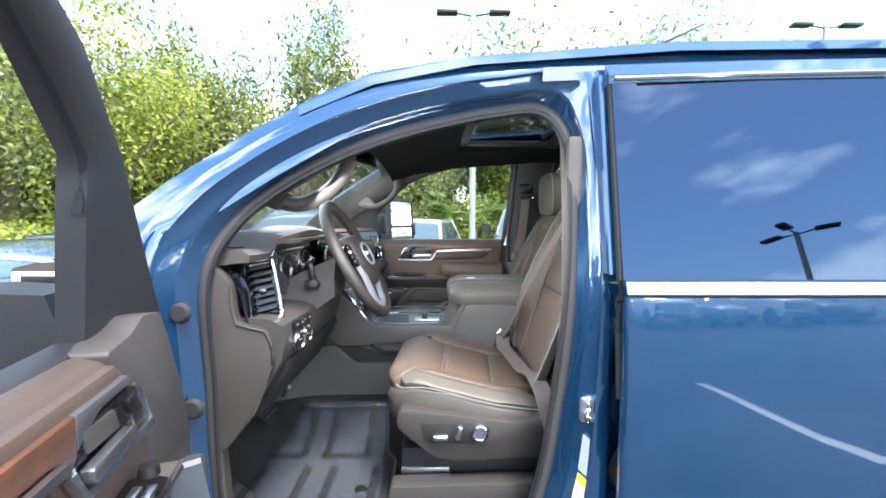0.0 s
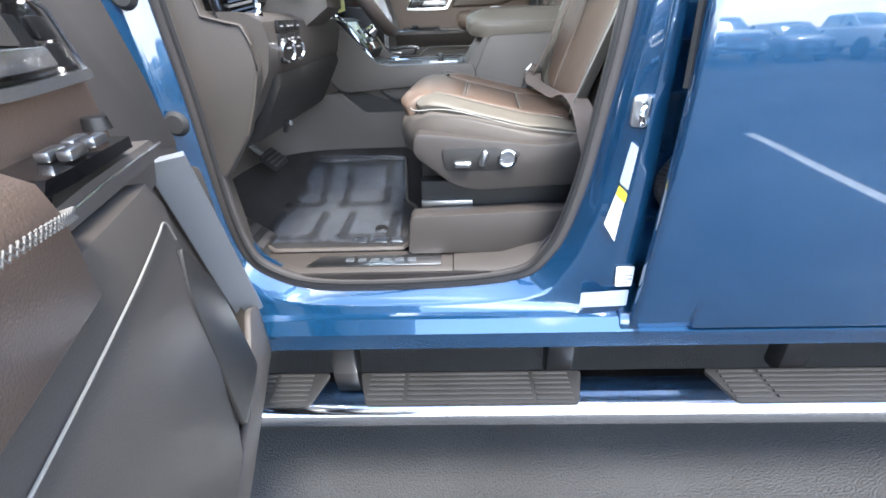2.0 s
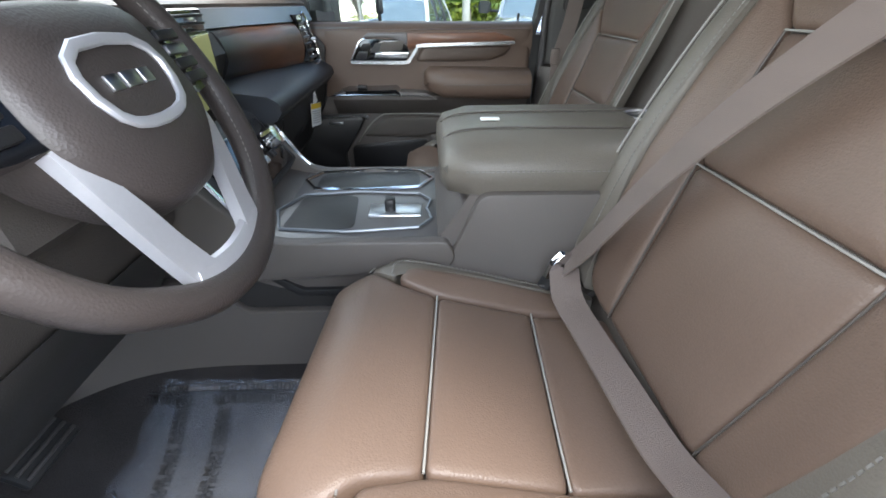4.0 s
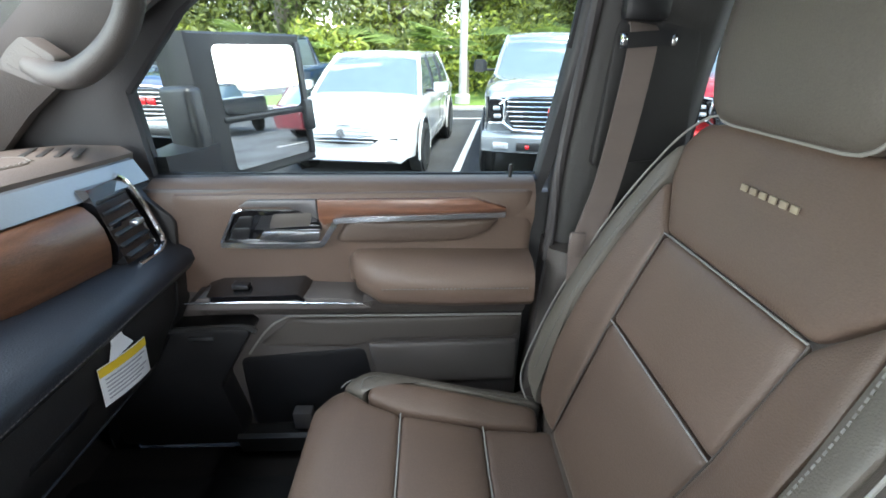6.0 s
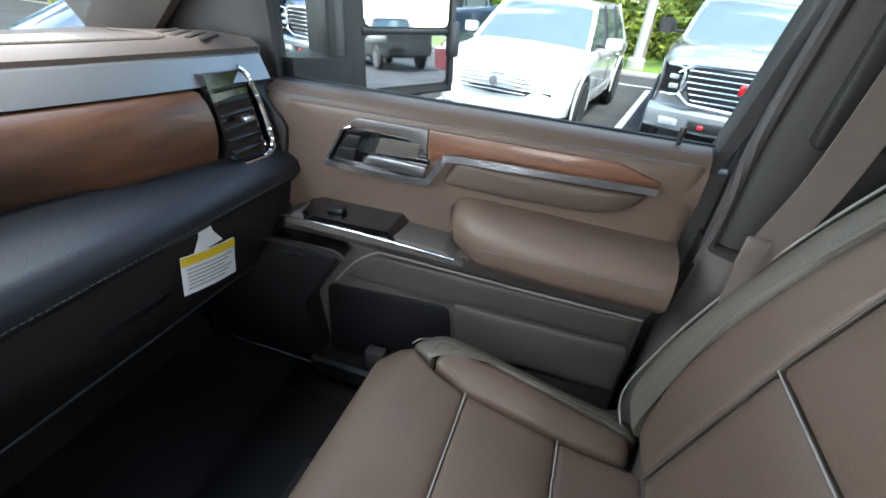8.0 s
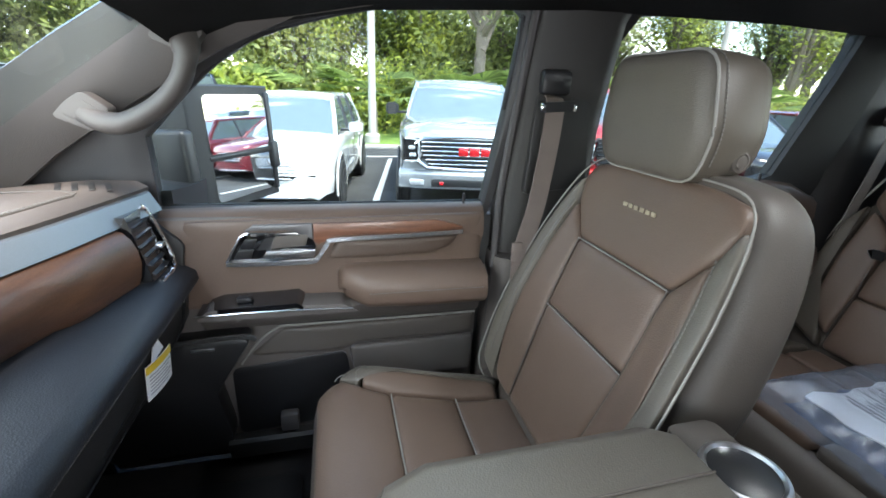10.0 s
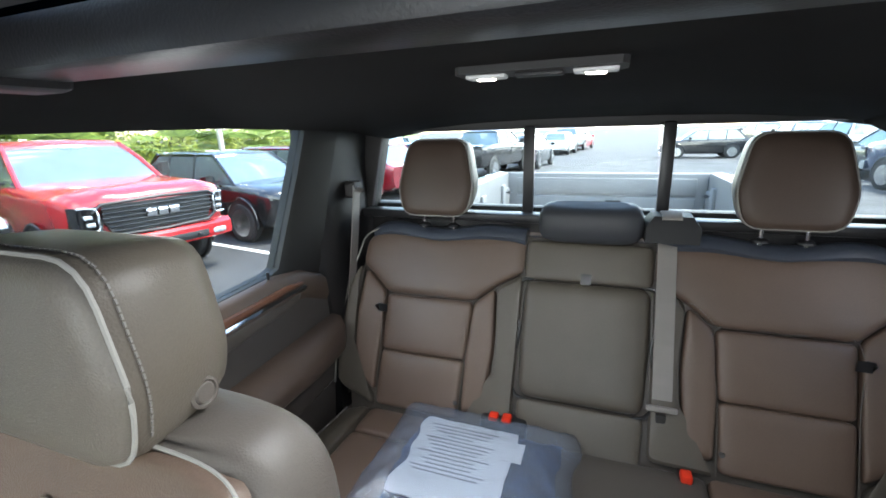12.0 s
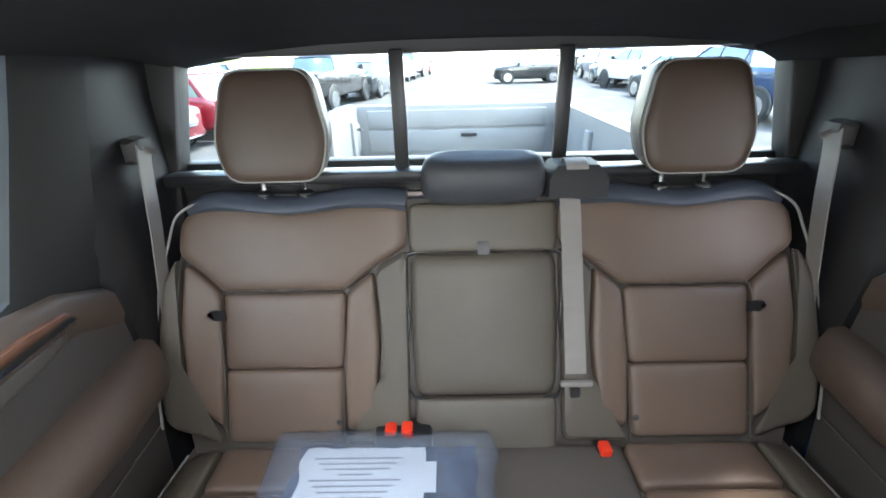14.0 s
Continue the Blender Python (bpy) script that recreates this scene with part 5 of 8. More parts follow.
win.visible_shadow = False
part("window_divider", loft([[(.080, tum(z), z), (.158 - (z - 1.45) * .055, tum(z), z), (.158 - (z - 1.45) * .055, tum(z) - .012, z), (.080, tum(z) - .012, z)] for z in (1.452, 1.60, 1.75, 1.875)]), M_TINTL, ld, "gloss black pillar cover")
part("divider_backing", loft([[(.082, tum(z) - .0135, z), (.150 - (z - 1.45) * .055, tum(z) - .0135, z), (.150 - (z - 1.45) * .055, tum(z) - .0185, z), (.082, tum(z) - .0185, z)] for z in (1.452, 1.60, 1.75, 1.875)]), M_BLACK, ld)
part("pillar_filler", loft([[(.060, tum(z) - .02, z), (.10, tum(z) - .02, z), (.10, tum(z) - .05, z), (.060, tum(z) - .05, z)] for z in (1.46, 1.60, 1.75, 1.90)]), M_BLUE, ld)
part("window_frame", loft([[(x, tum(z) + .003, z - .018), (x, tum(z) + .006, z), (x, tum(z) - .02, z + .03), (x, tum(z) - .03, z - .018)] for x, z in ((.074, 1.892), (.4, 1.905), (.8, 1.915), (1.15, 1.91))]), M_BLUE, ld)
part("frame_line", tube([(.086, tum(1.885) + .006, 1.884), (.4, tum(1.9) + .006, 1.896), (.8, tum(1.9) + .006, 1.905), (1.15, tum(1.9) + .006, 1.90)], .005, 6), M_CHROME, ld)
part("front_seal", tube([(.080, tum(1.9) - .01, 1.90), (.077, tum(1.45) - .01, 1.45), (.078, .905, 1.40), (.080, .915, 1.2)], .007, 6, smooth=3), M_BLACKRUB, ld)
sheet = part("window_sticker", loft([[(x, tum(z) - .016, z) for z in (1.62, 1.86)] + [(x, tum(z) - .018, z) for z in (1.86, 1.62)] for x in (.35, .70)]), M_STICKER, ld, "pale printed price sheet inside the window")
for i in range(7):
    z = 1.835 - i * .03
    part("print_bar", loft([[(x, tum(q) - .0145, q) for q in (z - .004, z + .004)] + [(x, tum(q) - .0155, q) for q in (z + .004, z - .004)] for x in (.37, .66 - (i % 3) * .06)]), M_INKGREY, sheet)
XF.pop()

# pillar between the right-hand doors, with its belt
pillar = thing("pillar_trim", "dark taupe pillar trim between the doors", "pillar trim", (.22, .80, .8))
part("upper_trim", soften(loft([[(x0, .86, z), (x0, .805 - t, z), (x0 + .025, .785 - t, z), (x1 - .04, .780 - t, z), (x1, .81 - t, z), (x1, .86, z)] for x0, x1, z, t in ((.115, .345, 1.34, 0), (.118, .36, 1.50, .0), (.140, .37, 1.70, .012), (.150, .38, 1.90, .04), (.155, .40, 1.97, .07))]), .006), M_PILLAR, pillar, sharp=60)
part("lower_trim", soften(loft([[(x0, .86, z), (x0, .77 - t, z), (x0 + .03, .745 - t, z), (x1 - .05, .75 - t, z), (x1, .80, z), (x1, .86, z)] for x0, x1, z, t in ((.085, .40, .80, -.01), (.095, .38, 1.0, 0), (.105, .36, 1.22, .005), (.110, .35, 1.335, 0))]), .008), M_TRIM, pillar, sharp=60)
part("belt_recess", prism(rounded([(.165, 1.50), (.175, 1.745), (.315, 1.755), (.335, 1.52)], .015), "y", .765, .80, .006), M_TRIMD, pillar)
part("weather_strip", tube([(.108, .80, .86), (.112, .795, 1.30), (.118, .80, 1.50), (.140, .785, 1.75), (.150, .755, 1.92)], .010, 8), M_RUBBER, pillar)
belt = thing("seat_belt", "taupe seat belt hanging from its pillar guide", "seat belt", (.18, .72, 1.3), "seat belts")
part("webbing", ribbon([(.205, .745, 1.735), (.203, .726, 1.715), (.196, .720, 1.62), (.178, .715, 1.48), (.150, .710, 1.36), (.155, .705, 1.25)], .046, (1, 0, -.15)), M_BELT, belt)
part("guide_slot", soften(loft([[(.170, y, 1.722), (.245, y, 1.727), (.240, y, 1.705), (.175, y, 1.700)] for y in (.712, .742)]), .006), M_BLACK, belt)
part("guide_cover", box((.208, .748, 1.765), (.075, .03, .055), .012), M_BLACK, belt)
for x in (.168, .245):
    part("guide_end", box((x, .718, 1.712), (.010, .014, .018), .004), M_CHROME, belt)
part("tongue", box((.138, .708, 1.372), (.03, .012, .05), .006), M_BELT, belt)

# driver's belt across the seat
db = thing("seat_belt", "taupe seat belt fastened across the empty driver seat", "seat belt", (-.05, -.45, 1.1), "seat belts")
part("shoulder_webbing", ribbon([(.105, -.700, 1.70), (.098, -.640, 1.665), (.075, -.50, 1.56), (.040, -.395, 1.45), (.000, -.315, 1.33), (-.035, -.262, 1.22), (-.060, -.228, 1.155)], .047, [(.25, 1, .85), (.25, 1, .85), (.2, 1, .8), (.2, 1, .75), (.3, 1, .6), (.35, 1, .5), (.45, .9, .4)]), M_BELT, db)
part("lap_webbing", ribbon([(-.062, -.228, 1.150), (-.070, -.285, 1.133), (-.065, -.36, 1.131), (-.056, -.45, 1.130), (-.048, -.55, 1.132), (-.040, -.63, 1.150), (-.028, -.690, 1.128), (-.012, -.722, 1.06), (.012, -.728, .98), (.035, -.725, .92)], .047, [(1, .1, .1), (1, .1, .1), (1, .1, 0), (1, .1, 0), (1, .1, 0), (1, .1, 0), (1, .1, 0), (1, .2, .3), (1, .1, .4), (1, .1, .5)]), M_BELT, db)
part("tongue", moved(prism(rounded([(-.030, 0), (-.024, .03), (.024, .03), (.030, 0), (.015, -.03), (-.015, -.03)], .006), "y", -.006, .006, .002), pose(-.066, -.218, 1.148, 20, 25, 35)), M_CHROME, db)
part("buckle", moved(box((0, 0, -.05), (.045, .028, .09), .008), pose(-.06, -.205, 1.13, 10, 20, 30)), M_BLACK, db)

# rear belts
for y0 in (1, -1):
    rb = thing("seat_belt", "grey seat belt beside the rear window", "seat belt", (1.36, y0 * .79, 1.0), "seat belts")
    part("webbing", ribbon([(1.375, y0 * .772, 1.730), (1.355, y0 * .768, 1.700), (1.335, y0 * .775, 1.55), (1.300, y0 * .785, 1.35), (1.27, y0 * .79, 1.15), (1.25, y0 * .785, 1.0)], .045, (1, 0, .3)), M_BELTG, rb)
    part("guide_cover", soften(loft([[(x, y0 * .80, 1.690 - e), (x, y0 * w, 1.694 - e), (x, y0 * w, 1.745 + e), (x, y0 * .80, 1.75 + e)] for x, w, e in ((1.338, .788, -.008), (1.350, .768, 0), (1.395, .768, 0), (1.41, .785, -.008))]), .010, 3), M_PILLAR, rb)
mb = thing("seat_belt", "grey lap and shoulder belt of the middle rear seat", "seat belt", (1.3, -.216, 1.1), "seat belts")
line = [(-.214, .60), (-.214, .52), (-.215, .40), (-.216, .28), (-.217, .175)]
part("webbing", ribbon([(1.43, -.213, 1.655), (1.40, -.213, 1.672), (1.365, -.214, 1.655)] + along(line, rear_surf, .022), .050, (0, 1, 0)), M_BELTG, mb)
part("guide", soften(loft([[(1.350 + e, -.285 + e, z), (1.350 + e, -.150 - e, z), (1.45, -.145 - e, z), (1.45, -.29 + e, z)] for z, e in ((1.590, 0), (1.635, 0), (1.662, .02))]), .022, 4), M_BLACKRUB, mb)
p = rear_surf(-.217, .165)[0]
part("tongue", box((p[0] - .028, p[1], p[2]), (.012, .078, .016), .004), M_BELTG, mb)
part("buckle", box((p[0] - .022, p[1], p[2] - .055), (.020, .026, .075), .005), M_TRIMD, mb)
part("stalk", box((p[0] - .012, p[1], p[2] - .14), (.012, .055, .14), .004), M_TAUPE2, mb)
for x, y, z, r in ((1.138, -.280, 1.020, 30), (1.168, .195, 1.062, 0), (1.168, .235, 1.060, 0)):
    ob = thing("belt_buckle", "black seat belt buckle with orange-red button", "belt buckle", (x, y, z - .06), "rear belt buckles")
    part("housing", box((x + .012, y, z - .035), (.045, .036, .08), .006, rot=None), M_BLACK, ob)
    part("button", box((x - .002, y, z + .008), (.034, .028, .024), .006), M_RED, ob)
part("buckle_pocket", box((1.175, .205, 1.035), (.06, .14, .07), .01), M_BLACK, bench)

# ---- dashboard ----
dash = thing("dashboard", "brown stitched dashboard with wood and satin silver trim", "dashboard", (-0.9, 0, 1.0))


def xd(y):
    """The rear edge of the dashboard's pad across the cab."""
    return float(np.interp(y, [-.80, -.70, -.62, -.45, -.25, -.1, .1, .25, .40, .54, .64, .79], [-.735, -.715, -.70, -.70, -.715, -.74, -.765, -.785, -.770, -.728, -.705, -.672]))


def pad_z(y):
    return 1.53 + .022 * max(0, 1 - ((y + .42) / .3) ** 2) + (-.03 if y < -.72 else 0)


ys = list(np.linspace(.17, .79, 14))
yw = list(np.linspace(-.80, .80, 41))
part("dash_pad", loft([[(-1.30, y, 1.40), (-1.28, y, 1.462), (-1.05, y, 1.515), (xd(y) - .10, y, pad_z(y) + .006), (xd(y) - .02, y, pad_z(y) + .004), (xd(y), y, pad_z(y) - .008), (xd(y) - .004, y, pad_z(y) - .024), (xd(y) - .10, y, pad_z(y) - .035)] for y in yw]), M_DASHTOP, dash, sharp=60)
part("stitching", stitches([(xd(y) - .045, y, pad_z(y) + .0072) for y in np.linspace(.10, .68, 40)], .008), M_THREAD, dash)
part("pad_seam", tube([(xd(y) - .040, y, pad_z(y) + .0058) for y in np.linspace(.10, .66, 24)] + [(-.78, .70, 1.535), (-.90, .71, 1.53)], .002, 6, smooth=2), M_TAUPE2, dash)
part("upper_strip", loft([[(xd(y) - .012, y, 1.518), (xd(y) + .004, y, 1.512), (xd(y) + .022, y, 1.474), (xd(y) + .0, y, 1.468)] for y in ys]), M_GREYSAT, dash)
wy = list(np.linspace(.27, .652, 12))
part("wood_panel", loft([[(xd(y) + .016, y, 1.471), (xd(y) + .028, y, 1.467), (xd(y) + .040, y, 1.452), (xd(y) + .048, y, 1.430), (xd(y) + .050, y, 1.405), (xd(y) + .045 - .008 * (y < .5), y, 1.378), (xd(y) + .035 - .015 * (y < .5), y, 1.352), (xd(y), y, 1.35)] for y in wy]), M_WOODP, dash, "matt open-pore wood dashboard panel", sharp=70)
part("wood_panel_dark", loft([[(xd(y) + .016, y, 1.470), (xd(y) + .026, y, 1.468), (xd(y) + .050, y, 1.425), (xd(y) + .022, y, 1.352), (xd(y), y, 1.35)] for y in (.17, .20, .24, .266)]), M_TRIMD, dash, sharp=25)
part("knee_shelf", loft([[(xd(y) - .02, y, 1.372), (xd(y) + .04, y, 1.362), (-.625, y, 1.348), (-.602, y, 1.335), (-.598, y, 1.315), (-.612, y, 1.296), (-.66, y, 1.29)] for y in [.16] + ys]), M_NAVYPAD, dash, sharp=60)
part("stitching", stitches([(-.6005, y, 1.312) for y in np.linspace(.20, .78, 30)], .008), M_THREAD, dash)
part("glovebox", loft([[(-.90, y, 1.30), (-.622, y, 1.294), (-.635, y, 1.22), (-.70, y, 1.10), (-.80, y, 1.01), (-1.0, y, 1.0)] for y in (.17, .30, .6, .79)]), M_TRIMD, dash, sharp=50)
part("glovebox_gap", tube([(-.621, .23, 1.285), (-.634, .235, 1.22), (-.698, .24, 1.10), (-.698, .73, 1.10), (-.633, .735, 1.22), (-.621, .74, 1.285)], .003, 5, smooth=1), M_BLACK, dash)
part("glovebox_latch", box((-.648, .44, 1.205), (.012, .11, .03), .006, rot=(0, 30, 0)), M_BLACK, dash)
part("dash_core", prism([(-1.25, 1.02), (-1.25, 1.46), (-.80, 1.47), (-.80, 1.12), (-.90, 1.02)], "y", -.79, .79), M_BLACK, dash)


def side_vent(sg, y0, z1, z0, x0):
    """Upright end vent with slats and a bright rim."""
    v = part("vent_housing", soften(loft([[(x0 - .10, sg * (y0 - .055), z0 - .01), (x0 - .10, sg * (y0 + .05), z0), (x0 - .12, sg * (y0 + .05), z1), (x0 - .12, sg * (y0 - .055), z1)], [(x0 - .002, sg * (y0 - .05), z0 + .005), (x0, sg * (y0 + .036), z0), (x0 - .03, sg * (y0 + .030), z1), (x0 - .03, sg * (y0 - .05), z1)]]), .008), M_GLOSSBLACK, dash)
    for i in range(6):
        z = z0 + .018 + i * (z1 - z0 - .03) / 5.5
        part("slat", box((x0 - .008 - .005 * i, sg * (y0 - .008), z), (.022, .072, .006), .002, rot=(0, 18, 0)), M_BLACK, v)
    part("slat_tab", box((x0 + .006, sg * (y0 - .01), (z0 + z1) / 2), (.014, .022, .009), .003), M_SATIN, v)
    part("bright_rim", tube([(x0 - .030, sg * (y0 + .022), z1 + .004), (x0 - .022, sg * (y0 + .040), z1 - .02), (x0 + .004, sg * (y0 + .046), z0 + .02), (x0 + .004, sg * (y0 + .030), z0 - .006), (x0 + .002, sg * (y0 - .03), z0 - .006)], .0055, 8, smooth=4), M_CHROME, v)
    return v


side_vent(1, .712, 1.492, 1.358, -.640)

# driver's end vent, turned to the side window, in a gloss black housing
VENT = [Vector(p) for p in ((-.752, -.754, 1.324), (-.690, -.725, 1.338), (-.726, -.691, 1.472), (-.783, -.720, 1.460))]
vent_p = lambda a, b, d=0.0: (VENT[0] * (1 - a) + VENT[1] * a) * (1 - b) + (VENT[3] * (1 - a) + VENT[2] * a) * b + Vector((.45, -.87, .15)) * d
dv = part("vent_housing", loft([[vent_p(a, b, d) for a, b, d in ((-.05, -.05, -.03), (1.05, -.05, -.03), (1.05, 1.05, -.03), (-.05, 1.05, -.03))], [vent_p(a, b, d) for a, b, d in ((-.05, -.05, 0), (1.05, -.05, 0), (1.05, 1.05, 0), (-.05, 1.05, 0))], [vent_p(a, b, d) for a, b, d in ((.08, .06, -.004), (.90, .06, -.004), (.90, .96, -.004), (.08, .96, -.004))], [vent_p(a, b, d) for a, b, d in ((.08, .06, -.03), (.90, .06, -.03), (.90, .96, -.03), (.08, .96, -.03))]]), M_GLOSSBLACK, dash, sharp=30)
for i in range(7):
    b = .13 + i * .125
    part("slat", soften(loft([[vent_p(a, b, -.018), vent_p(a, b + .035, -.018), vent_p(a, b + .055, .0), vent_p(a, b + .02, .0)] for a in (.09, .5, .89)]), .001), M_BLACK, dv)
part("slat_tab", joined(*[box(tuple(vent_p(.5, .50, .002)), (.016, .016, .010), .003)]), M_SATIN, dv)
part("bright_rim", tube([vent_p(.92, 1.04, .004), vent_p(.98, .95, .006), vent_p(1.0, .5, .007), vent_p(.98, .08, .006), vent_p(.85, -.03, .005), vent_p(.45, -.06, .004), vent_p(.05, -.05, .002)], .0065, 8, smooth=4), M_CHROME, dv)
edge_a = [Vector(p) for p in ((-.84, -.797, 1.474), (-.795, -.797, 1.466), (-.764, -.795, 1.40), (-.750, -.790, 1.328))]
edge_b = [vent_p(-.25, 1.10), vent_p(-.05, 1.02), vent_p(-.05, .5), vent_p(-.05, -.02)]
inward = Vector((.01, .03, 0))
part("end_fascia", loft([p_ + [v + inward for v in p_[::-1]] for p_ in (edge_a, [(a + b) / 2 + Vector((.004, -.004, 0)) for a, b in zip(edge_a, edge_b)], edge_b)]), M_GLOSSBLACK, dash, sharp=50)
for i in range(4):
    part("demister_slot", box((-.80 + i * .028, .735, 1.5362), (.010, .070, .002), .001, rot=(0, 0, 25)), M_TRIMD, dash)
    part("demister_slot", box((-.84 + i * .018, -.735, 1.508), (.006, .06, .004), .002), M_BLACK, dash)

# driver's side
part("end_cap", prism(rounded([(-.95, 1.02), (-.95, 1.44), (-.86, 1.475), (-.815, 1.472), (-.775, 1.43), (-.765, 1.335), (-.695, 1.318), (-.682, 1.24), (-.73, 1.12), (-.80, 1.03)], .018), "y", -.815, -.785, .010), M_TRIM2, dash)
part("cap_seam", tube([(-.775, -.8165, 1.43), (-.765, -.8165, 1.335), (-.697, -.8165, 1.318), (-.684, -.8165, 1.24), (-.73, -.8165, 1.12)], .0025, 6, smooth=2), M_TAUPE2, dash)
part("lower_panel", loft([[(-.80, y, 1.345), (-.70, y, 1.338), (-.668, y, 1.322), (-.662, y, 1.29), (-.675, y, 1.235), (-.72, y, 1.16), (-.78, y, 1.09), (-.95, y, 1.06)] for y in (-.785, -.70, -.55, -.28, -.20)]), M_TRIM2, dash, sharp=50)
part("knee_bolster", loft([[(-.675, y, 1.225), (-.672, y, 1.205), (-.74, y, 1.09), (-.78, y, 1.075), (-.90, y, 1.08)] for y in (-.74, -.60, -.26, -.22)]), M_TRIMD, dash, sharp=50)
strip_e = [[Vector(p) for p in q_] for q_ in (((-.800, -.728, 1.462), (-.728, -.690, 1.474)), ((-.778, -.705, 1.495), (-.722, -.676, 1.505)), ((-.752, -.675, 1.535), (-.712, -.650, 1.540)))]
part("silver_strip", loft([[a, a + (b - a) * .5 + Vector((.006, -.012, 0)), b, b + Vector((-.02, .03, 0)), a + Vector((.01, .03, 0))] for a, b in strip_e]), M_GREYSAT, dash, sharp=40)
part("cluster_recess", prism(rounded([(-.635, 1.355), (-.625, 1.505), (-.26, 1.512), (-.235, 1.355)], .02), "x", -.84, -.755, .006), M_BLACK, dash)
cl_ = part("cluster_screen", prism(rounded([(-.60, 1.362), (-.59, 1.492), (-.27, 1.492), (-.26, 1.362)], .01), "x", -.757, -.750, .002), M_SCREEN, dash, "dark instrument screen showing dim dials")
for yy in (-.52, -.34):
    part("dial_ring", moved(tube([(.0, .045 * math.cos(a), .045 * math.sin(a)) for a in np.linspace(0, 2 * math.pi, 18, endpoint=False)], .0022, 6, True, 2), Matrix.Translation((-.748, yy, 1.43))), M_SATIN, cl_)
part("cluster_hood", loft([[(xd(y) - .01, y, 1.525), (xd(y) + .012, y, 1.522), (xd(y) + .008, y, 1.512), (xd(y) - .05, y, 1.508)] for y in np.linspace(-.64, -.20, 9)]), M_DASHTOP, dash)
for y in (-.709, -.647):
    k = part("rotary_knob", moved(lathe([(.002, .012), (.018, .012), (.0215, .015), (.0235, .010), (.025, 0), (.025, -.012)], 26, "x"), pose(-.664, y, 1.268, 0, 10, -18)), M_CHROME, dash)
    part("knob_face", moved(lathe([(.001, .0135), (.017, .0130), (.018, .009)], 20, "x"), pose(-.664, y, 1.268, 0, 10, -18)), M_BLACK, k)
    part("knob_mark", moved(joined(*[box((.0142, yy, zz), (.001, .012, .0025)) for yy, zz in ((0, .007),)]), pose(-.664, y, 1.268, 0, 10, -18)), M_INKGREY, k)
    for i in range(4):
        kk = part("switch_key", moved(box((0, -.0135 + (i % 2) * .027, .048 - (i // 2) * .024), (.008, .025, .022), .002), pose(-.662, y, 1.266, 0, 8, -10)), M_BLACK, dash)
        part("key_mark", moved(box((.0045, -.0135 + (i % 2) * .027, .048 - (i // 2) * .024), (.001, .009, .003)), pose(-.662, y, 1.266, 0, 8, -10)), M_INKGREY, kk)
part("start_button", box((-.676, -.757, 1.288), (.010, .026, .036), .003, rot=(0, -10, -18)), M_GLOSSBLACK, dash)
part("bonnet_lever", tube([(-.745, -.60, 1.12), (-.735, -.595, 1.10), (-.742, -.59, 1.075)], .006, 6), M_BLACK, dash)
part("bright_stud", moved(lathe([(.001, .006), (.006, .004), (.007, 0)], 12, "x"), Matrix.Translation((-.735, -.56, 1.09))), M_SATIN, dash)
# middle: vents, screen, climate panel
part("centre_vents", box((-.755, .01, 1.490), (.03, .40, .05), .008), M_GLOSSBLACK, dash)
for i in range(3):
    part("slat", box((-.738, .01, 1.474 + i * .015), (.014, .36, .004), .001), M_BLACK, dash)
scr = part("touch_screen", prism(rounded([(-.185, 1.335), (-.185, 1.478), (.165, 1.478), (.165, 1.335)], .012), "x", -.735, -.715, .004), M_SCREEN, dash, "black glass touch screen")
part("protective_sheet", box((-.7125, .095, 1.405), (.002, .115, .125), 0, rot=(4, 0, 0)), M_PALEYELLOW, scr)
part("climate_panel", prism(rounded([(-.70, 1.325), (-.66, 1.315), (-.585, 1.215), (-.60, 1.19), (-.72, 1.20)], .008), "y", -.17, .17, .005), M_GREYPAD, dash)
part("climate_face", moved(prism(rounded([(-.055, -.14), (.055, -.14), (.055, .14), (-.055, .14)], .01), "z", 0, .006, .002), pose(-.621, 0, 1.264, 0, 53, 0)), M_GLOSSBLACK, dash)
for i in range(9):
    part("climate_key", moved(box((.02 - (i % 2) * .035, -.10 + i * .022, .008), (.014, .017, .005), .002), pose(-.621, 0, 1.264, 0, 53, 0)), M_SATIN if i % 3 == 0 else M_BLACK, dash)
part("climate_knob", moved(lathe([(.002, .026), (.020, .024), (.023, 0)], 22), pose(-.615, .10, 1.272, 0, 53, 0)), M_CHROME, dash)
for sg in (-1, 1):
    part("bright_side", tube([(-.70, sg * .172, 1.33), (-.655, sg * .178, 1.318), (-.58, sg * .180, 1.215), (-.55, sg * .178, 1.180)], .005, 6), M_CHROME, dash)
tag = thing("paper_tag", "white and yellow paper tag hanging from the glovebox", "tag", (-.615, .58, 1.2))
def tag_at(a, b, lift=0.0):
    """A point of the tag's sheet: a across it, b down it."""
    p = Vector((-.6215, .508, 1.266)) + Vector((.004, .102, -.014)) * a + Vector((-.003, -.006, -.066)) * b
    return p + Vector((1, .05, 0)) * (lift + .004 * math.sin(a * 3))


def tag_piece(name, a0, a1, b0, b1, lift, material, n=8):
    rows_ = [[tag_at(a0 + (a1 - a0) * i / n, b, lift) for b in (b0, b1)] + [tag_at(a0 + (a1 - a0) * i / n, b, lift - .0006) for b in (b1, b0)] for i in range(n + 1)]
    return part(name, loft(rows_), material, tag)


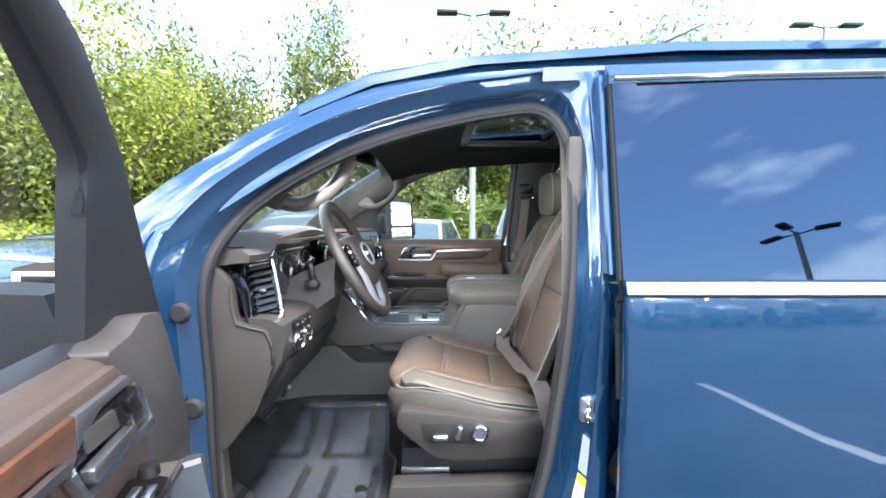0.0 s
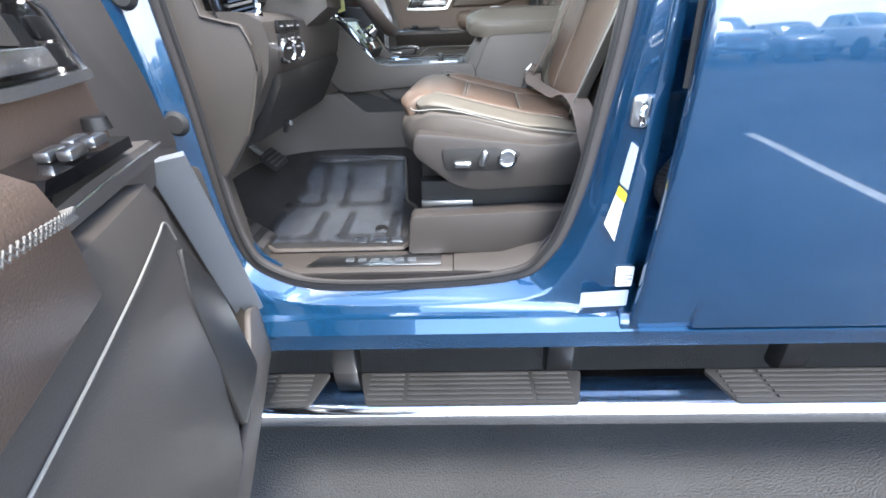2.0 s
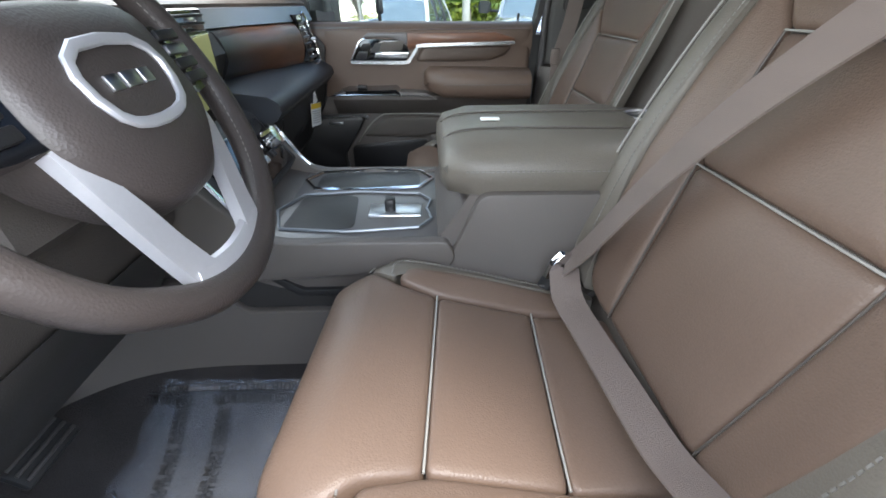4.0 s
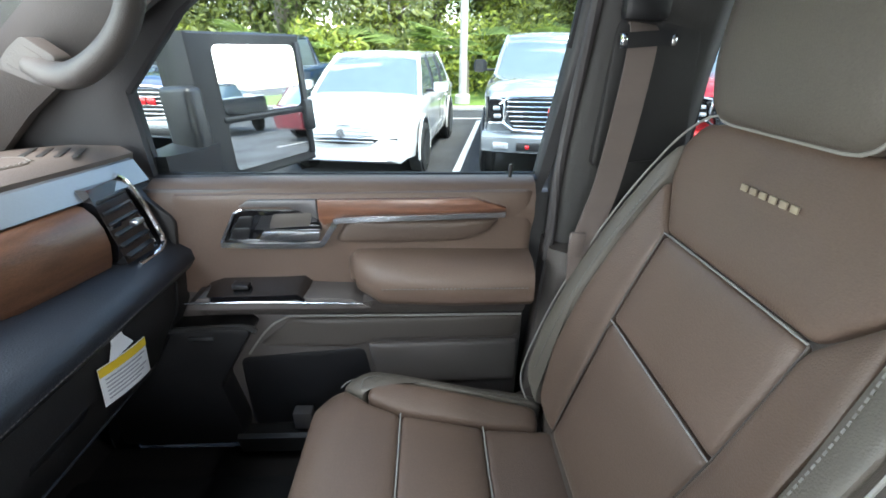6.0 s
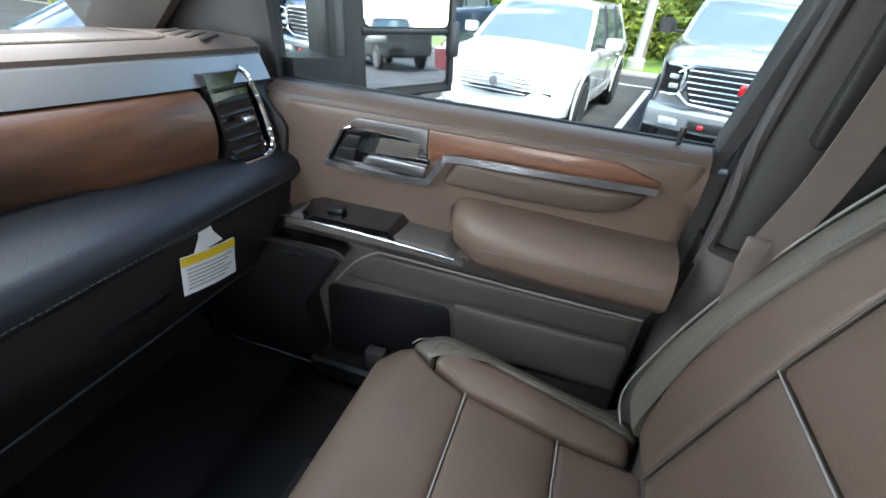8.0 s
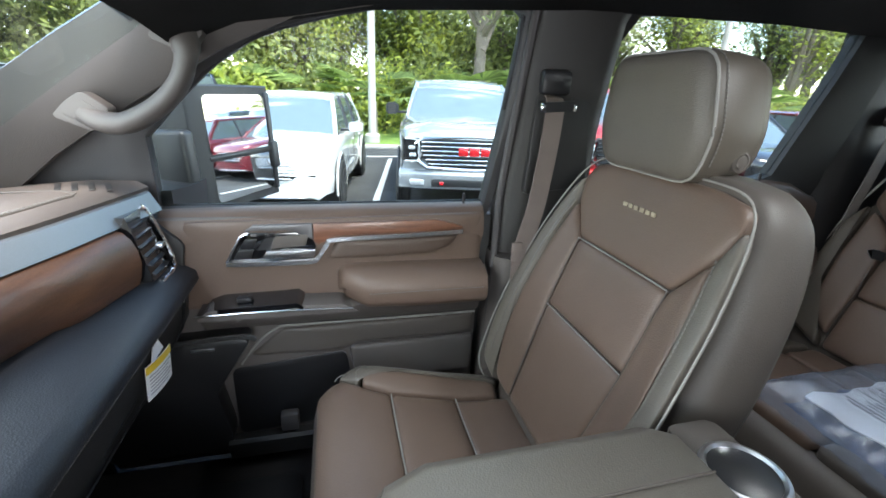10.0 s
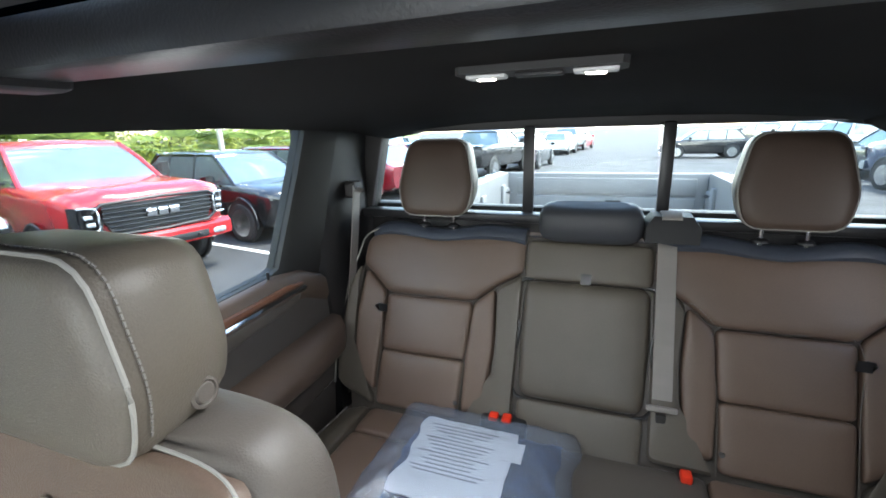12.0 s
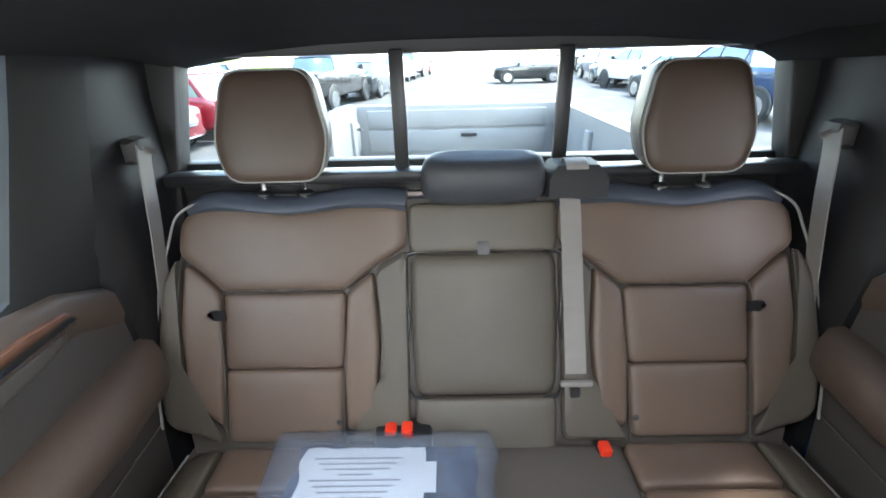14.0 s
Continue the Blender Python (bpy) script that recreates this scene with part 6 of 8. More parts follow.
tag_piece("tag_sheet", 0, 1, 0, 1, 0, M_WHITE)
tag_piece("yellow_band", 0, 1, .02, .24, .0012, M_YELLOW)
part("tag_hook", loft([[(-.6195, .5595 - w, z), (-.6195, .5595 + w, z), (-.6205, .5595 + w, z), (-.6205, .5595 - w, z)] for w, z in ((.030, 1.258), (.022, 1.270), (.0135, 1.283), (.012, 1.305), (.016, 1.322))]), M_WHITE, tag)
for i in range(6):
    tag_piece("print_bar", .08, .92 - (i % 3) * .09, .33 + i * .10, .365 + i * .10, .0012, M_INKGREY, 4)

# steering wheel and column
wheel = thing("steering_wheel", "dark brown leather steering wheel with satin spokes", "steering wheel", (-.56, -.437, 1.45))
WM = pose(-.555, -.437, 1.452, 0, 62, 0)
ring = [(.188 * math.cos(a) * (.97 if math.cos(a) > .7 else 1), .188 * math.sin(a), 0) for a in np.linspace(0, 2 * math.pi, 28, endpoint=False)]
part("rim", moved(tube(ring, .0165, 12, True, 3), WM), M_WHEEL, wheel)
part("rim_stitching", moved(stitches([(p[0] * .925, p[1] * .925, .006) for p in curve(ring, 4, True)], .008), WM), M_THREAD, wheel)
hub = rounded([(-.072, -.098, .03), (-.078, 0, .05), (-.072, .098, .03), (.028, .105, .03), (.072, .066, .03), (.096, .030, .02), (.096, -.030, .02), (.072, -.066, .03), (.028, -.105, .03)], .03)
part("hub_pad", moved(soften(loft([[(x * k, y * k, z) for x, y in hub] for k, z in ((1.03, -.03), (1.03, .006), (.98, .022), (.86, .032), (.55, .036), (.2, .037))]), .003), WM), M_WHEEL, wheel, sharp=70)
emblem = [(-.034, -.034), (-.034, .034), (-.012, .056), (.020, .046), (.031, .020), (.031, -.020), (.020, -.046), (-.012, -.056)]
part("badge", moved(tube([(x, y, .0385) for x, y in emblem], .0052, 8, True, 2, flat=.6), WM), M_SPOKE, wheel)
part("badge_bar", moved(joined(*[box((-.004, y, .0375), (.013, w, .003), .001) for y, w in ((-.022, .016), (0, .020), (.021, .015))]), WM), M_SATIN, wheel)
for sg in (-1, 1):
    part("side_spoke", moved(soften(loft([[(x - h, sg * y, z), (x + h, sg * y, z), (x + h, sg * y, z - .02), (x - h, sg * y, z - .02)] for x, y, z, h in ((-.014, .088, .022, .034), (-.016, .125, .016, .036), (-.014, .155, .011, .030), (-.010, .183, .006, .018))]), .005), WM), M_GLOSSBLACK, wheel)
    for i in range(4):
        part("wheel_switch", moved(box((-.040 + i * .015, sg * .130, .0205), (.011, .040, .006), .002), WM), M_BLACK if i != 1 else M_SATIN, wheel)
    arm_ = [(.020, .098, .021, .006), (.050, .090, .021, .010), (.085, .079, .017, .013), (.120, .068, .012, .014), (.150, .058, .009, .016), (.178, .046, .006, .020)]
    part("bright_spoke", moved(soften(loft([[(x - w * .3, sg * (y - w), z), (x + w * .3, sg * (y + w), z - .002), (x + w * .3, sg * (y + w), z - .014), (x - w * .3, sg * (y - w), z - .014)] for x, y, z, w in arm_]), .004), WM), M_SPOKE, wheel, "satin silver spoke")
part("lower_inset", moved(tube([(.150 * math.cos(a) + .012, .168 * math.sin(a), .002) for a in np.linspace(-.42, .42, 12)], .012, 8, smooth=2, flat=.6), WM), M_SPOKE, wheel)
col = thing("steering_column", "brown plastic steering column shroud with stalk", "steering column", (-.66, -.437, 1.3))
part("shroud", soften(loft([[(x, -.437 - w, z - h), (x, -.437 + w, z - h), (x, -.437 + w * 1.1, z), (x, -.437 + w * .7, z + h), (x, -.437 - w * .7, z + h), (x, -.437 - w * 1.1, z)] for x, z, w, h in ((-.80, 1.30, .09, .075), (-.70, 1.355, .085, .07), (-.61, 1.405, .075, .058))]), .015), M_TRIM, col)
part("stalk", tube([(-.665, -.52, 1.385), (-.672, -.525, 1.42), (-.680, -.517, 1.448)], [.010, .008, .010], 8), M_BLACK, col)
part("stalk_knob", moved(lathe([(.001, .014), (.010, .013), (.013, .008), (.012, -.012), (.001, -.013)], 16), pose(-.682, -.516, 1.455, 0, 30, 0)), M_GLOSSBLACK, col)
part("stalk_boot", box((-.672, -.525, 1.385), (.04, .045, .03), .008), M_TRIMD, col)
part("left_stalk", tube([(-.66, -.50, 1.38), (-.64, -.60, 1.40), (-.635, -.64, 1.405)], [.008, .007, .010], 8), M_BLACK, col)

# centre console
con = thing("centre_console", "brown console with cup holders, tray and padded armrest lid", "console", (-0.2, 0, 0.78))
part("console_body", soften(loft([[(x, -w0, .80), (x, -w0, z - .16), (x, -w1, z - .055), (x, -w1, z), (x, w1, z), (x, w1, z - .055), (x, w0, z - .16), (x, w0, .80)] for x, w0, w1, z in ((-.78, .150, .165, 1.20), (-.66, .150, .17, 1.205), (-.60, .150, .175, 1.185), (-.52, .150, .178, 1.168), (-.25, .150, .178, 1.166))]), .008), M_TRIM, con, sharp=60)
part("rear_box", soften(loft([[(x, -.165, .80), (x, -.175, 1.15), (x, -.17, z), (x, .17, z), (x, .175, 1.15), (x, .165, .80)] for x, z in ((-.27, 1.17), (-.215, 1.255), (.17, 1.262), (.20, 1.25))]), .010), M_TRIM, con, sharp=60)
part("top_plate", prism(rounded([(-.585, -.165), (-.585, .17), (-.262, .178), (-.262, -.170)], .03), "z", 1.160, 1.176, .005), M_GREYSAT2, con, "grey satin console top")
cup = part("cup_holder", prism(rounded([(-.525, .060), (-.525, .160), (-.300, .165), (-.300, .065)], .035), "z", 1.172, 1.1775, .001), M_BLACK, con)
part("bright_rim", tube([(-.525, .060, 1.179), (-.525, .160, 1.179), (-.300, .165, 1.179), (-.300, .065, 1.179)], .004, 6, True, 2), M_CHROME, cup)
part("tray", prism(rounded([(-.545, -.13), (-.535, .025), (-.425, .025), (-.415, -.13)], .025), "z", 1.172, 1.1775, .001), M_TRIMD, con)
part("tray_rim", tube([(-.545, -.13, 1.179), (-.535, .025, 1.179), (-.30, .025, 1.179), (-.285, -.05, 1.179), (-.30, -.13, 1.179)], .003, 6, True, 2), M_GREYSAT, con)
part("mode_switch", box((-.355, -.055, 1.19), (.020, .026, .030), .006), M_BLACK, con)
part("switch_plate", box((-.345, -.055, 1.178), (.10, .055, .006), .003), M_SATIN, con)
lid = part("armrest_lid", soften(loft([[(x, -w, z0), (x, -w - .008, z0 + .03), (x, -w, z1 - .02), (x, -w + .03, z1), (x, w - .03, z1), (x, w, z1 - .02), (x, w + .008, z0 + .03), (x, w, z0)] for x, w, z0, z1 in ((-.262, .135, 1.270, 1.305), (-.250, .155, 1.258, 1.322), (-.20, .168, 1.252, 1.334), (.10, .170, 1.255, 1.336), (.125, .165, 1.258, 1.330))]), .008, 2, 30), M_TAUPE, con, sharp=60)
part("stitching", stitches([(x, -.1755, 1.296) for x in np.linspace(-.22, .11, 20)], .008), M_THREAD, lid)
part("lid_seam", tube([(-.255, -.06, 1.318), (-.19, -.062, 1.336), (.12, -.07, 1.337)], .0018, 6), M_TAUPE2, lid)
part("lid_seam", tube([(-.255, .06, 1.318), (-.19, .062, 1.336), (.12, .07, 1.337)], .0018, 6), M_TAUPE2, lid)
part("lid_tag", box((-.165, .0, 1.338), (.035, .014, .004), .001), M_WHITE, lid)
for y in (-.07, .07):
    part("cup_well", moved(lathe([(.001, .0015), (.039, .0015), (.041, 0)], 24), Matrix.Translation((.165, y, 1.325))), M_BLACK, con)
part("rear_cup_tray", prism(rounded([(.125, -.16), (.125, .16), (.205, .16), (.205, -.16)], .02), "z", 1.25, 1.325, .006), M_TAUPE2, con)
part("rear_cup", moved(lathe([(.040, .001), (.043, .005), (.047, .004), (.049, 0), (.040, .0)], 28), Matrix.Translation((.165, -.07, 1.325))), M_SATIN, con)
part("rear_cup", moved(lathe([(.040, .001), (.043, .005), (.047, .004), (.049, 0), (.040, .0)], 28), Matrix.Translation((.165, .07, 1.325))), M_SATIN, con)
for sg in (-1, 1):
    flank = [(-.80, 1.15), (-.80, 1.325), (-.675, 1.315), (-.625, 1.262), (-.555, 1.190), (-.52, 1.182), (-.25, 1.182), (-.236, 1.150), (-.25, 1.128), (-.655, 1.104), (-.690, 1.112), (-.722, 1.150)]
    part("console_flank", prism(rounded(flank, .012), "y", sg * .168, sg * .192, .008, 3), M_TRIM, con)
    part("side_wall", prism(rounded([(-.93, .80), (-.93, 1.09), (-.685, 1.105), (-.612, 1.038), (-.34, 1.038), (-.24, 1.06), (-.20, .80)], .012), "y", sg * .165, sg * .184, .006), M_TRIM, con)
    part("pocket_back", prism([(-.715, 1.085), (-.69, 1.125), (-.25, 1.135), (-.25, 1.02), (-.63, 1.02)], "y", sg * .150, sg * .1675), M_TRIMD, con)
    part("pocket_lip", prism(rounded([(-.55, 1.112), (-.505, 1.082), (-.30, 1.082), (-.30, 1.070), (-.515, 1.070), (-.56, 1.105)], .004), "y", sg * .150, sg * .180, .002), M_BLACK, con)
    part("pocket_floor", prism(rounded([(-.47, 1.075), (-.44, 1.044), (-.33, 1.044), (-.30, 1.075)], .010), "y", sg * .150, sg * .178, .005), M_TRIMD, con)
part("console_shoulder", prism(rounded([(-.25, .80), (-.262, 1.12), (-.232, 1.18), (-.198, 1.262), (.12, 1.262), (.12, .80)], .02), "y", -.186, -.16, .010), M_TRIM, con)

# grab handles on the screen pillars
for sg, dz in ((1, 0), (-1, -.045)):
    gh = thing("grab_handle", "moulded taupe grab handle on the screen pillar", "grab handle", (-.65, sg * .72, 1.66 + dz), "grab handles")
    lift = lambda pts: [(x, sg * y, z + dz) for x, y, z in pts]
    part("handle", tube(lift([(-.712, .704, 1.672), (-.680, .692, 1.660), (-.645, .684, 1.660), (-.606, .680, 1.678), (-.570, .679, 1.706), (-.544, .680, 1.740), (-.532, .684, 1.782), (-.536, .696, 1.830)]), [.022, .024, .024, .023, .022, .022, .023, .025], 14, flat=.8), M_TRIM2, gh)
    cap = [(-.760, 1.668), (-.735, 1.694), (-.708, 1.712), (-.668, 1.682), (-.700, 1.642)]
    for dx, dy, du in ((0, 0, 0), (.168, -.002, .135)):
        q = [(x + dx, z + du + dz) for x, z in cap]
        cx, cz = sum(p[0] for p in q) / 5, sum(p[1] for p in q) / 5
        y0, y1 = sg * (.690 + dy), sg * (.725 + dy)
        part("end_cap", prism(rounded(q, .010), "y", y0, y1, .006), M_TRIM2, gh)
        part("cap_cover", prism(rounded([(cx + (x - cx) * .62, cz + (z - cz) * .62) for x, z in q], .006), "y", y0 - sg * .0012, y0 + sg * .001, .0004), M_TRIM2, gh)

# mirror, visors, roof console, dome lamp
mr = thing("rear_view_mirror", "black frameless interior mirror on the windscreen", "mirror", (-.68, .03, 1.84))
part("mirror_body", moved(soften(loft([[(x, -w, -h), (x, w, -h), (x, w, h), (x, -w, h)] for x, w, h in ((-.03, .10, .02), (-.012, .125, .034), (0, .128, .036))]), .010), pose(-.61, .03, 1.845, 0, -8, -14)), M_BLACK, mr)
part("mirror_glass", moved(box((.002, 0, 0), (.002, .24, .062), .0), pose(-.61, .03, 1.845, 0, -8, -14)), M_MIRROR, mr)
part("mirror_stem", tube([(-.63, .03, 1.86), (-.68, .02, 1.89), (-.72, .02, 1.905)], .012, 8), M_BLACK, mr)
part("sensor_cover", box((-.70, .02, 1.895), (.11, .10, .05), .015, rot=(0, -28, 0)), M_BLACK, mr)
for sg in (-1, 1):
    vis = thing("sun_visor", "dark cloth sun visor folded against the roof", "sun visor", (-.50, sg * .36, 1.9), "sun visors")
    part("visor_panel", moved(box((0, 0, 0), (.15, .44, .018), .008, 3), pose(-.50, sg * .37, 1.912, 0, -17, 0)), M_HEADLINER, vis)
    part("mirror_flap", moved(box((0, 0, -.010), (.07, .16, .006), .003), pose(-.50, sg * .37, 1.912, 0, -17, 0)), M_TRIMD, vis)
rc = thing("roof_console", "dark overhead console with reading lamps", "roof console", (-.38, 0, 1.93))
part("console_shell", soften(loft([[(x, -w, z), (x, w, z), (x, w * .9, z - h), (x, -w * .9, z - h)] for x, w, z, h in ((-.50, .09, 1.915, .02), (-.44, .11, 1.94, .03), (-.28, .11, 1.965, .03), (-.23, .09, 1.97, .018))]), .008), M_TRIMD, rc)
for sg in (-1, 1):
    part("lamp_lens", box((-.39, sg * .06, 1.914), (.045, .05, .006), .003, rot=(0, -8, 0)), M_LENS, rc)
dl = thing("dome_lamp", "lit twin-lens roof lamp above the rear seats", "lamp", (.505, .03, 1.95))
part("lamp_body", soften(loft([[(x, -.050 - w, 1.957), (x, .110 + w, 1.957), (x, .110 + w, 1.985), (x, -.050 - w, 1.985)] for x, w in ((.480, -.006), (.488, .0), (.522, .0), (.530, -.006))]), .006), M_TRIMD, dl)
for y in (-.022, .082):
    part("lamp_lens", box((.505, y, 1.956), (.020, .040, .005), .002), M_LENS, dl)
    part("bulb", box((.505, y, 1.9535), (.007, .018, .003), .001), M_LAMP, dl)
part("switch_bar", box((.505, .03, 1.9555), (.016, .045, .004), .001), M_BLACK, dl)

# sunroof frame and shade edge
part("sunroof_frame", joined(*[box(c, s, .008) for c, s in (((SUN[0] + .02, 0, 1.955), (.05, .86, .03)), ((SUN[1] - .01, 0, 1.967), (.06, .86, .035)), ((.04, SUN[2] + .01, 1.957), (.52, .05, .03)), ((.04, SUN[3] - .01, 1.957), (.52, .05, .03)))]), M_BLACK, truck)
part("sunroof_rail", box((SUN[1] - .06, 0, 1.99), (.02, .78, .02), .005), M_SATIN, truck)

# ---- footwell ----
def well_z(x, y):
    """Height of the carpet in the driver's footwell: it climbs to the tunnel and to the toe board."""
    return float(np.interp(y, [-.37, -.31, -.25, -.205, -.185], [.778, .797, .842, .884, .93])) + .75 * max(0, -.90 - x)


def sheet(y0, y1, left, right, lift, nx=40, ny=40):
    """A cloth on the footwell's floor between two edges x(y); lift(x, y, u, w) raises it."""
    bm = bmesh.new()
    g = []
    for j in range(ny + 1):
        y = y0 + (y1 - y0) * j / ny
        row = []
        for i in range(nx + 1):
            x = left(y) + (right(y) - left(y)) * i / nx
            row.append(bm.verts.new((x, y, well_z(x, y) + lift(x, y, i / nx, j / ny))))
        g.append(row)
    for a, b in zip(g, g[1:]):
        for i in range(nx):
            bm.faces.new((a[i], a[i + 1], b[i + 1], b[i]))
    return bm


PLAN = [(-.18, -.186), (-.35, -.186), (-.55, -.186), (-.70, -.189), (-.80, -.205), (-.88, -.245), (-.94, -.31), (-.965, -.42), (-.975, -.60), (-.98, -.78)]
liner = thing("footwell_liner", "moulded brown footwell wall and carpet beside the console", "carpet", (-.6, -.2, .78))
ring_p = curve([(x, y, 0) for x, y in PLAN], 5)
rows = []
for k, p in enumerate(ring_p):
    d = (ring_p[min(k + 1, len(ring_p) - 1)] - ring_p[max(k - 1, 0)]).normalized()
    nrm = Vector((-d.y, d.x, 0)) if Vector((-d.y, d.x, 0)).dot(Vector((-.6, -.5, 0)) - p) > 0 else Vector((d.y, -d.x, 0))
    rows.append((p, nrm))
wall_top = lambda x: float(np.interp(x, [-.695, -.62], [1.10, 1.036]))
part("wall", loft([[p + nn * d + Vector((0, 0, z)) for d, z in ((-.03, wall_top(p.x)), (-.002, wall_top(p.x)), (0, wall_top(p.x) - .03), (.004, .98), (.008, .915), (-.03, .915))] for p, nn in rows]), M_TRIM, liner, sharp=60)
part("carpet_ramp", loft([[p + nn * d + Vector((0, 0, z)) for d, z in ((-.03, .93), (.006, .925), (.020, .884), (.060, .840), (.118, .795), (.19, .7765), (.19, .77), (-.03, .77))] for p, nn in rows]), M_CARPET, liner, sharp=60)
mat_thing = thing("floor_mat", "brown carpet floor mat under clear protective film", "floor mat", (-.7, -.4, .776))
mat_l = lambda y: float(np.interp(y, [-.695, -.66, -.55, -.49, -.44, -.30, -.215], [-.79, -.83, -.97, -1.015, -.99, -.925, -.865]))
mat_r = lambda y: float(np.interp(y, [-.695, -.665, -.42, -.37, -.215], [-.455, -.437, -.437, -.472, -.486]))
edge_drop = lambda u, w: .012 - .010 * max(0, 1 - min(u, 1 - u, w, 1 - w) / .02)
part("carpet", sheet(-.695, -.215, mat_l, mat_r, lambda x, y, u, w: edge_drop(u, w)), M_MAT, mat_thing)
rim = [(mat_l(y), y) for y in np.linspace(-.695, -.215, 25)] + [(x, -.215) for x in np.linspace(-.85, -.50, 8)] + [(mat_r(y), y) for y in np.linspace(-.215, -.695, 25)] + [(x, -.695) for x in np.linspace(-.47, -.77, 8)]
part("binding", tube([(x, y, well_z(x, y) + .010) for x, y in rim], .0065, 6, True, 0), M_TRIM, mat_thing)
for i, w in enumerate((.036, .048, .036)):
    part("maker_plate", box((-.572 + i * .050, -.652, .7925), (w, .030, .004), .002), M_SATIN, mat_thing)
part("anchor_stud", moved(lathe([(.001, .008), (.016, .007), (.019, .002), (.020, 0)], 20), Matrix.Translation((-.525, -.585, .792))), M_BLACK, mat_thing)
film = thing("protective_film", "wrinkled clear plastic film with printed warning text on the mat", "plastic film", (-.7, -.4, .79))
film_l = lambda y: float(np.interp(y, [-.668, -.60, -.50, -.44, -.212], [-.80, -.95, -.96, -.915, -.852])) + .006 * noise.noise((y * 14, 2, 1))
film_r = lambda y: float(np.interp(y, [-.668, -.212], [-.464, -.484])) + .008 * noise.noise((y * 12, 5, 1))


def crumple(x, y, u, w):
    e = min(u, 1 - u, w, 1 - w)
    return .0165 + .005 * abs(noise.noise((x * 13, y * 7, 1))) + .003 * noise.noise((x * 34, y * 28, 2)) + (.022 * abs(noise.noise((x * 45, y * 8, 3))) * (1 - e / .05) if e < .05 else 0) + (.006 * abs(noise.noise((x * 50, y * 44, 6))) if (u - .86) ** 2 + (w - .22) ** 2 < .03 else 0)


part("sheet", sheet(-.668, -.212, film_l, film_r, crumple, 72, 72), M_FILM, film)


def words(text, size, m, material, parent, name="print"):
    """Letters of the built-in font, laid flat by m."""
    c = bpy.data.curves.new(name, "FONT")
    c.body, c.size, c.align_x, c.align_y, c.space_line = text, size, "CENTER", "CENTER", 0.85
    c.offset = size * .02
    tmp = bpy.data.objects.new(name, c)
    me = bpy.data.meshes.new_from_object(tmp)
    bpy.data.objects.remove(tmp)
    bpy.data.curves.remove(c)
    me.transform(m)
    me.materials.append(material)
    ob = new(name, me)
    adopt(ob, parent)
    return ob


LINES = "DEALER MUST REMOVE\nPROTECTIVE COVER"


def printed(cx, cy, turn, size=.0165):
    """One printed warning, lying on the film."""
    ob = words(LINES, size, pose(cx, cy, 0, 0, 0, turn), M_INK, film, "printed_warning")
    for v in ob.data.vertices:
        v.co.z = well_z(v.co.x, v.co.y) + .0265


for cx, cy in ((-.815, -.325), (-.605, -.325), (-.775, -.560), (-.560, -.560)):
    printed(cx, cy - .088, 0)
    printed(cx - .062, cy, 90)
    printed(cx + .070, cy + .004, 90)
    if cy > -.4:
        printed(cx, cy + .094, 180)
ft = thing("foot_rest", "ribbed black rubber foot rest beside the mat", "foot rest", (-.90, -.66, .80))
part("pad_body", moved(box((0, 0, 0), (.24, .11, .02), .008), pose(-.90, -.655, .845, 0, 38, 0)), M_TRIMD, ft)
for i in range(5):
    part("rib", moved(box((-.085 + i * .042, 0, .012), (.022, .085, .006), .003), pose(-.90, -.655, .845, 0, 38, 0)), M_RUBBER, ft)
for y, w, x, z, nm in ((-.385, .105, -.875, .945, "brake_pedal"),):
    pdl = thing(nm, "ribbed black rubber pedal on a steel arm", "pedal", (x, y, z), "pedals")
    part("pad", moved(box((0, 0, 0), (.065 if w > .08 else .12, w, .014), .006), pose(x, y, z, 0, 40, 0)), M_BLACKRUB, pdl)
    for i in range(4):
        part("rib", moved(box((-.022 + i * .0145, 0, .009), (.006, w * .9, .005), .002), pose(x, y, z, 0, 40, 0)), M_RUBBER, pdl)
    part("arm", tube([(x - .01, y, z), (x - .08, y, z + .08), (x - .10, y, z + .28)], .009, 8), M_SATIN, pdl)
sp = thing("sill_plate", "brushed metal sill plate with a dark badge", "sill plate", (-.5, -.75, .785))
part("sill_cover", loft([[(x, -.797, .755), (x, -.794, .772), (x, -.780, .783), (x, -.705, .785), (x, -.695, .775), (x, -.69, .74)] for x in (-.80, -.5, -.324)]), M_SILL, sp)
part("sill_cover_rear", loft([[(x, -.797 + e, .752 + u), (x, -.794 + e, .772 + u), (x, -.77 + e, .785 + u), (x, -.70, .79 + u * 1.2), (x, -.695, .74)] for x, e, u in ((-.321, 0, 0), (-.20, .0, .004), (-.10, .012, .03), (-.05, .03, .075))]), M_SILL, sp)
part("plate", prism([(-.685, -.778), (-.655, -.728), (-.352, -.728), (-.352, -.778)], "z", .7845, .7885, .0015), M_SATIN, sp)
for i in range(6):
    part("badge_bar", box((-.58 + i * .031, -.754, .7888), (.021, .016, .0015)), M_GREYSAT, sp)
kick = thing("kick_panel", "brown plastic kick panel at the footwell's side", "kick panel", (-.88, -.76, .78))
part("panel", soften(loft([[(-1.05, -.80, z), (-1.05, -.755 - e, z), (-.80 - e, -.765, z), (-.80 - e, -.80, z)] for z, e in ((.775, 0), (.95, .01), (1.06, .02))]), .01), M_SILL, kick)
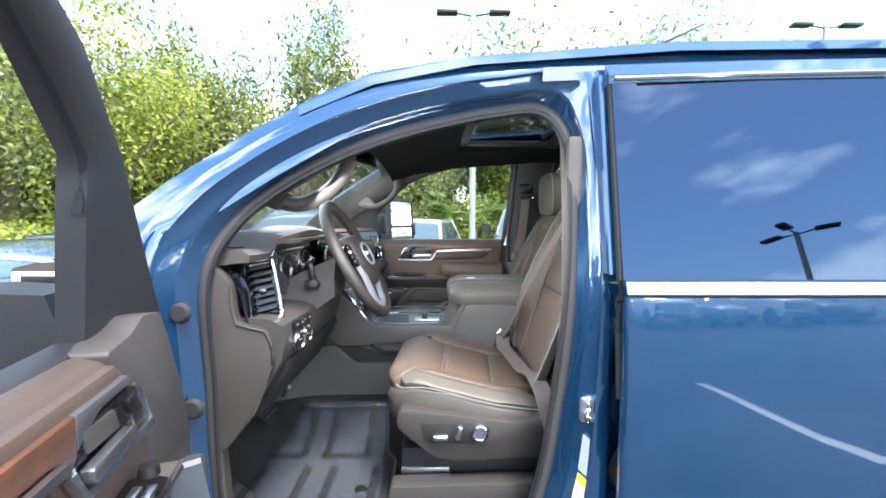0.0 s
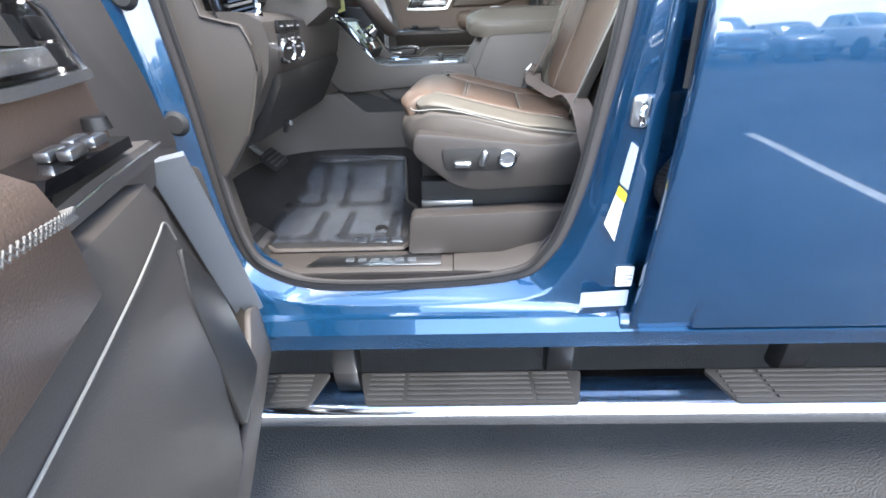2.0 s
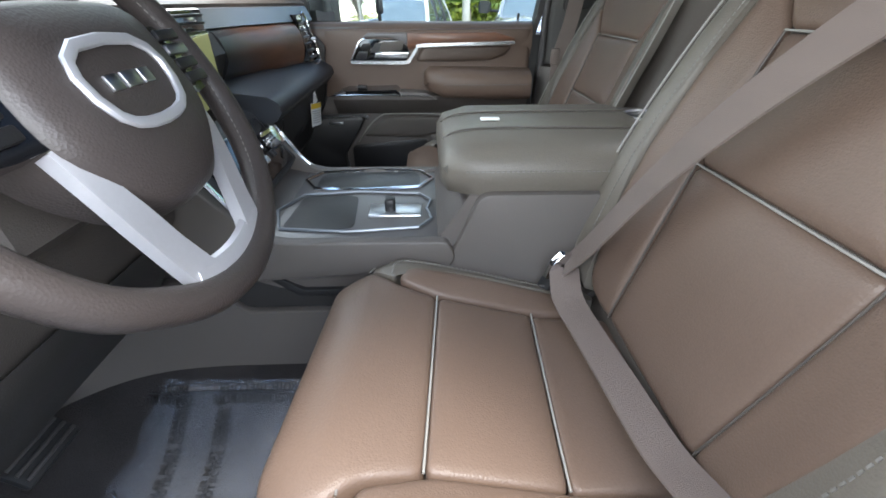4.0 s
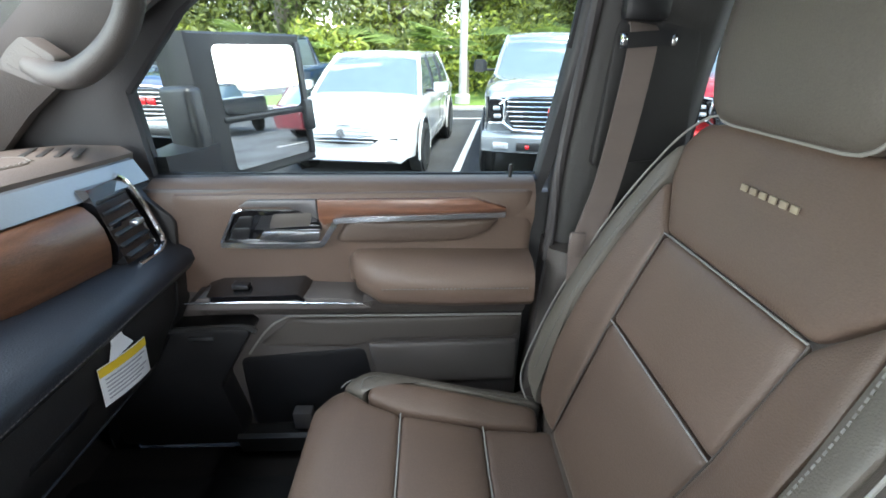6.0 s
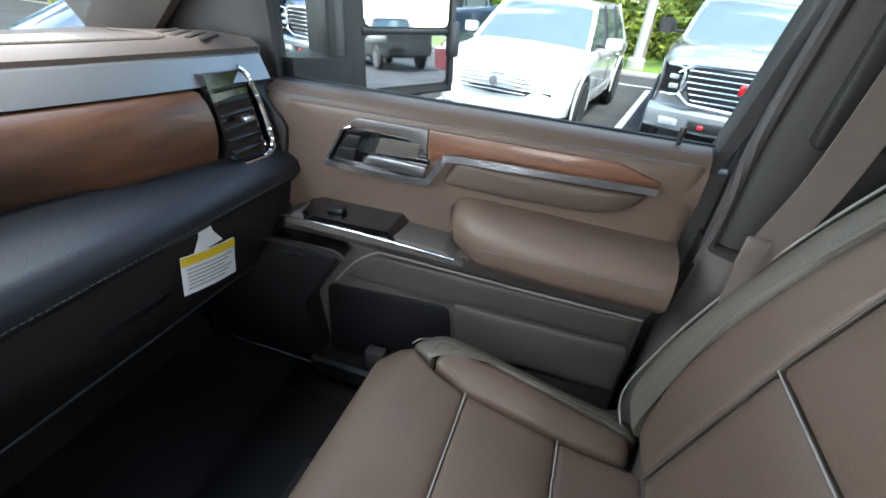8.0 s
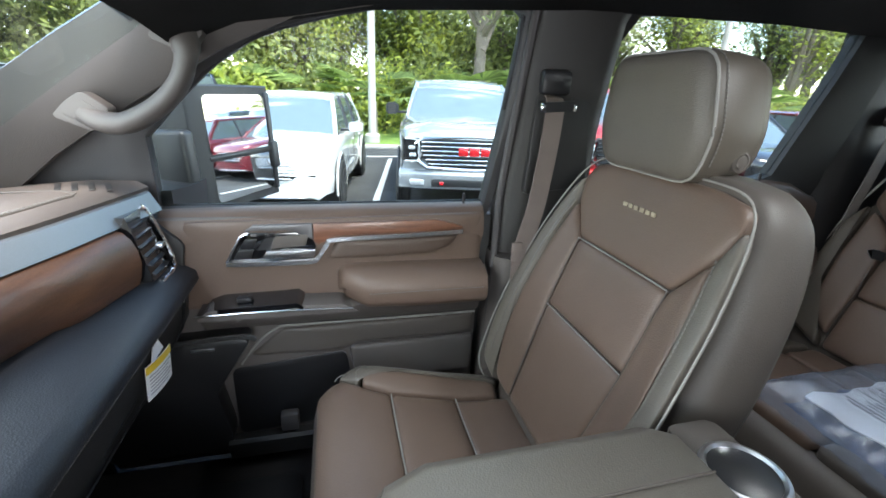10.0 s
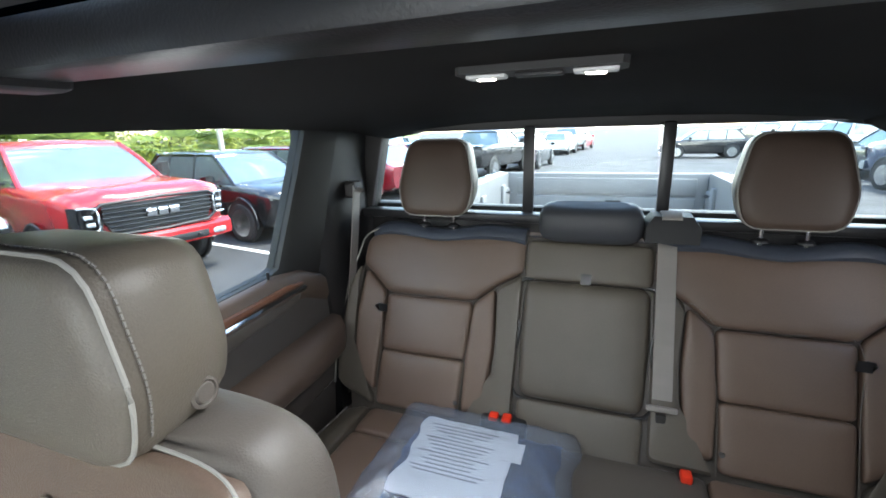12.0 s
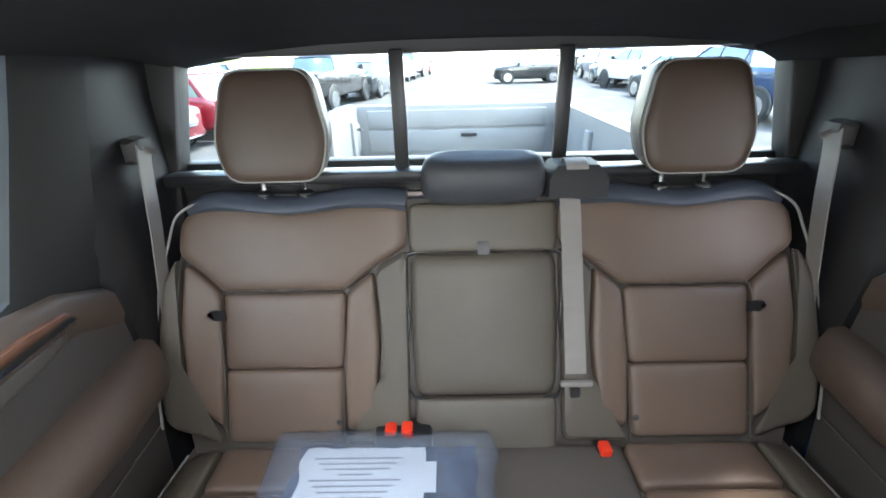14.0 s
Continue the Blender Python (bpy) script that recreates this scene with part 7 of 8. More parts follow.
for y in (.40,):
    pm = thing("floor_mat", "black rubber floor mat in the passenger footwell", "floor mat", (-.6, .45, .776))
    part("rubber", prism(rounded([(-.95, .22), (-.95, .70), (-.40, .70), (-.40, .22)], .04), "z", .778, .792, .004), M_BLACKRUB, pm)
    part("emblem", box((-.47, .50, .793), (.03, .12, .003), .001), M_RUBBER, pm)

# ---- striker, stickers and loom on the pillar ----
XF.append(Matrix.Translation((.03, -.865, 1.155)) @ Matrix.Scale(.78, 4) @ Matrix.Translation((-.03, .865, -1.155)))
st = thing("door_striker", "steel door striker bolted to the pillar", "striker", (.025, -.86, 1.15))
part("plate", prism(rounded([(.008, 1.118), (.008, 1.192), (.052, 1.192), (.052, 1.118)], .014), "y", -.872, -.862, .002), M_SATIN, st)
part("loop", tube([(.030, -.868, 1.178), (.022, -.905, 1.176), (.014, -.917, 1.160), (.014, -.917, 1.148), (.022, -.905, 1.135), (.030, -.868, 1.132)], .0065, 8, smooth=4), M_CHROME, st)
for z in (1.183, 1.127):
    part("bolt", moved(lathe([(.001, .008), (.006, .008), (.009, .004), (.011, 0)], 12, "y"), Matrix.Translation((.036, -.872, z)) @ pose(0, 0, 0, 180, 0, 0)), M_SATIN, st)
XF.pop()


def sticker(name, label, pts, y, material, bars, band=None):
    s = thing(name, label, "sticker", (pts[0][0], y, pts[0][1]), "pillar stickers")
    part("sheet", prism(rounded(pts, .004), "y", y, y + .001), material, s, smooth=False)
    a, b, d = Vector(pts[0]), Vector(pts[1]), Vector(pts[3])
    for i in range(bars):
        t = (i + 1.2) / (bars + 1.4)
        p, q = a + (d - a) * t + (b - a) * .12, a + (d - a) * t + (b - a) * (.88 if i % 3 else .70)
        w = (d - a) * (.35 / (bars + 1.4))
        part("print_bar", prism([p, q, q + w, p + w], "y", y - .0006, y), M_INKGREY, s, smooth=False)
    if band:
        part("colour_band", prism([a + (d - a) * band[0], b + (d - a) * band[0], b + (d - a) * band[1], a + (d - a) * band[1]], "y", y - .0008, y), M_YELLOW, s, smooth=False)


sticker("sticker", "grey printed label on the blue pillar", [(.022, 1.100), (.068, 1.062), (.066, .972), (.012, 1.018)], -.868, M_STICKER, 5)
sticker("sticker", "yellow and white tyre label on the blue pillar", [(.012, 1.012), (.045, .980), (.024, .882), (-.006, .928)], -.868, M_WHITE, 5, (.0, .22))
sticker("sticker", "white barcode label low on the pillar", [(.034, .826), (.074, .826), (.074, .775), (.038, .775)], -.872, M_WHITE, 4)
sticker("sticker", "clear grey label on the sill", [(-.035, .760), (.070, .766), (.070, .724), (-.035, .720)], -.874, M_STICKER, 1)
loom = thing("door_loom", "black ribbed cable boot between pillar and rear door", "cable boot", (.12, -.84, 1.0))
coil = []
for i in range(90):
    t = i / 89
    cx, cz = .150 - .050 * math.sin(t * math.pi), 1.075 - .13 * t
    coil.append((cx, -.852 - .008 * math.sin(t * 3), cz))
part("boot", tube(coil, [.013 if i % 2 else .018 for i in range(46)], 8, smooth=0), M_BLACKRUB, loom)
part("connector", box((.15, -.850, 1.125), (.045, .05, .09), .010), M_BLACK, loom)
part("grommet", moved(lathe([(.001, .006), (.018, .006), (.020, 0)], 14, "y"), Matrix.Translation((.140, -.835, .940)) @ pose(0, 0, 0, 180, 0, 0)), M_BLACKRUB, loom)
for z in (1.30, .86):
    hg = part("hinge", box((.115, -.835, z), (.09, .045, .055), .006), M_BLUE, ld)
    part("hinge_pin", tube([(.135, -.860, z - .035), (.135, -.860, z + .035)], .009, 10, smooth=0), M_SATIN, hg)
part("pillar_screen", box((.05, -.775, 1.26), (.10, .03, 1.02), .01), M_TRIM, truck)
part("pillar_trim_left", soften(loft([[(.0, -.80 + t, z), (.0, -.765 + t, z), (.03, -.745 + t, z), (.24, -.745 + t, z), (.28, -.80 + t, z)] for z, t in ((.82, 0), (1.3, 0), (1.6, .02), (1.9, .07))]), .01), M_TRIM, truck)

# ---- running board ----
board = thing("running_board", "chrome running board with black ribbed step pads", "running board", (0, -.9, .43))
part("board", loft([[(x, -.815, .435), (x, -.815, .470), (x, -.825, .482), (x, -.935, .482), (x, -.952, .476), (x, -.962, .460), (x, -.955, .430), (x, -.90, .415)] for x in (-1.15, -.7, 0, .8, 1.6)]), M_CHROME, board, sharp=50)
for x0, x1 in ((-1.1, -.655), (-.575, .005), (.32, .92)):
    pd_ = part("step_pad", prism(rounded([(x0, -.832), (x1, -.832), (x1 - .03, -.942), (x0 + .03, -.942)], .012), "z", .480, .488, .002), M_BLACKRUB, board)
    for i in range(6):
        yy = -.845 - i * .0165
        for a, b in ((x0 + .03, x0 + .12), (x0 + .13, x1 - .14), (x1 - .13, x1 - .04)):
            part("rib", box(((a + b) / 2, yy, .490), (b - a, .0085, .006), .002), M_GREYRUB, pd_)
for x in (-.62, -.05, .55):
    part("bracket", box((x, -.80, .52), (.07, .06, .12), .01), M_BLACK, board)

# ---- the plastic-wrapped parcel on the bench ----
bag = thing("wrapped_parcel", "dark blue floor mats and paper sheets in clear plastic bag", "plastic bag", (1.0, .25, 1.02))


def lump(x0, x1, y0, y1, z, h, seed, crease, name, material, parent, n=34):
    bm = bmesh.new()
    bmesh.ops.create_grid(bm, x_segments=n, y_segments=n, size=.5)
    for v in bm.verts:
        u, w = v.co.x + .5, v.co.y + .5
        ed = min(u, 1 - u, w, 1 - w)
        x, y = x0 + (x1 - x0) * u + .02 * noise.noise((w * 4, seed, u)), y0 + (y1 - y0) * w + .02 * noise.noise((u * 4, seed + 5, w))
        v.co = (x, y, z + h * min(1, ed * 6) ** .6 + crease * noise.noise((u * 9, w * 9, seed)) + crease * .6 * noise.noise((u * 24, w * 20, seed + 3)))
    g = bmesh.ops.extrude_face_region(bm, geom=list(bm.faces))
    for v in g["geom"]:
        if isinstance(v, bmesh.types.BMVert):
            v.co.z = v.co.z - .003
    return part(name, bm, material, parent, sharp=50)


lump(.78, 1.155, .03, .46, 1.024, .020, 1, .004, "folded_mats", M_NAVY, bag)
pp = lump(.82, 1.118, .150, .425, 1.062, .004, 2, .003, "paper_sheet", M_WHITE, bag, 16)
for i in range(14):
    part("print_bar", box((1.085 - i * .014, .30, 1.0685), (.0028, .20 - (i % 4) * .025 - .05 * (i in (3, 9)), .0016)), M_INKGREY, pp)
part("label", box((1.035, .150, 1.0695), (.075, .055, .001)), M_WHITE, bag)
lump(.74, 1.185, -.01, .52, 1.030, .072, 3, .009, "clear_bag", M_BAG, bag, 56)


# ---- outside ----
def foliage(n, fn, size, rng):
    """n small leaf clumps: bent quads at places that fn() gives."""
    v, f = [], []
    for _ in range(n):
        c = Vector(fn())
        a = Vector((rng.gauss(0, 1), rng.gauss(0, 1), rng.gauss(0, 1))).normalized()
        b = a.orthogonal().normalized()
        s = size * rng.uniform(0.5, 1.4)
        k = len(v)
        v += [c - a * s, c + b * s * 0.45, c + a * s, c - b * s * 0.45]
        f.append((k, k + 1, k + 2, k + 3))
    me = bpy.data.meshes.new("leaves")
    me.from_pydata([tuple(p) for p in v], [], f)
    return me


def tree(at, h, spread, seed, leaf, dens=2600, bare=0.35, clump=0.12):
    rng = random.Random(seed)
    t = thing("tree", "leafy green tree beside the car park", "tree", at, "trees round the car park")
    limbs, tips = [], []
    x0, y0, z0 = at
    top = h * (bare + 0.1)
    lean = rng.uniform(-.08, .08)
    limbs.append(tube([(x0, y0, z0 - .1), (x0 + lean * h * .3, y0 + .1, z0 + top * .5), (x0 + lean * h * .5, y0, z0 + top)], [.030 * h, .022 * h, .017 * h], 8))
    for i in range(9):
        a = i * 2.4 + rng.uniform(-.4, .4)
        z = z0 + top * rng.uniform(.55, 1.0)
        L = spread * rng.uniform(.5, 1.0)
        e = (x0 + math.cos(a) * L, y0 + math.sin(a) * L, z + h * rng.uniform(.15, .55))
        mid = (x0 + math.cos(a) * L * .4, y0 + math.sin(a) * L * .4, z + (e[2] - z) * .6)
        limbs.append(tube([(x0 + lean * h * .4, y0, z - .05), mid, e], [.014 * h, .009 * h, .003 * h], 6))
        tips += [e, mid, ((e[0] + mid[0]) / 2, (e[1] + mid[1]) / 2, (e[2] + mid[2]) / 2 + .1 * h)]
    tips += [(x0, y0, z0 + h * .9), (x0, y0, z0 + h * .75)]
    part("trunk", joined(*limbs), M_BARK, t)

    def spot():
        c = rng.choice(tips)
        r = spread * .34
        return (c[0] + rng.gauss(0, r * .6), c[1] + rng.gauss(0, r * .6), max(z0 + h * bare * .8, c[2] + rng.gauss(0, h * .07)))
    me = foliage(dens, spot, clump, rng)
    me.materials.append(leaf)
    ob = new("crown", me)
    adopt(ob, t)
    return t


SHAPES = {
    # stations from nose to tail: y, half width, sill, shoulder, top; then the glasshouse and wheels
    "pickup": dict(st=[(-2.93, .76, .60, 1.12, 1.15), (-2.90, .88, .50, 1.20, 1.24), (-2.78, .965, .46, 1.255, 1.315), (-2.4, .995, .45, 1.285, 1.345), (-1.6, 1.01, .45, 1.315, 1.375), (-1.25, 1.01, .45, 1.335, 1.365), (.2, 1.01, .45, 1.355, 1.36), (1.28, 1.01, .45, 1.365, 1.365), (1.32, 1.01, .45, 1.375, 1.375), (2.8, 1.0, .50, 1.37, 1.37), (2.9, .97, .58, 1.34, 1.34)],
                   low=(-1.32, 1.22, .90, 1.335), high=(-.50, 1.05, .735, 1.865), roof=1.935, posts=(-.02, .95), r=.405, axles=(-1.83, 1.80), W=1.01),
    "suv": dict(st=[(-2.35, .60, .42, .78, .80), (-2.32, .74, .33, .86, .88), (-2.22, .86, .27, .92, .955), (-1.9, .915, .25, .965, 1.02), (-1.3, .935, .25, 1.02, 1.09), (-1.05, .94, .25, 1.045, 1.075), (.3, .945, .25, 1.075, 1.08), (1.6, .94, .26, 1.10, 1.10), (2.1, .90, .33, 1.08, 1.08), (2.3, .82, .42, 1.0, 1.0)],
                low=(-1.22, 2.12, .835, 1.05), high=(-.42, 1.62, .655, 1.585), roof=1.645, posts=(.10, 1.02), r=.36, axles=(-1.47, 1.36), W=.945)}


def rect_ring(y0, y1, w, z, bow=0.10, n=6):
    """A closed ring round a glasshouse: bowed at the front and back, straight at the sides."""
    f = [(w * t, y0 - bow * (1 - t * t), z + .012 * (1 - t * t)) for t in np.linspace(-1, 1, n + 1)]
    b = [(-w * t, y1 + bow * .5 * (1 - t * t), z) for t in np.linspace(-1, 1, n + 1)]
    return f + [(w, y0 + (y1 - y0) * k / 4, z) for k in (1, 2, 3)] + b + [(-w, y1 + (y0 - y1) * k / 4, z) for k in (1, 2, 3)]


def car(name, label, at, rz, paint, kind="suv", group="parked cars"):
    """A parked vehicle with its nose along -y, standing on the ground, turned by rz."""
    XF.append(pose(*at, 0, 0, rz))
    c = thing(name, label, "pickup truck" if kind == "pickup" else "car", (0, 0, 0), group)
    q = SHAPES[kind]
    big = kind == "pickup"
    rings = []
    for y, w, zb, ze, zt in q["st"]:
        half = [(0, zb), (w * .86, zb), (w * .965, zb + .07), (w * .995, zb + .26), (w * .978, zb + (ze - zb) * .55), (w, ze - .13), (w * .985, ze - .06), (w * .94, ze - .008), (w * .80, ze + (zt - ze) * .55), (w * .62, zt - .004 + (.016 if big and y < -1.2 else 0)), (w * .42, zt), (0, zt + .012)]
        rings.append([(x, y + .07 * (abs(x) / max(w, .1)) ** 4 * (y < -2), z) for x, z in half] + [(-x, y + .07 * (abs(x) / max(w, .1)) ** 4 * (y < -2), z) for x, z in half[-2:0:-1]])
    body = part("body", loft(rings), paint, c, sharp=42)
    (l0, l1, lw, lz), (h0, h1, hw, hz) = q["low"], q["high"]
    mid = [tuple((a + b) / 2 + (.012 if i == 2 else 0) for i, (a, b) in enumerate(zip(q["low"], q["high"])))]
    part("glasshouse", loft([rect_ring(l0, l1, lw, lz - .03), rect_ring(*mid[0]), rect_ring(h0, h1, hw, hz)]), M_CARGLASS, c, "dark tinted windows", sharp=40)
    rf = q["roof"]
    part("roof", loft([rect_ring(h0 - .02, h1 + .03, hw + .015, hz - .035), rect_ring(h0 - .01, h1 + .03, hw + .012, hz + .006), rect_ring(h0 + .12, h1 - .08, hw * .90, rf - .014), rect_ring(h0 + .40, h1 - .35, hw * .6, rf, .04)]), paint, c, sharp=50)
    for s in (-1, 1):
        part("screen_post", tube([(s * (lw - .005), l0 + .01, lz - .02), (s * ((lw + hw) / 2 + .008), (l0 + h0) / 2 + .005, (lz + hz) / 2 + .012), (s * (hw + .004), h0 + .01, hz)], .034, 8, smooth=3), paint, c)
        part("rear_post", tube([(s * (lw - .01), l1 - .06, lz - .02), (s * (hw - .005), h1 - .06, hz)], .075, 8, smooth=0, flat=.4, up=(1, 0, 0)), paint, c)
        for y in q["posts"]:
            part("door_post", tube([(s * (lw + .0), y, lz - .02), (s * ((lw + hw) / 2 + .006), y + .02, (lz + hz) / 2 + .01), (s * (hw + .004), y + .05, hz)], .030, 6, smooth=2), M_BLACK, c)
            part("door_gap", tube([(s * (q["W"] * .995), y, .55), (s * (q["W"] * .985), y, .80), (s * (q["W"] + .001), y, lz - .14), (s * (q["W"] * .985), y, lz - .05)], .006, 5, smooth=0), M_BLACK, c)
            part("door_pull", box((s * (q["W"] * .99 + .012), y - .16, lz - .15), (.03, .17, .03), .010), paint, c)
        part("belt_line", tube([(s * (lw + .018), l0 + .15, lz + .0), (s * (lw + .02), l1 - .1, lz + .01)], .010, 6, smooth=0), M_CHROME if big else M_BLACK, c)
        m = part("mirror", soften(loft([[(s * (q["W"] - .02 + k), l0 + .32 + d, lz + .10 - h), (s * (q["W"] - .02 + k), l0 + .32 + d, lz + .10 + h * 1.2), (s * (q["W"] - .02 + k), l0 + .45, lz + .10 + h * 1.2), (s * (q["W"] - .02 + k), l0 + .45, lz + .10 - h)] for k, d, h in ((.06, .03, .05), (.11, .0, .085 if big else .065), (.24, .02, .085 if big else .06), (.27, .06, .05))]), .015), paint if not big else M_BLACK, c)
        part("mirror_foot", box((s * (q["W"] - .02), l0 + .42, lz + .05), (.16, .06, .04), .012), M_BLACK, m)
    y0 = q["st"][1][0]
    if big:
        dark = paint is M_CARRED or paint is M_CARBLACK
        sur = part("grille", soften(loft([[(x, y0 - .035 + d, z) for x, z in ((-.60, .80), (-.68, .98), (-.66, 1.16), (.66, 1.16), (.68, .98), (.60, .80))] for d in (.09, 0)]), .015), M_GRILLE, c, "dark grille with horizontal bars")
        for i in range(6):
            part("grille_bar", box((0, y0 - .045, .838 + i * .056), (1.20 + .06 * min(i, 3), .03, .022), .007), M_CHROME if not dark else M_GLOSSBLACK, sur)
        part("grille_rim", tube([(-.61, y0 - .035, .79), (-.69, y0 - .03, .98), (-.67, y0 - .03, 1.175), (.67, y0 - .03, 1.175), (.69, y0 - .03, .98), (.61, y0 - .035, .79)], .022, 6, True, 2), M_CHROME if not dark else M_BLACK, sur)
        part("badge", joined(*[box((x, y0 - .070, 1.005), (.125, .02, .10), .014) for x in (-.145, 0, .145)]), M_CARRED if not dark else M_CHROME, c)
        part("bumper", soften(loft([[(x, y0 + d + .10 * (abs(x) / .98) ** 3, z) for d, z in ((.10, .50), (-.08, .52), (-.10, .60), (-.09, .70), (-.03, .755), (.10, .755))] for x in (-.98, -.8, -.5, 0, .5, .8, .98)]), .012), paint if dark else M_CARSILVER, c, sharp=40)
        part("lower_intake", box((0, y0 - .092, .60), (1.10, .03, .10), .012), M_BLACK, c)
        for s in (-1, 1):
            part("fog_light", box((s * .74, y0 - .045, .60), (.20, .05, .08), .02), M_LAMPGLASS, c)
            part("tow_hook", box((s * .42, y0 - .115, .60), (.06, .05, .05), .015), M_CARRED if not dark else M_BLACK, c)
            lamp = part("headlight", soften(loft([[(s * (.70 + k), y0 + d, z) for z in (.86, 1.00, 1.16)] + [(s * (.70 + k), y0 + d + .10, z) for z in (1.16, 1.00, .86)] for k, d in ((0, -.025), (.10, -.01), (.20, .045), (.25, .10))]), .012), M_GLOSSBLACK, c, "dark headlight with a bright C-shaped strip")
            part("light_strip", tube([(s * .90, y0 + .03, 1.15), (s * .735, y0 - .035, 1.135), (s * .725, y0 - .04, .98), (s * .735, y0 - .035, .875), (s * .90, y0 + .03, .865)], .014, 6, smooth=2), M_LAMPGLASS, lamp)
            part("light_lens", joined(*[box((s * (.80 + .012 * i), y0 - .008 + .012 * i, .95 + .09 * i), (.09, .05, .05), .012) for i in (0, 1)]), M_LAMPGLASS, lamp)
    else:
        g = part("grille", soften(loft([[(x, y0 - .03 + d + .10 * (abs(x) / .6) ** 2.5, z) for x, z in ((-.44, .56), (-.60, .71), (-.56, .765), (0, .785), (.56, .765), (.60, .71), (.44, .56), (0, .54))] for d in (.10, 0)]), .010), M_GRILLE, c, "black grille with bright wing-shaped bars")
        for i in range(5):
            wd = (.42, .50, .57, .58, .54)[i]
            part("grille_bar", tube([(x, y0 - .042 + .10 * (abs(x) / .6) ** 2.5, .575 + i * .044 + .012 * (1 - abs(x) / wd)) for x in np.linspace(-wd, wd, 9)], .009, 5, smooth=0), M_SATIN, g)
        part("badge", moved(lathe([(.005, -.016), (.052, -.014), (.060, 0), (.06, .02), (.005, .02)], 20, "y"), Matrix.Translation((0, y0 - .045, .685))), M_CHROME, g)
        part("lower_intake", soften(loft([[(x, y0 - .015 + d + .12 * (abs(x) / .75) ** 2.5, z) for x, z in ((-.62, .345), (-.72, .42), (-.62, .475), (.62, .475), (.72, .42), (.62, .345))] for d in (.10, 0)]), .010), M_BLACK, c)
        part("skid_plate", tube([(x, y0 - .01 + .12 * (abs(x) / .75) ** 2.5, .325) for x in np.linspace(-.66, .66, 9)], .022, 6, smooth=0, flat=.6), M_SATIN, c)
        for s in (-1, 1):
            part("headlight", soften(loft([[(s * k, y0 + d, z), (s * k, y0 + d, z + h), (s * k, y0 + d + .10, z + h), (s * k, y0 + d + .10, z)] for k, d, z, h in ((.53, .02, .775, .035), (.66, .065, .775, .070), (.78, .14, .785, .085), (.86, .26, .815, .070))]), .008), M_LAMPGLASS, c, "slim swept headlight")
            part("side_vent", soften(loft([[(s * .735, y0 + .10, z), (s * .79, y0 + .16, z), (s * .79, y0 + .22, z), (s * .72, y0 + .20, z)] for z in (.42, .50, .58, .63)]), .008), M_BLACK, c)
    r = q["r"]
    for y in q["axles"]:
        for s in (-1, 1):
            part("wheel_arch", moved(lathe([(.02, -.03), (r + .055, -.03), (r + .055, .016), (.02, .016)], 28, "x"), Matrix.Translation((s * (q["W"] - .012), y, r + .02)) @ pose(0, 0, 0, 0, 0, 0 if s > 0 else 180)), M_BLACK, c)
            part("arch_lip", tube([(s * (q["W"] + .004), y + (r + .075) * math.cos(a), r + .02 + (r + .075) * math.sin(a)) for a in np.linspace(-.25, math.pi + .25, 15)], .026, 6, smooth=0, flat=.7, up=(1, 0, 0)), paint if not big else M_ARCH, c)
            w = part("wheel", moved(lathe([(.05, -.11), (r * .70, -.115), (r * .94, -.10), (r, -.07), (r, .07), (r * .94, .10), (r * .70, .115), (.05, .11)], 28, "x"), Matrix.Translation((s * (q["W"] - .075), y, r))), M_TYRE, c)
            spokes = [moved(box((0, 0, r * .36), (.024, .055, r * .56), .010), pose(0, 0, 0, a, 0, 0)) for a in range(0, 360, 60)]
            part("rim", moved(joined(lathe([(.02, -.01), (r * .22, .0), (r * .22, .012), (.02, .016)], 14, "x"), lathe([(r * .62, -.03), (r * .70, -.03), (r * .70, .012), (r * .62, .012)], 24, "x"), *spokes), Matrix.Translation((s * (q["W"] + .028), y, r)) @ pose(0, 0, 0, 0, 0, 0 if s > 0 else 180)), M_ALLOY if paint is not M_CARWHITE else M_ALLOYD, w)
            part("rim_dish", moved(lathe([(.01, -.02), (r * .68, -.015), (r * .69, .0), (.01, .005)], 20, "x"), Matrix.Translation((s * (q["W"] + .020), y, r))), M_BLACK, w)
    XF.pop()
    return c


def paint(name, col, metal=0.3):
    return mat(name, col, 0.25, metal=metal, var=0.03, bump=0, coat=1.0, rvar=0.02)


M_CARWHITE, M_CARSILVER, M_CARRED, M_CARBLACK, M_CARBLUE, M_CARGREY = (paint("white_paint", (.60, .60, .59), 0), paint("silver_paint", (.30, .32, .34), .6), paint("red_paint", (.42, .012, .016), .1),
    paint("black_paint", (.008, .008, .009), .1), paint("dark_blue_paint", (.015, .04, .10), .4), paint("dark_grey_paint", (.05, .055, .06), .5))
M_CARMAROON, M_TEAL = paint("dark_red_paint", (.16, .010, .018), .3), mat("teal_plastic", (0.02, 0.36, 0.40), 0.35, var=0.5, scale=1.2, bump=0)
# pale base and metal share put bright sky reflection into the windows' colour
M_CARGLASS = mat("car_window_glass", (0.20, 0.245, 0.26), 0.05, metal=0.55, var=0.1, bump=0, spec=0.8, rvar=0.01)
M_GRILLE = mat("grille_black", (0.012, 0.012, 0.013), 0.35, var=0.1, bump=0.1)
M_ARCH = mat("grey_arch_plastic", (0.05, 0.05, 0.052), 0.6, var=0.1, bump=0.2)
M_ALLOYD = mat("dark_alloy_rim", (0.06, 0.06, 0.065), 0.3, metal=0.8, var=0.05, bump=0)
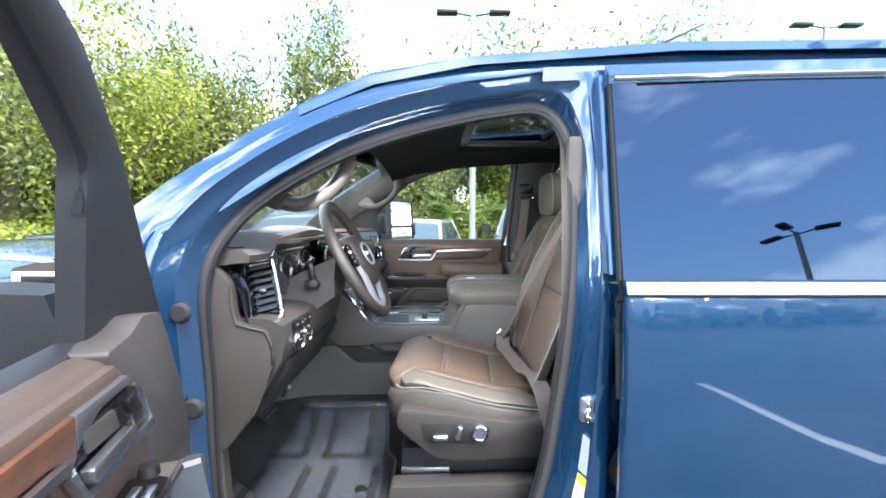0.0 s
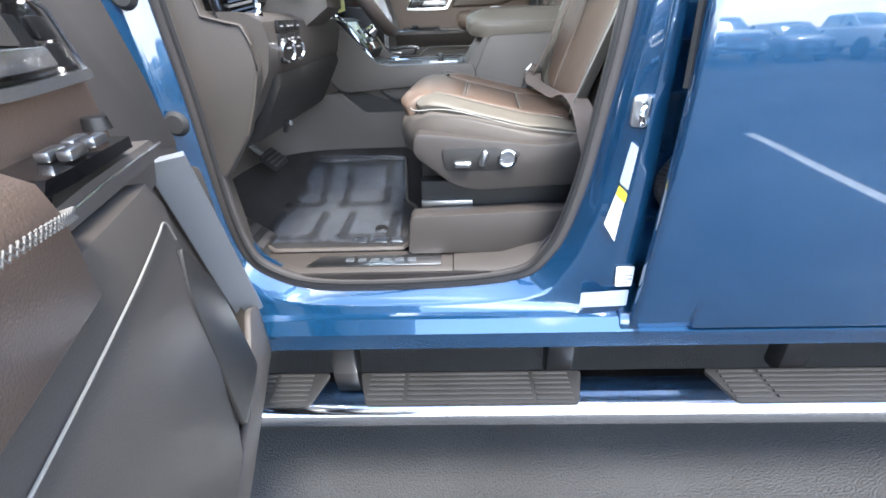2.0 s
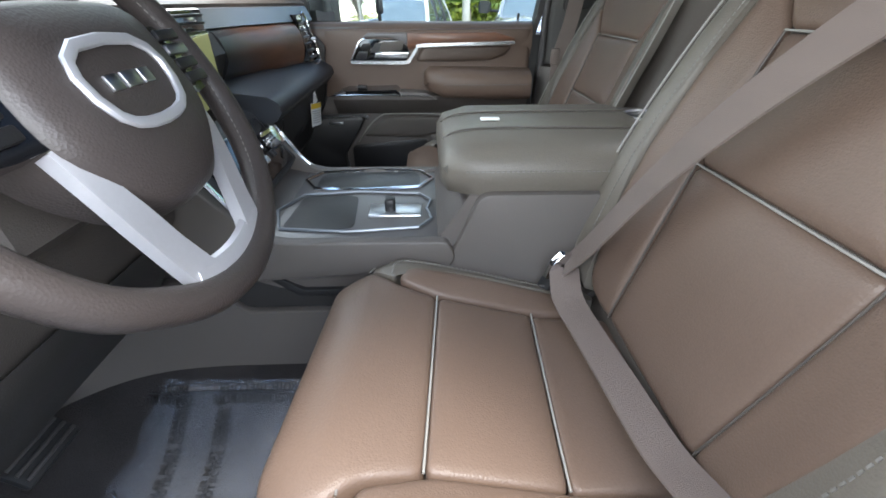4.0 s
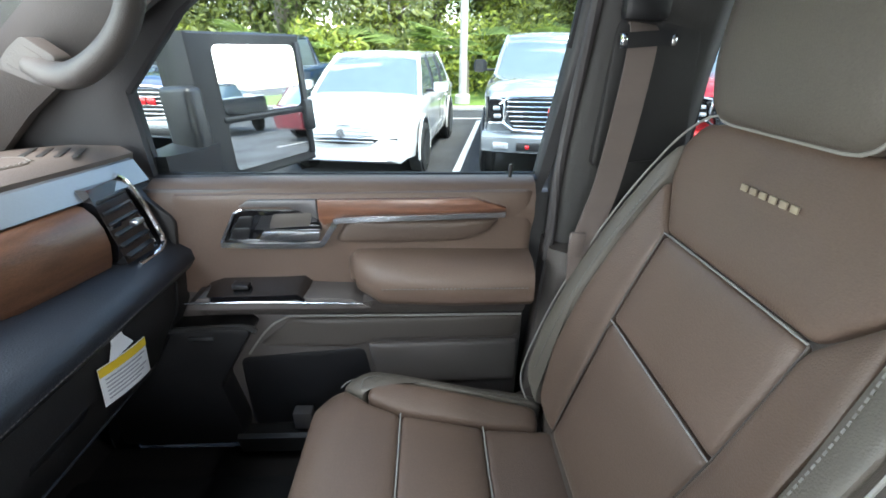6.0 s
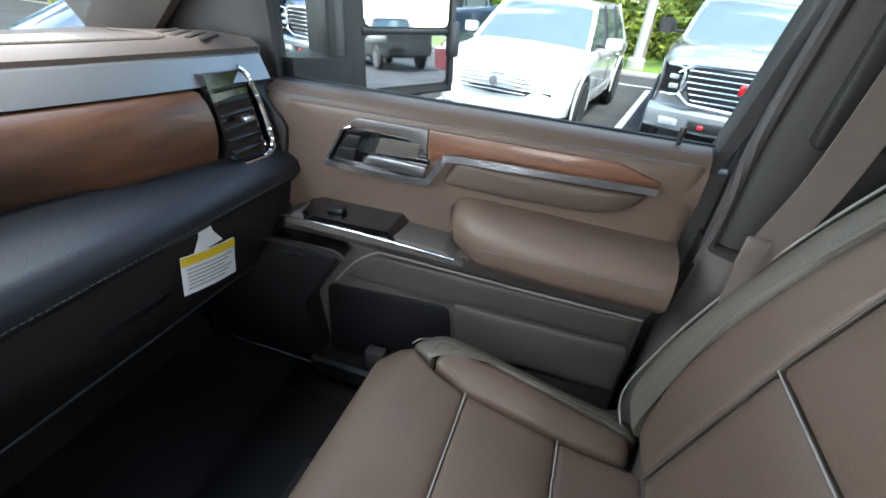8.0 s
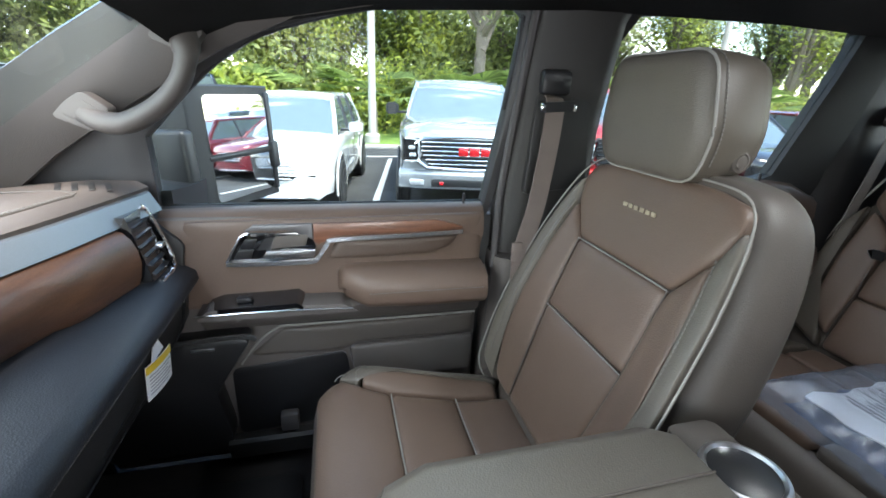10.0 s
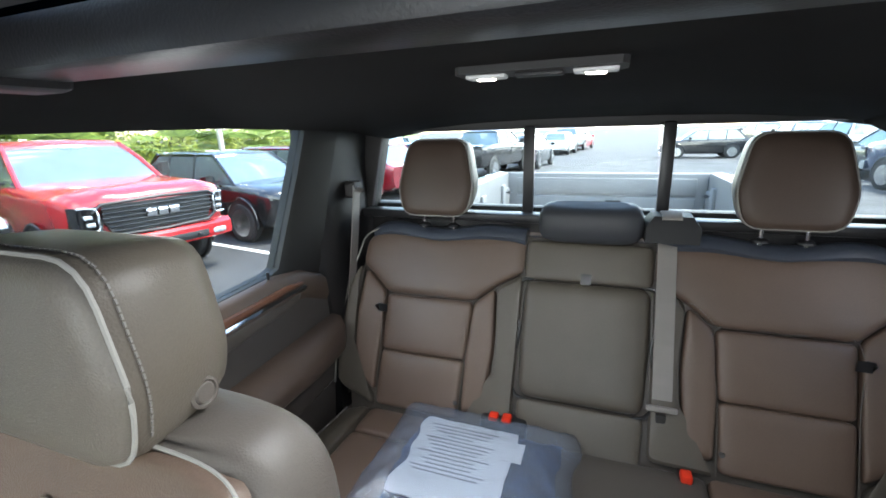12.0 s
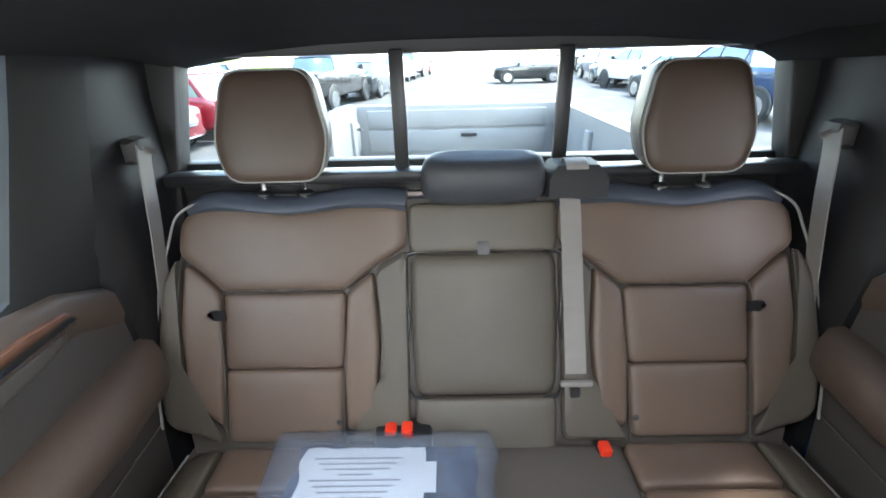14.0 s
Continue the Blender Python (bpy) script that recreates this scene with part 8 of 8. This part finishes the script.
M_LAMPGLASS = mat("headlight_lens", (0.45, 0.47, 0.5), 0.1, metal=0.4, var=0.3, scale=14, bump=0, coat=1.0)

slab("verge_grass", -90, 90, 13.6, 70, 0.0, 0.10, M_GRASS, "strip of mown green grass beyond the parking bays", "grass")
slab("kerb", -90, 90, 13.45, 13.6, 0.0, 0.13, M_CONCRETE, "low pale concrete kerb before the grass", "kerb")


def bay(x, y):
    """A place in the row of bays, x along the row and y into it, from the row's near end by the cab."""
    return (x + y * .176, 5.5 + y, 0)


def bay_line(n, x, y0, y1):
    a, b = bay(x, y0), bay(x, y1)
    structure("bay_line_%d" % n, prism([(a[0] - .055, a[1]), (a[0] + .055, a[1]), (b[0] + .055, b[1]), (b[0] - .055, b[1])], "z", -.01, .004), M_PAINT, "white painted parking bay line on the asphalt", "road marking", smooth=False)


for i, x in enumerate((-8.5, -5.65, -2.8, .12, 2.95, 5.75, 8.6, 11.4)):
    bay_line(i + 1, x, -.8, 6.0)
structure("bay_line_9", prism([(-60, 11.85), (60, 11.85), (60, 11.96), (-60, 11.96)], "z", -.01, .0035), M_PAINT, "white painted line across the bay heads", "road marking", smooth=False)
structure("bay_line_10", prism([(1.55, -4.6), (1.68, -4.6), (2.42, -2.4), (2.29, -2.4)], "z", -.01, .004), M_PAINT, "white painted parking bay line on the asphalt", "road marking", smooth=False)


def parked(name, label, x, y, paint_, kind="suv", turn=-10):
    h = 2.36 if kind == "suv" else 2.94
    p = bay(x, y)
    return car(name, label, (p[0] + h * .17, p[1] + h, 0), turn, paint_, kind)


parked("car", "white crossover with a slatted grille and black wheels", -1.30, .25, M_CARWHITE)
parked("pickup", "silver pickup with a tall chrome grille and red badge", 1.55, -.25, M_CARSILVER, "pickup")
parked("pickup", "dark blue pickup parked beside a white crossover", -4.2, .9, M_CARBLUE, "pickup")
parked("pickup", "grey pickup with a bright chrome grille", -7.0, .2, M_CARGREY, "pickup")
parked("pickup", "bright red pickup with a black grille", 4.15, -.1, M_CARRED, "pickup")
parked("car", "black crossover parked beyond a red pickup", 7.1, -.3, M_CARBLACK)
parked("car", "dark red crossover at the end of the row", 9.9, .1, M_CARMAROON)
parked("car", "white crossover at the end of the row", 12.7, .3, M_CARWHITE)
kx = parked("car", "dark blue crossover with a teal kayak on its roof", -9.9, 3.4, M_CARBLUE)
# teal kayak on roof bars
ky = thing("kayak", "long teal and dark blue plastic kayak on roof bars", "kayak", (-8.9, 11.7, 1.7))
XF.append(pose(-9.0, 11.9, 1.90, 0, 0, -10))
hull = [[(r * math.cos(a), y, .24 * k * math.sin(a) * (1 if math.sin(a) < 0 else .6)) for a in np.linspace(0, 2 * math.pi, 14, endpoint=False)] for y, r, k in ((-2.3, .03, .1), (-1.9, .20, .7), (-1, .36, 1), (0, .40, 1), (1, .36, 1), (1.9, .20, .7), (2.3, .03, .1))]
part("hull", loft(hull), M_TEAL, ky)
part("cockpit", tube([(.22 * math.cos(a), .5 * math.sin(a), .12) for a in np.linspace(0, 2 * math.pi, 16, endpoint=False)], .03, 8, True, 2), M_BLACK, ky)
for y in (-.6, .6):
    part("roof_bar", box((0, y, -.23), (1.2, .05, .04), .01), M_BLACK, ky)
XF.pop()

# rows behind the truck, and the row across the aisle
REST = [(19.5, 4.9, 80, "pickup", M_CARBLACK), (23.6, 3.9, 84, "suv", M_CARGREY), (30.6, -5.3, 180, "suv", M_CARBLACK), (12.2, 7.6, 170, "suv", M_CARMAROON), (23.5, -9.6, 100, "pickup", M_CARWHITE), (27.5, -9.9, 96, "suv", M_CARSILVER), (31.8, -10.5, 92, "pickup", M_CARBLUE),
        (36, 3.5, 84, "suv", M_CARWHITE), (40, 3.2, 82, "pickup", M_CARSILVER), (44, 2.6, 80, "suv", M_CARRED), (41, -11, 94, "pickup", M_CARBLACK), (46, -12, 92, "suv", M_CARWHITE), (18.5, -9.0, 100, "suv", M_CARGREY), (14.2, -8.6, 100, "pickup", M_CARBLUE),
        (28, 6.8, 80, "pickup", M_CARWHITE), (33, 8.5, 80, "suv", M_CARGREY), (16, 11, 170, "pickup", M_CARSILVER), (19, 11.5, 170, "suv", M_CARWHITE), (22.2, 12, 170, "pickup", M_CARBLUE), (26, 13, 170, "suv", M_CARBLACK)]
NAMES = {id(M_CARBLACK): "black", id(M_CARGREY): "dark grey", id(M_CARMAROON): "dark red", id(M_CARWHITE): "white", id(M_CARSILVER): "silver", id(M_CARBLUE): "dark blue", id(M_CARRED): "red"}
for x, y, r, kind, pt in REST:
    car("pickup" if kind == "pickup" else "car", "%s %s parked in the far rows" % (NAMES[id(pt)], "pickup" if kind == "pickup" else "crossover"), (x, y, 0), r, pt, kind, "far parked cars")
for i in range(9):
    kind, pt = (("pickup", M_CARWHITE), ("suv", M_CARSILVER), ("pickup", M_CARWHITE), ("suv", M_CARBLACK))[i % 4]
    car("pickup" if kind == "pickup" else "car", "%s %s parked across the aisle" % (NAMES[id(pt)], "pickup" if kind == "pickup" else "crossover"), (-9 + i * 3.0, -15.5, 0), 170, pt, kind, "cars across the aisle")


def lamp_post(at, h, heads):
    p = thing("street_lamp", "tall concrete lamp post of the car park", "street lamp", at, "lamp posts")
    x, y, z = at
    part("pole", tube([(x, y, z - .1), (x, y, z + h * .5), (x, y, z + h)], [.125, .11, .09], 12, smooth=2), M_CONCRETE, p)
    part("base", moved(lathe([(.01, .0), (.24, .0), (.24, .25), (.20, .30), (.01, .30)], 18), Matrix.Translation(at)), M_CONCRETE, p)
    for a in heads:
        dx, dy = math.cos(a), math.sin(a)
        part("arm", tube([(x, y, z + h - .1), (x + dx * .6, y + dy * .6, z + h)], .03, 6, smooth=0), M_BLACK, p)
        part("lamp_head", moved(box((.95, 0, 0), (.75, .34, .12), .03), pose(x, y, z + h + .02, 0, 0, math.degrees(a))), M_BLACK, p)


lamp_post((.96, 14.4, .08), 9.0, (0, math.pi))
lamp_post((14.5, 15.2, .08), 9.0, (0, math.pi))
lamp_post((24, 14.6, .08), 9.0, (0, math.pi))
lamp_post((13.5, -15.5, 0), 7.6, (.6, 2.6, 4.4))

# woods beyond the verge: trees, then undergrowth
rngt = random.Random(5)
for i in range(34):
    x = -36 + i * 2.15 + rngt.uniform(-.8, .8)
    if x > 9.5:
        # tall bare-stemmed pines, with sky between them
        tree((x, 19.5 + rngt.uniform(0, 6), 0.08), rngt.uniform(11, 14), rngt.uniform(2.0, 2.8), i, (M_LEAF, M_LEAF2, M_LEAF)[i % 3], 5500, 0.20, 0.13)
        continue
    tree((x, 19.5 + rngt.uniform(0, 6) + max(0, abs(x - 2) - 14) * .1, 0.08), rngt.uniform(9.5, 14), rngt.uniform(2.6, 3.8), i, (M_LEAF, M_LEAF2, M_LEAF)[i % 3], 8500, 0.12, 0.13)
for i, (x, y) in enumerate(((-17, 15.5), (-13.5, 16.2), (-21, 14.5), (-26, 12.5), (-29, 8), (-31, 3), (-33, -3), (-24, 18))):
    tree((x, y, .05), rngt.uniform(9, 12.5), 3.4, 60 + i, (M_LEAF, M_LEAF2)[i % 2], 10500, 0.08, 0.115)
# a spreading oak with bare lower limbs
tree((5.2, 16.8, .08), 10.5, 5.2, 101, M_LEAF, 6500, 0.45, 0.12)
tree((8.5, 18.2, .08), 9.5, 3.6, 102, M_LEAF, 3000, 0.35, 0.15)


def undergrowth(name, x0, x1, y0, y1, h, n, size, material, seed, label):
    rng = random.Random(seed)

    def spot():
        x, y = rng.uniform(x0, x1), rng.uniform(y0, y1)
        top = (min(h, 3.4) if x > 10 else h) * (.55 + .45 * noise.noise((x * .35, y * .35, seed)) + .25 * noise.noise((x * 1.1, y * .8, seed + 2)))
        return (x, y, .06 + max(.1, top) * rng.random() ** .7)
    me = foliage(n, spot, size, rng)
    me.materials.append(material)
    tagged(new(name, me), label, "undergrowth", "", "stuff")


undergrowth("undergrowth", -40, 40, 16.8, 21, 3.4, 58000, .115, M_LEAF2, 3, "bright green tangle of shrubs along the verge")
undergrowth("undergrowth", -40, 40, 18.5, 24, 5.5, 44000, .15, M_LEAF, 4, "darker mass of bushes behind the verge")
undergrowth("undergrowth", -36, -12, 11.5, 17, 3.0, 28000, .105, M_LEAF2, 7, "bright green tangle of shrubs along the verge")


def palmetto(at, r, seed):
    rng = random.Random(seed)
    p = thing("palmetto", "fan-leaved palmetto among the shrubs", "palm", at, "palmettos")
    v, f = [], []
    for k in range(13):
        a, up = rng.uniform(0, 6.28), rng.uniform(.25, 1.1)
        c = Vector(at) + Vector((math.cos(a) * r * .55, math.sin(a) * r * .55, r * (.5 + up * .5)))
        out = Vector((math.cos(a), math.sin(a), .5 * up)).normalized()
        side = out.cross(Vector((0, 0, 1))).normalized()
        for j in range(15):
            b = (j - 7) / 7 * 1.25
            d = (out * math.cos(b) + side * math.sin(b)).normalized()
            w = side * math.cos(b) * .035 * r - out * math.sin(b) * .035 * r
            q = len(v)
            v += [c - w * .4, c + d * r * .35 - w, c + d * r * .62 + Vector((0, 0, -.10 * r)), c + d * r * .35 + w]
            f.append((q, q + 1, q + 2, q + 3))
    me = bpy.data.meshes.new("fronds")
    me.from_pydata([tuple(x) for x in v], [], f)
    me.materials.append(M_LEAF3)
    adopt(new("fronds", me), p)
    part("stem", tube([at, (at[0], at[1], at[2] + r * .6)], [.14, .10], 8, smooth=0), M_BARK, p)


for i in range(16):
    palmetto((-30 + i * 3.4 + rngt.uniform(-1, 1), 16.6 + rngt.uniform(-.3, 1.5), .06), rngt.uniform(1.3, 2.2), i)
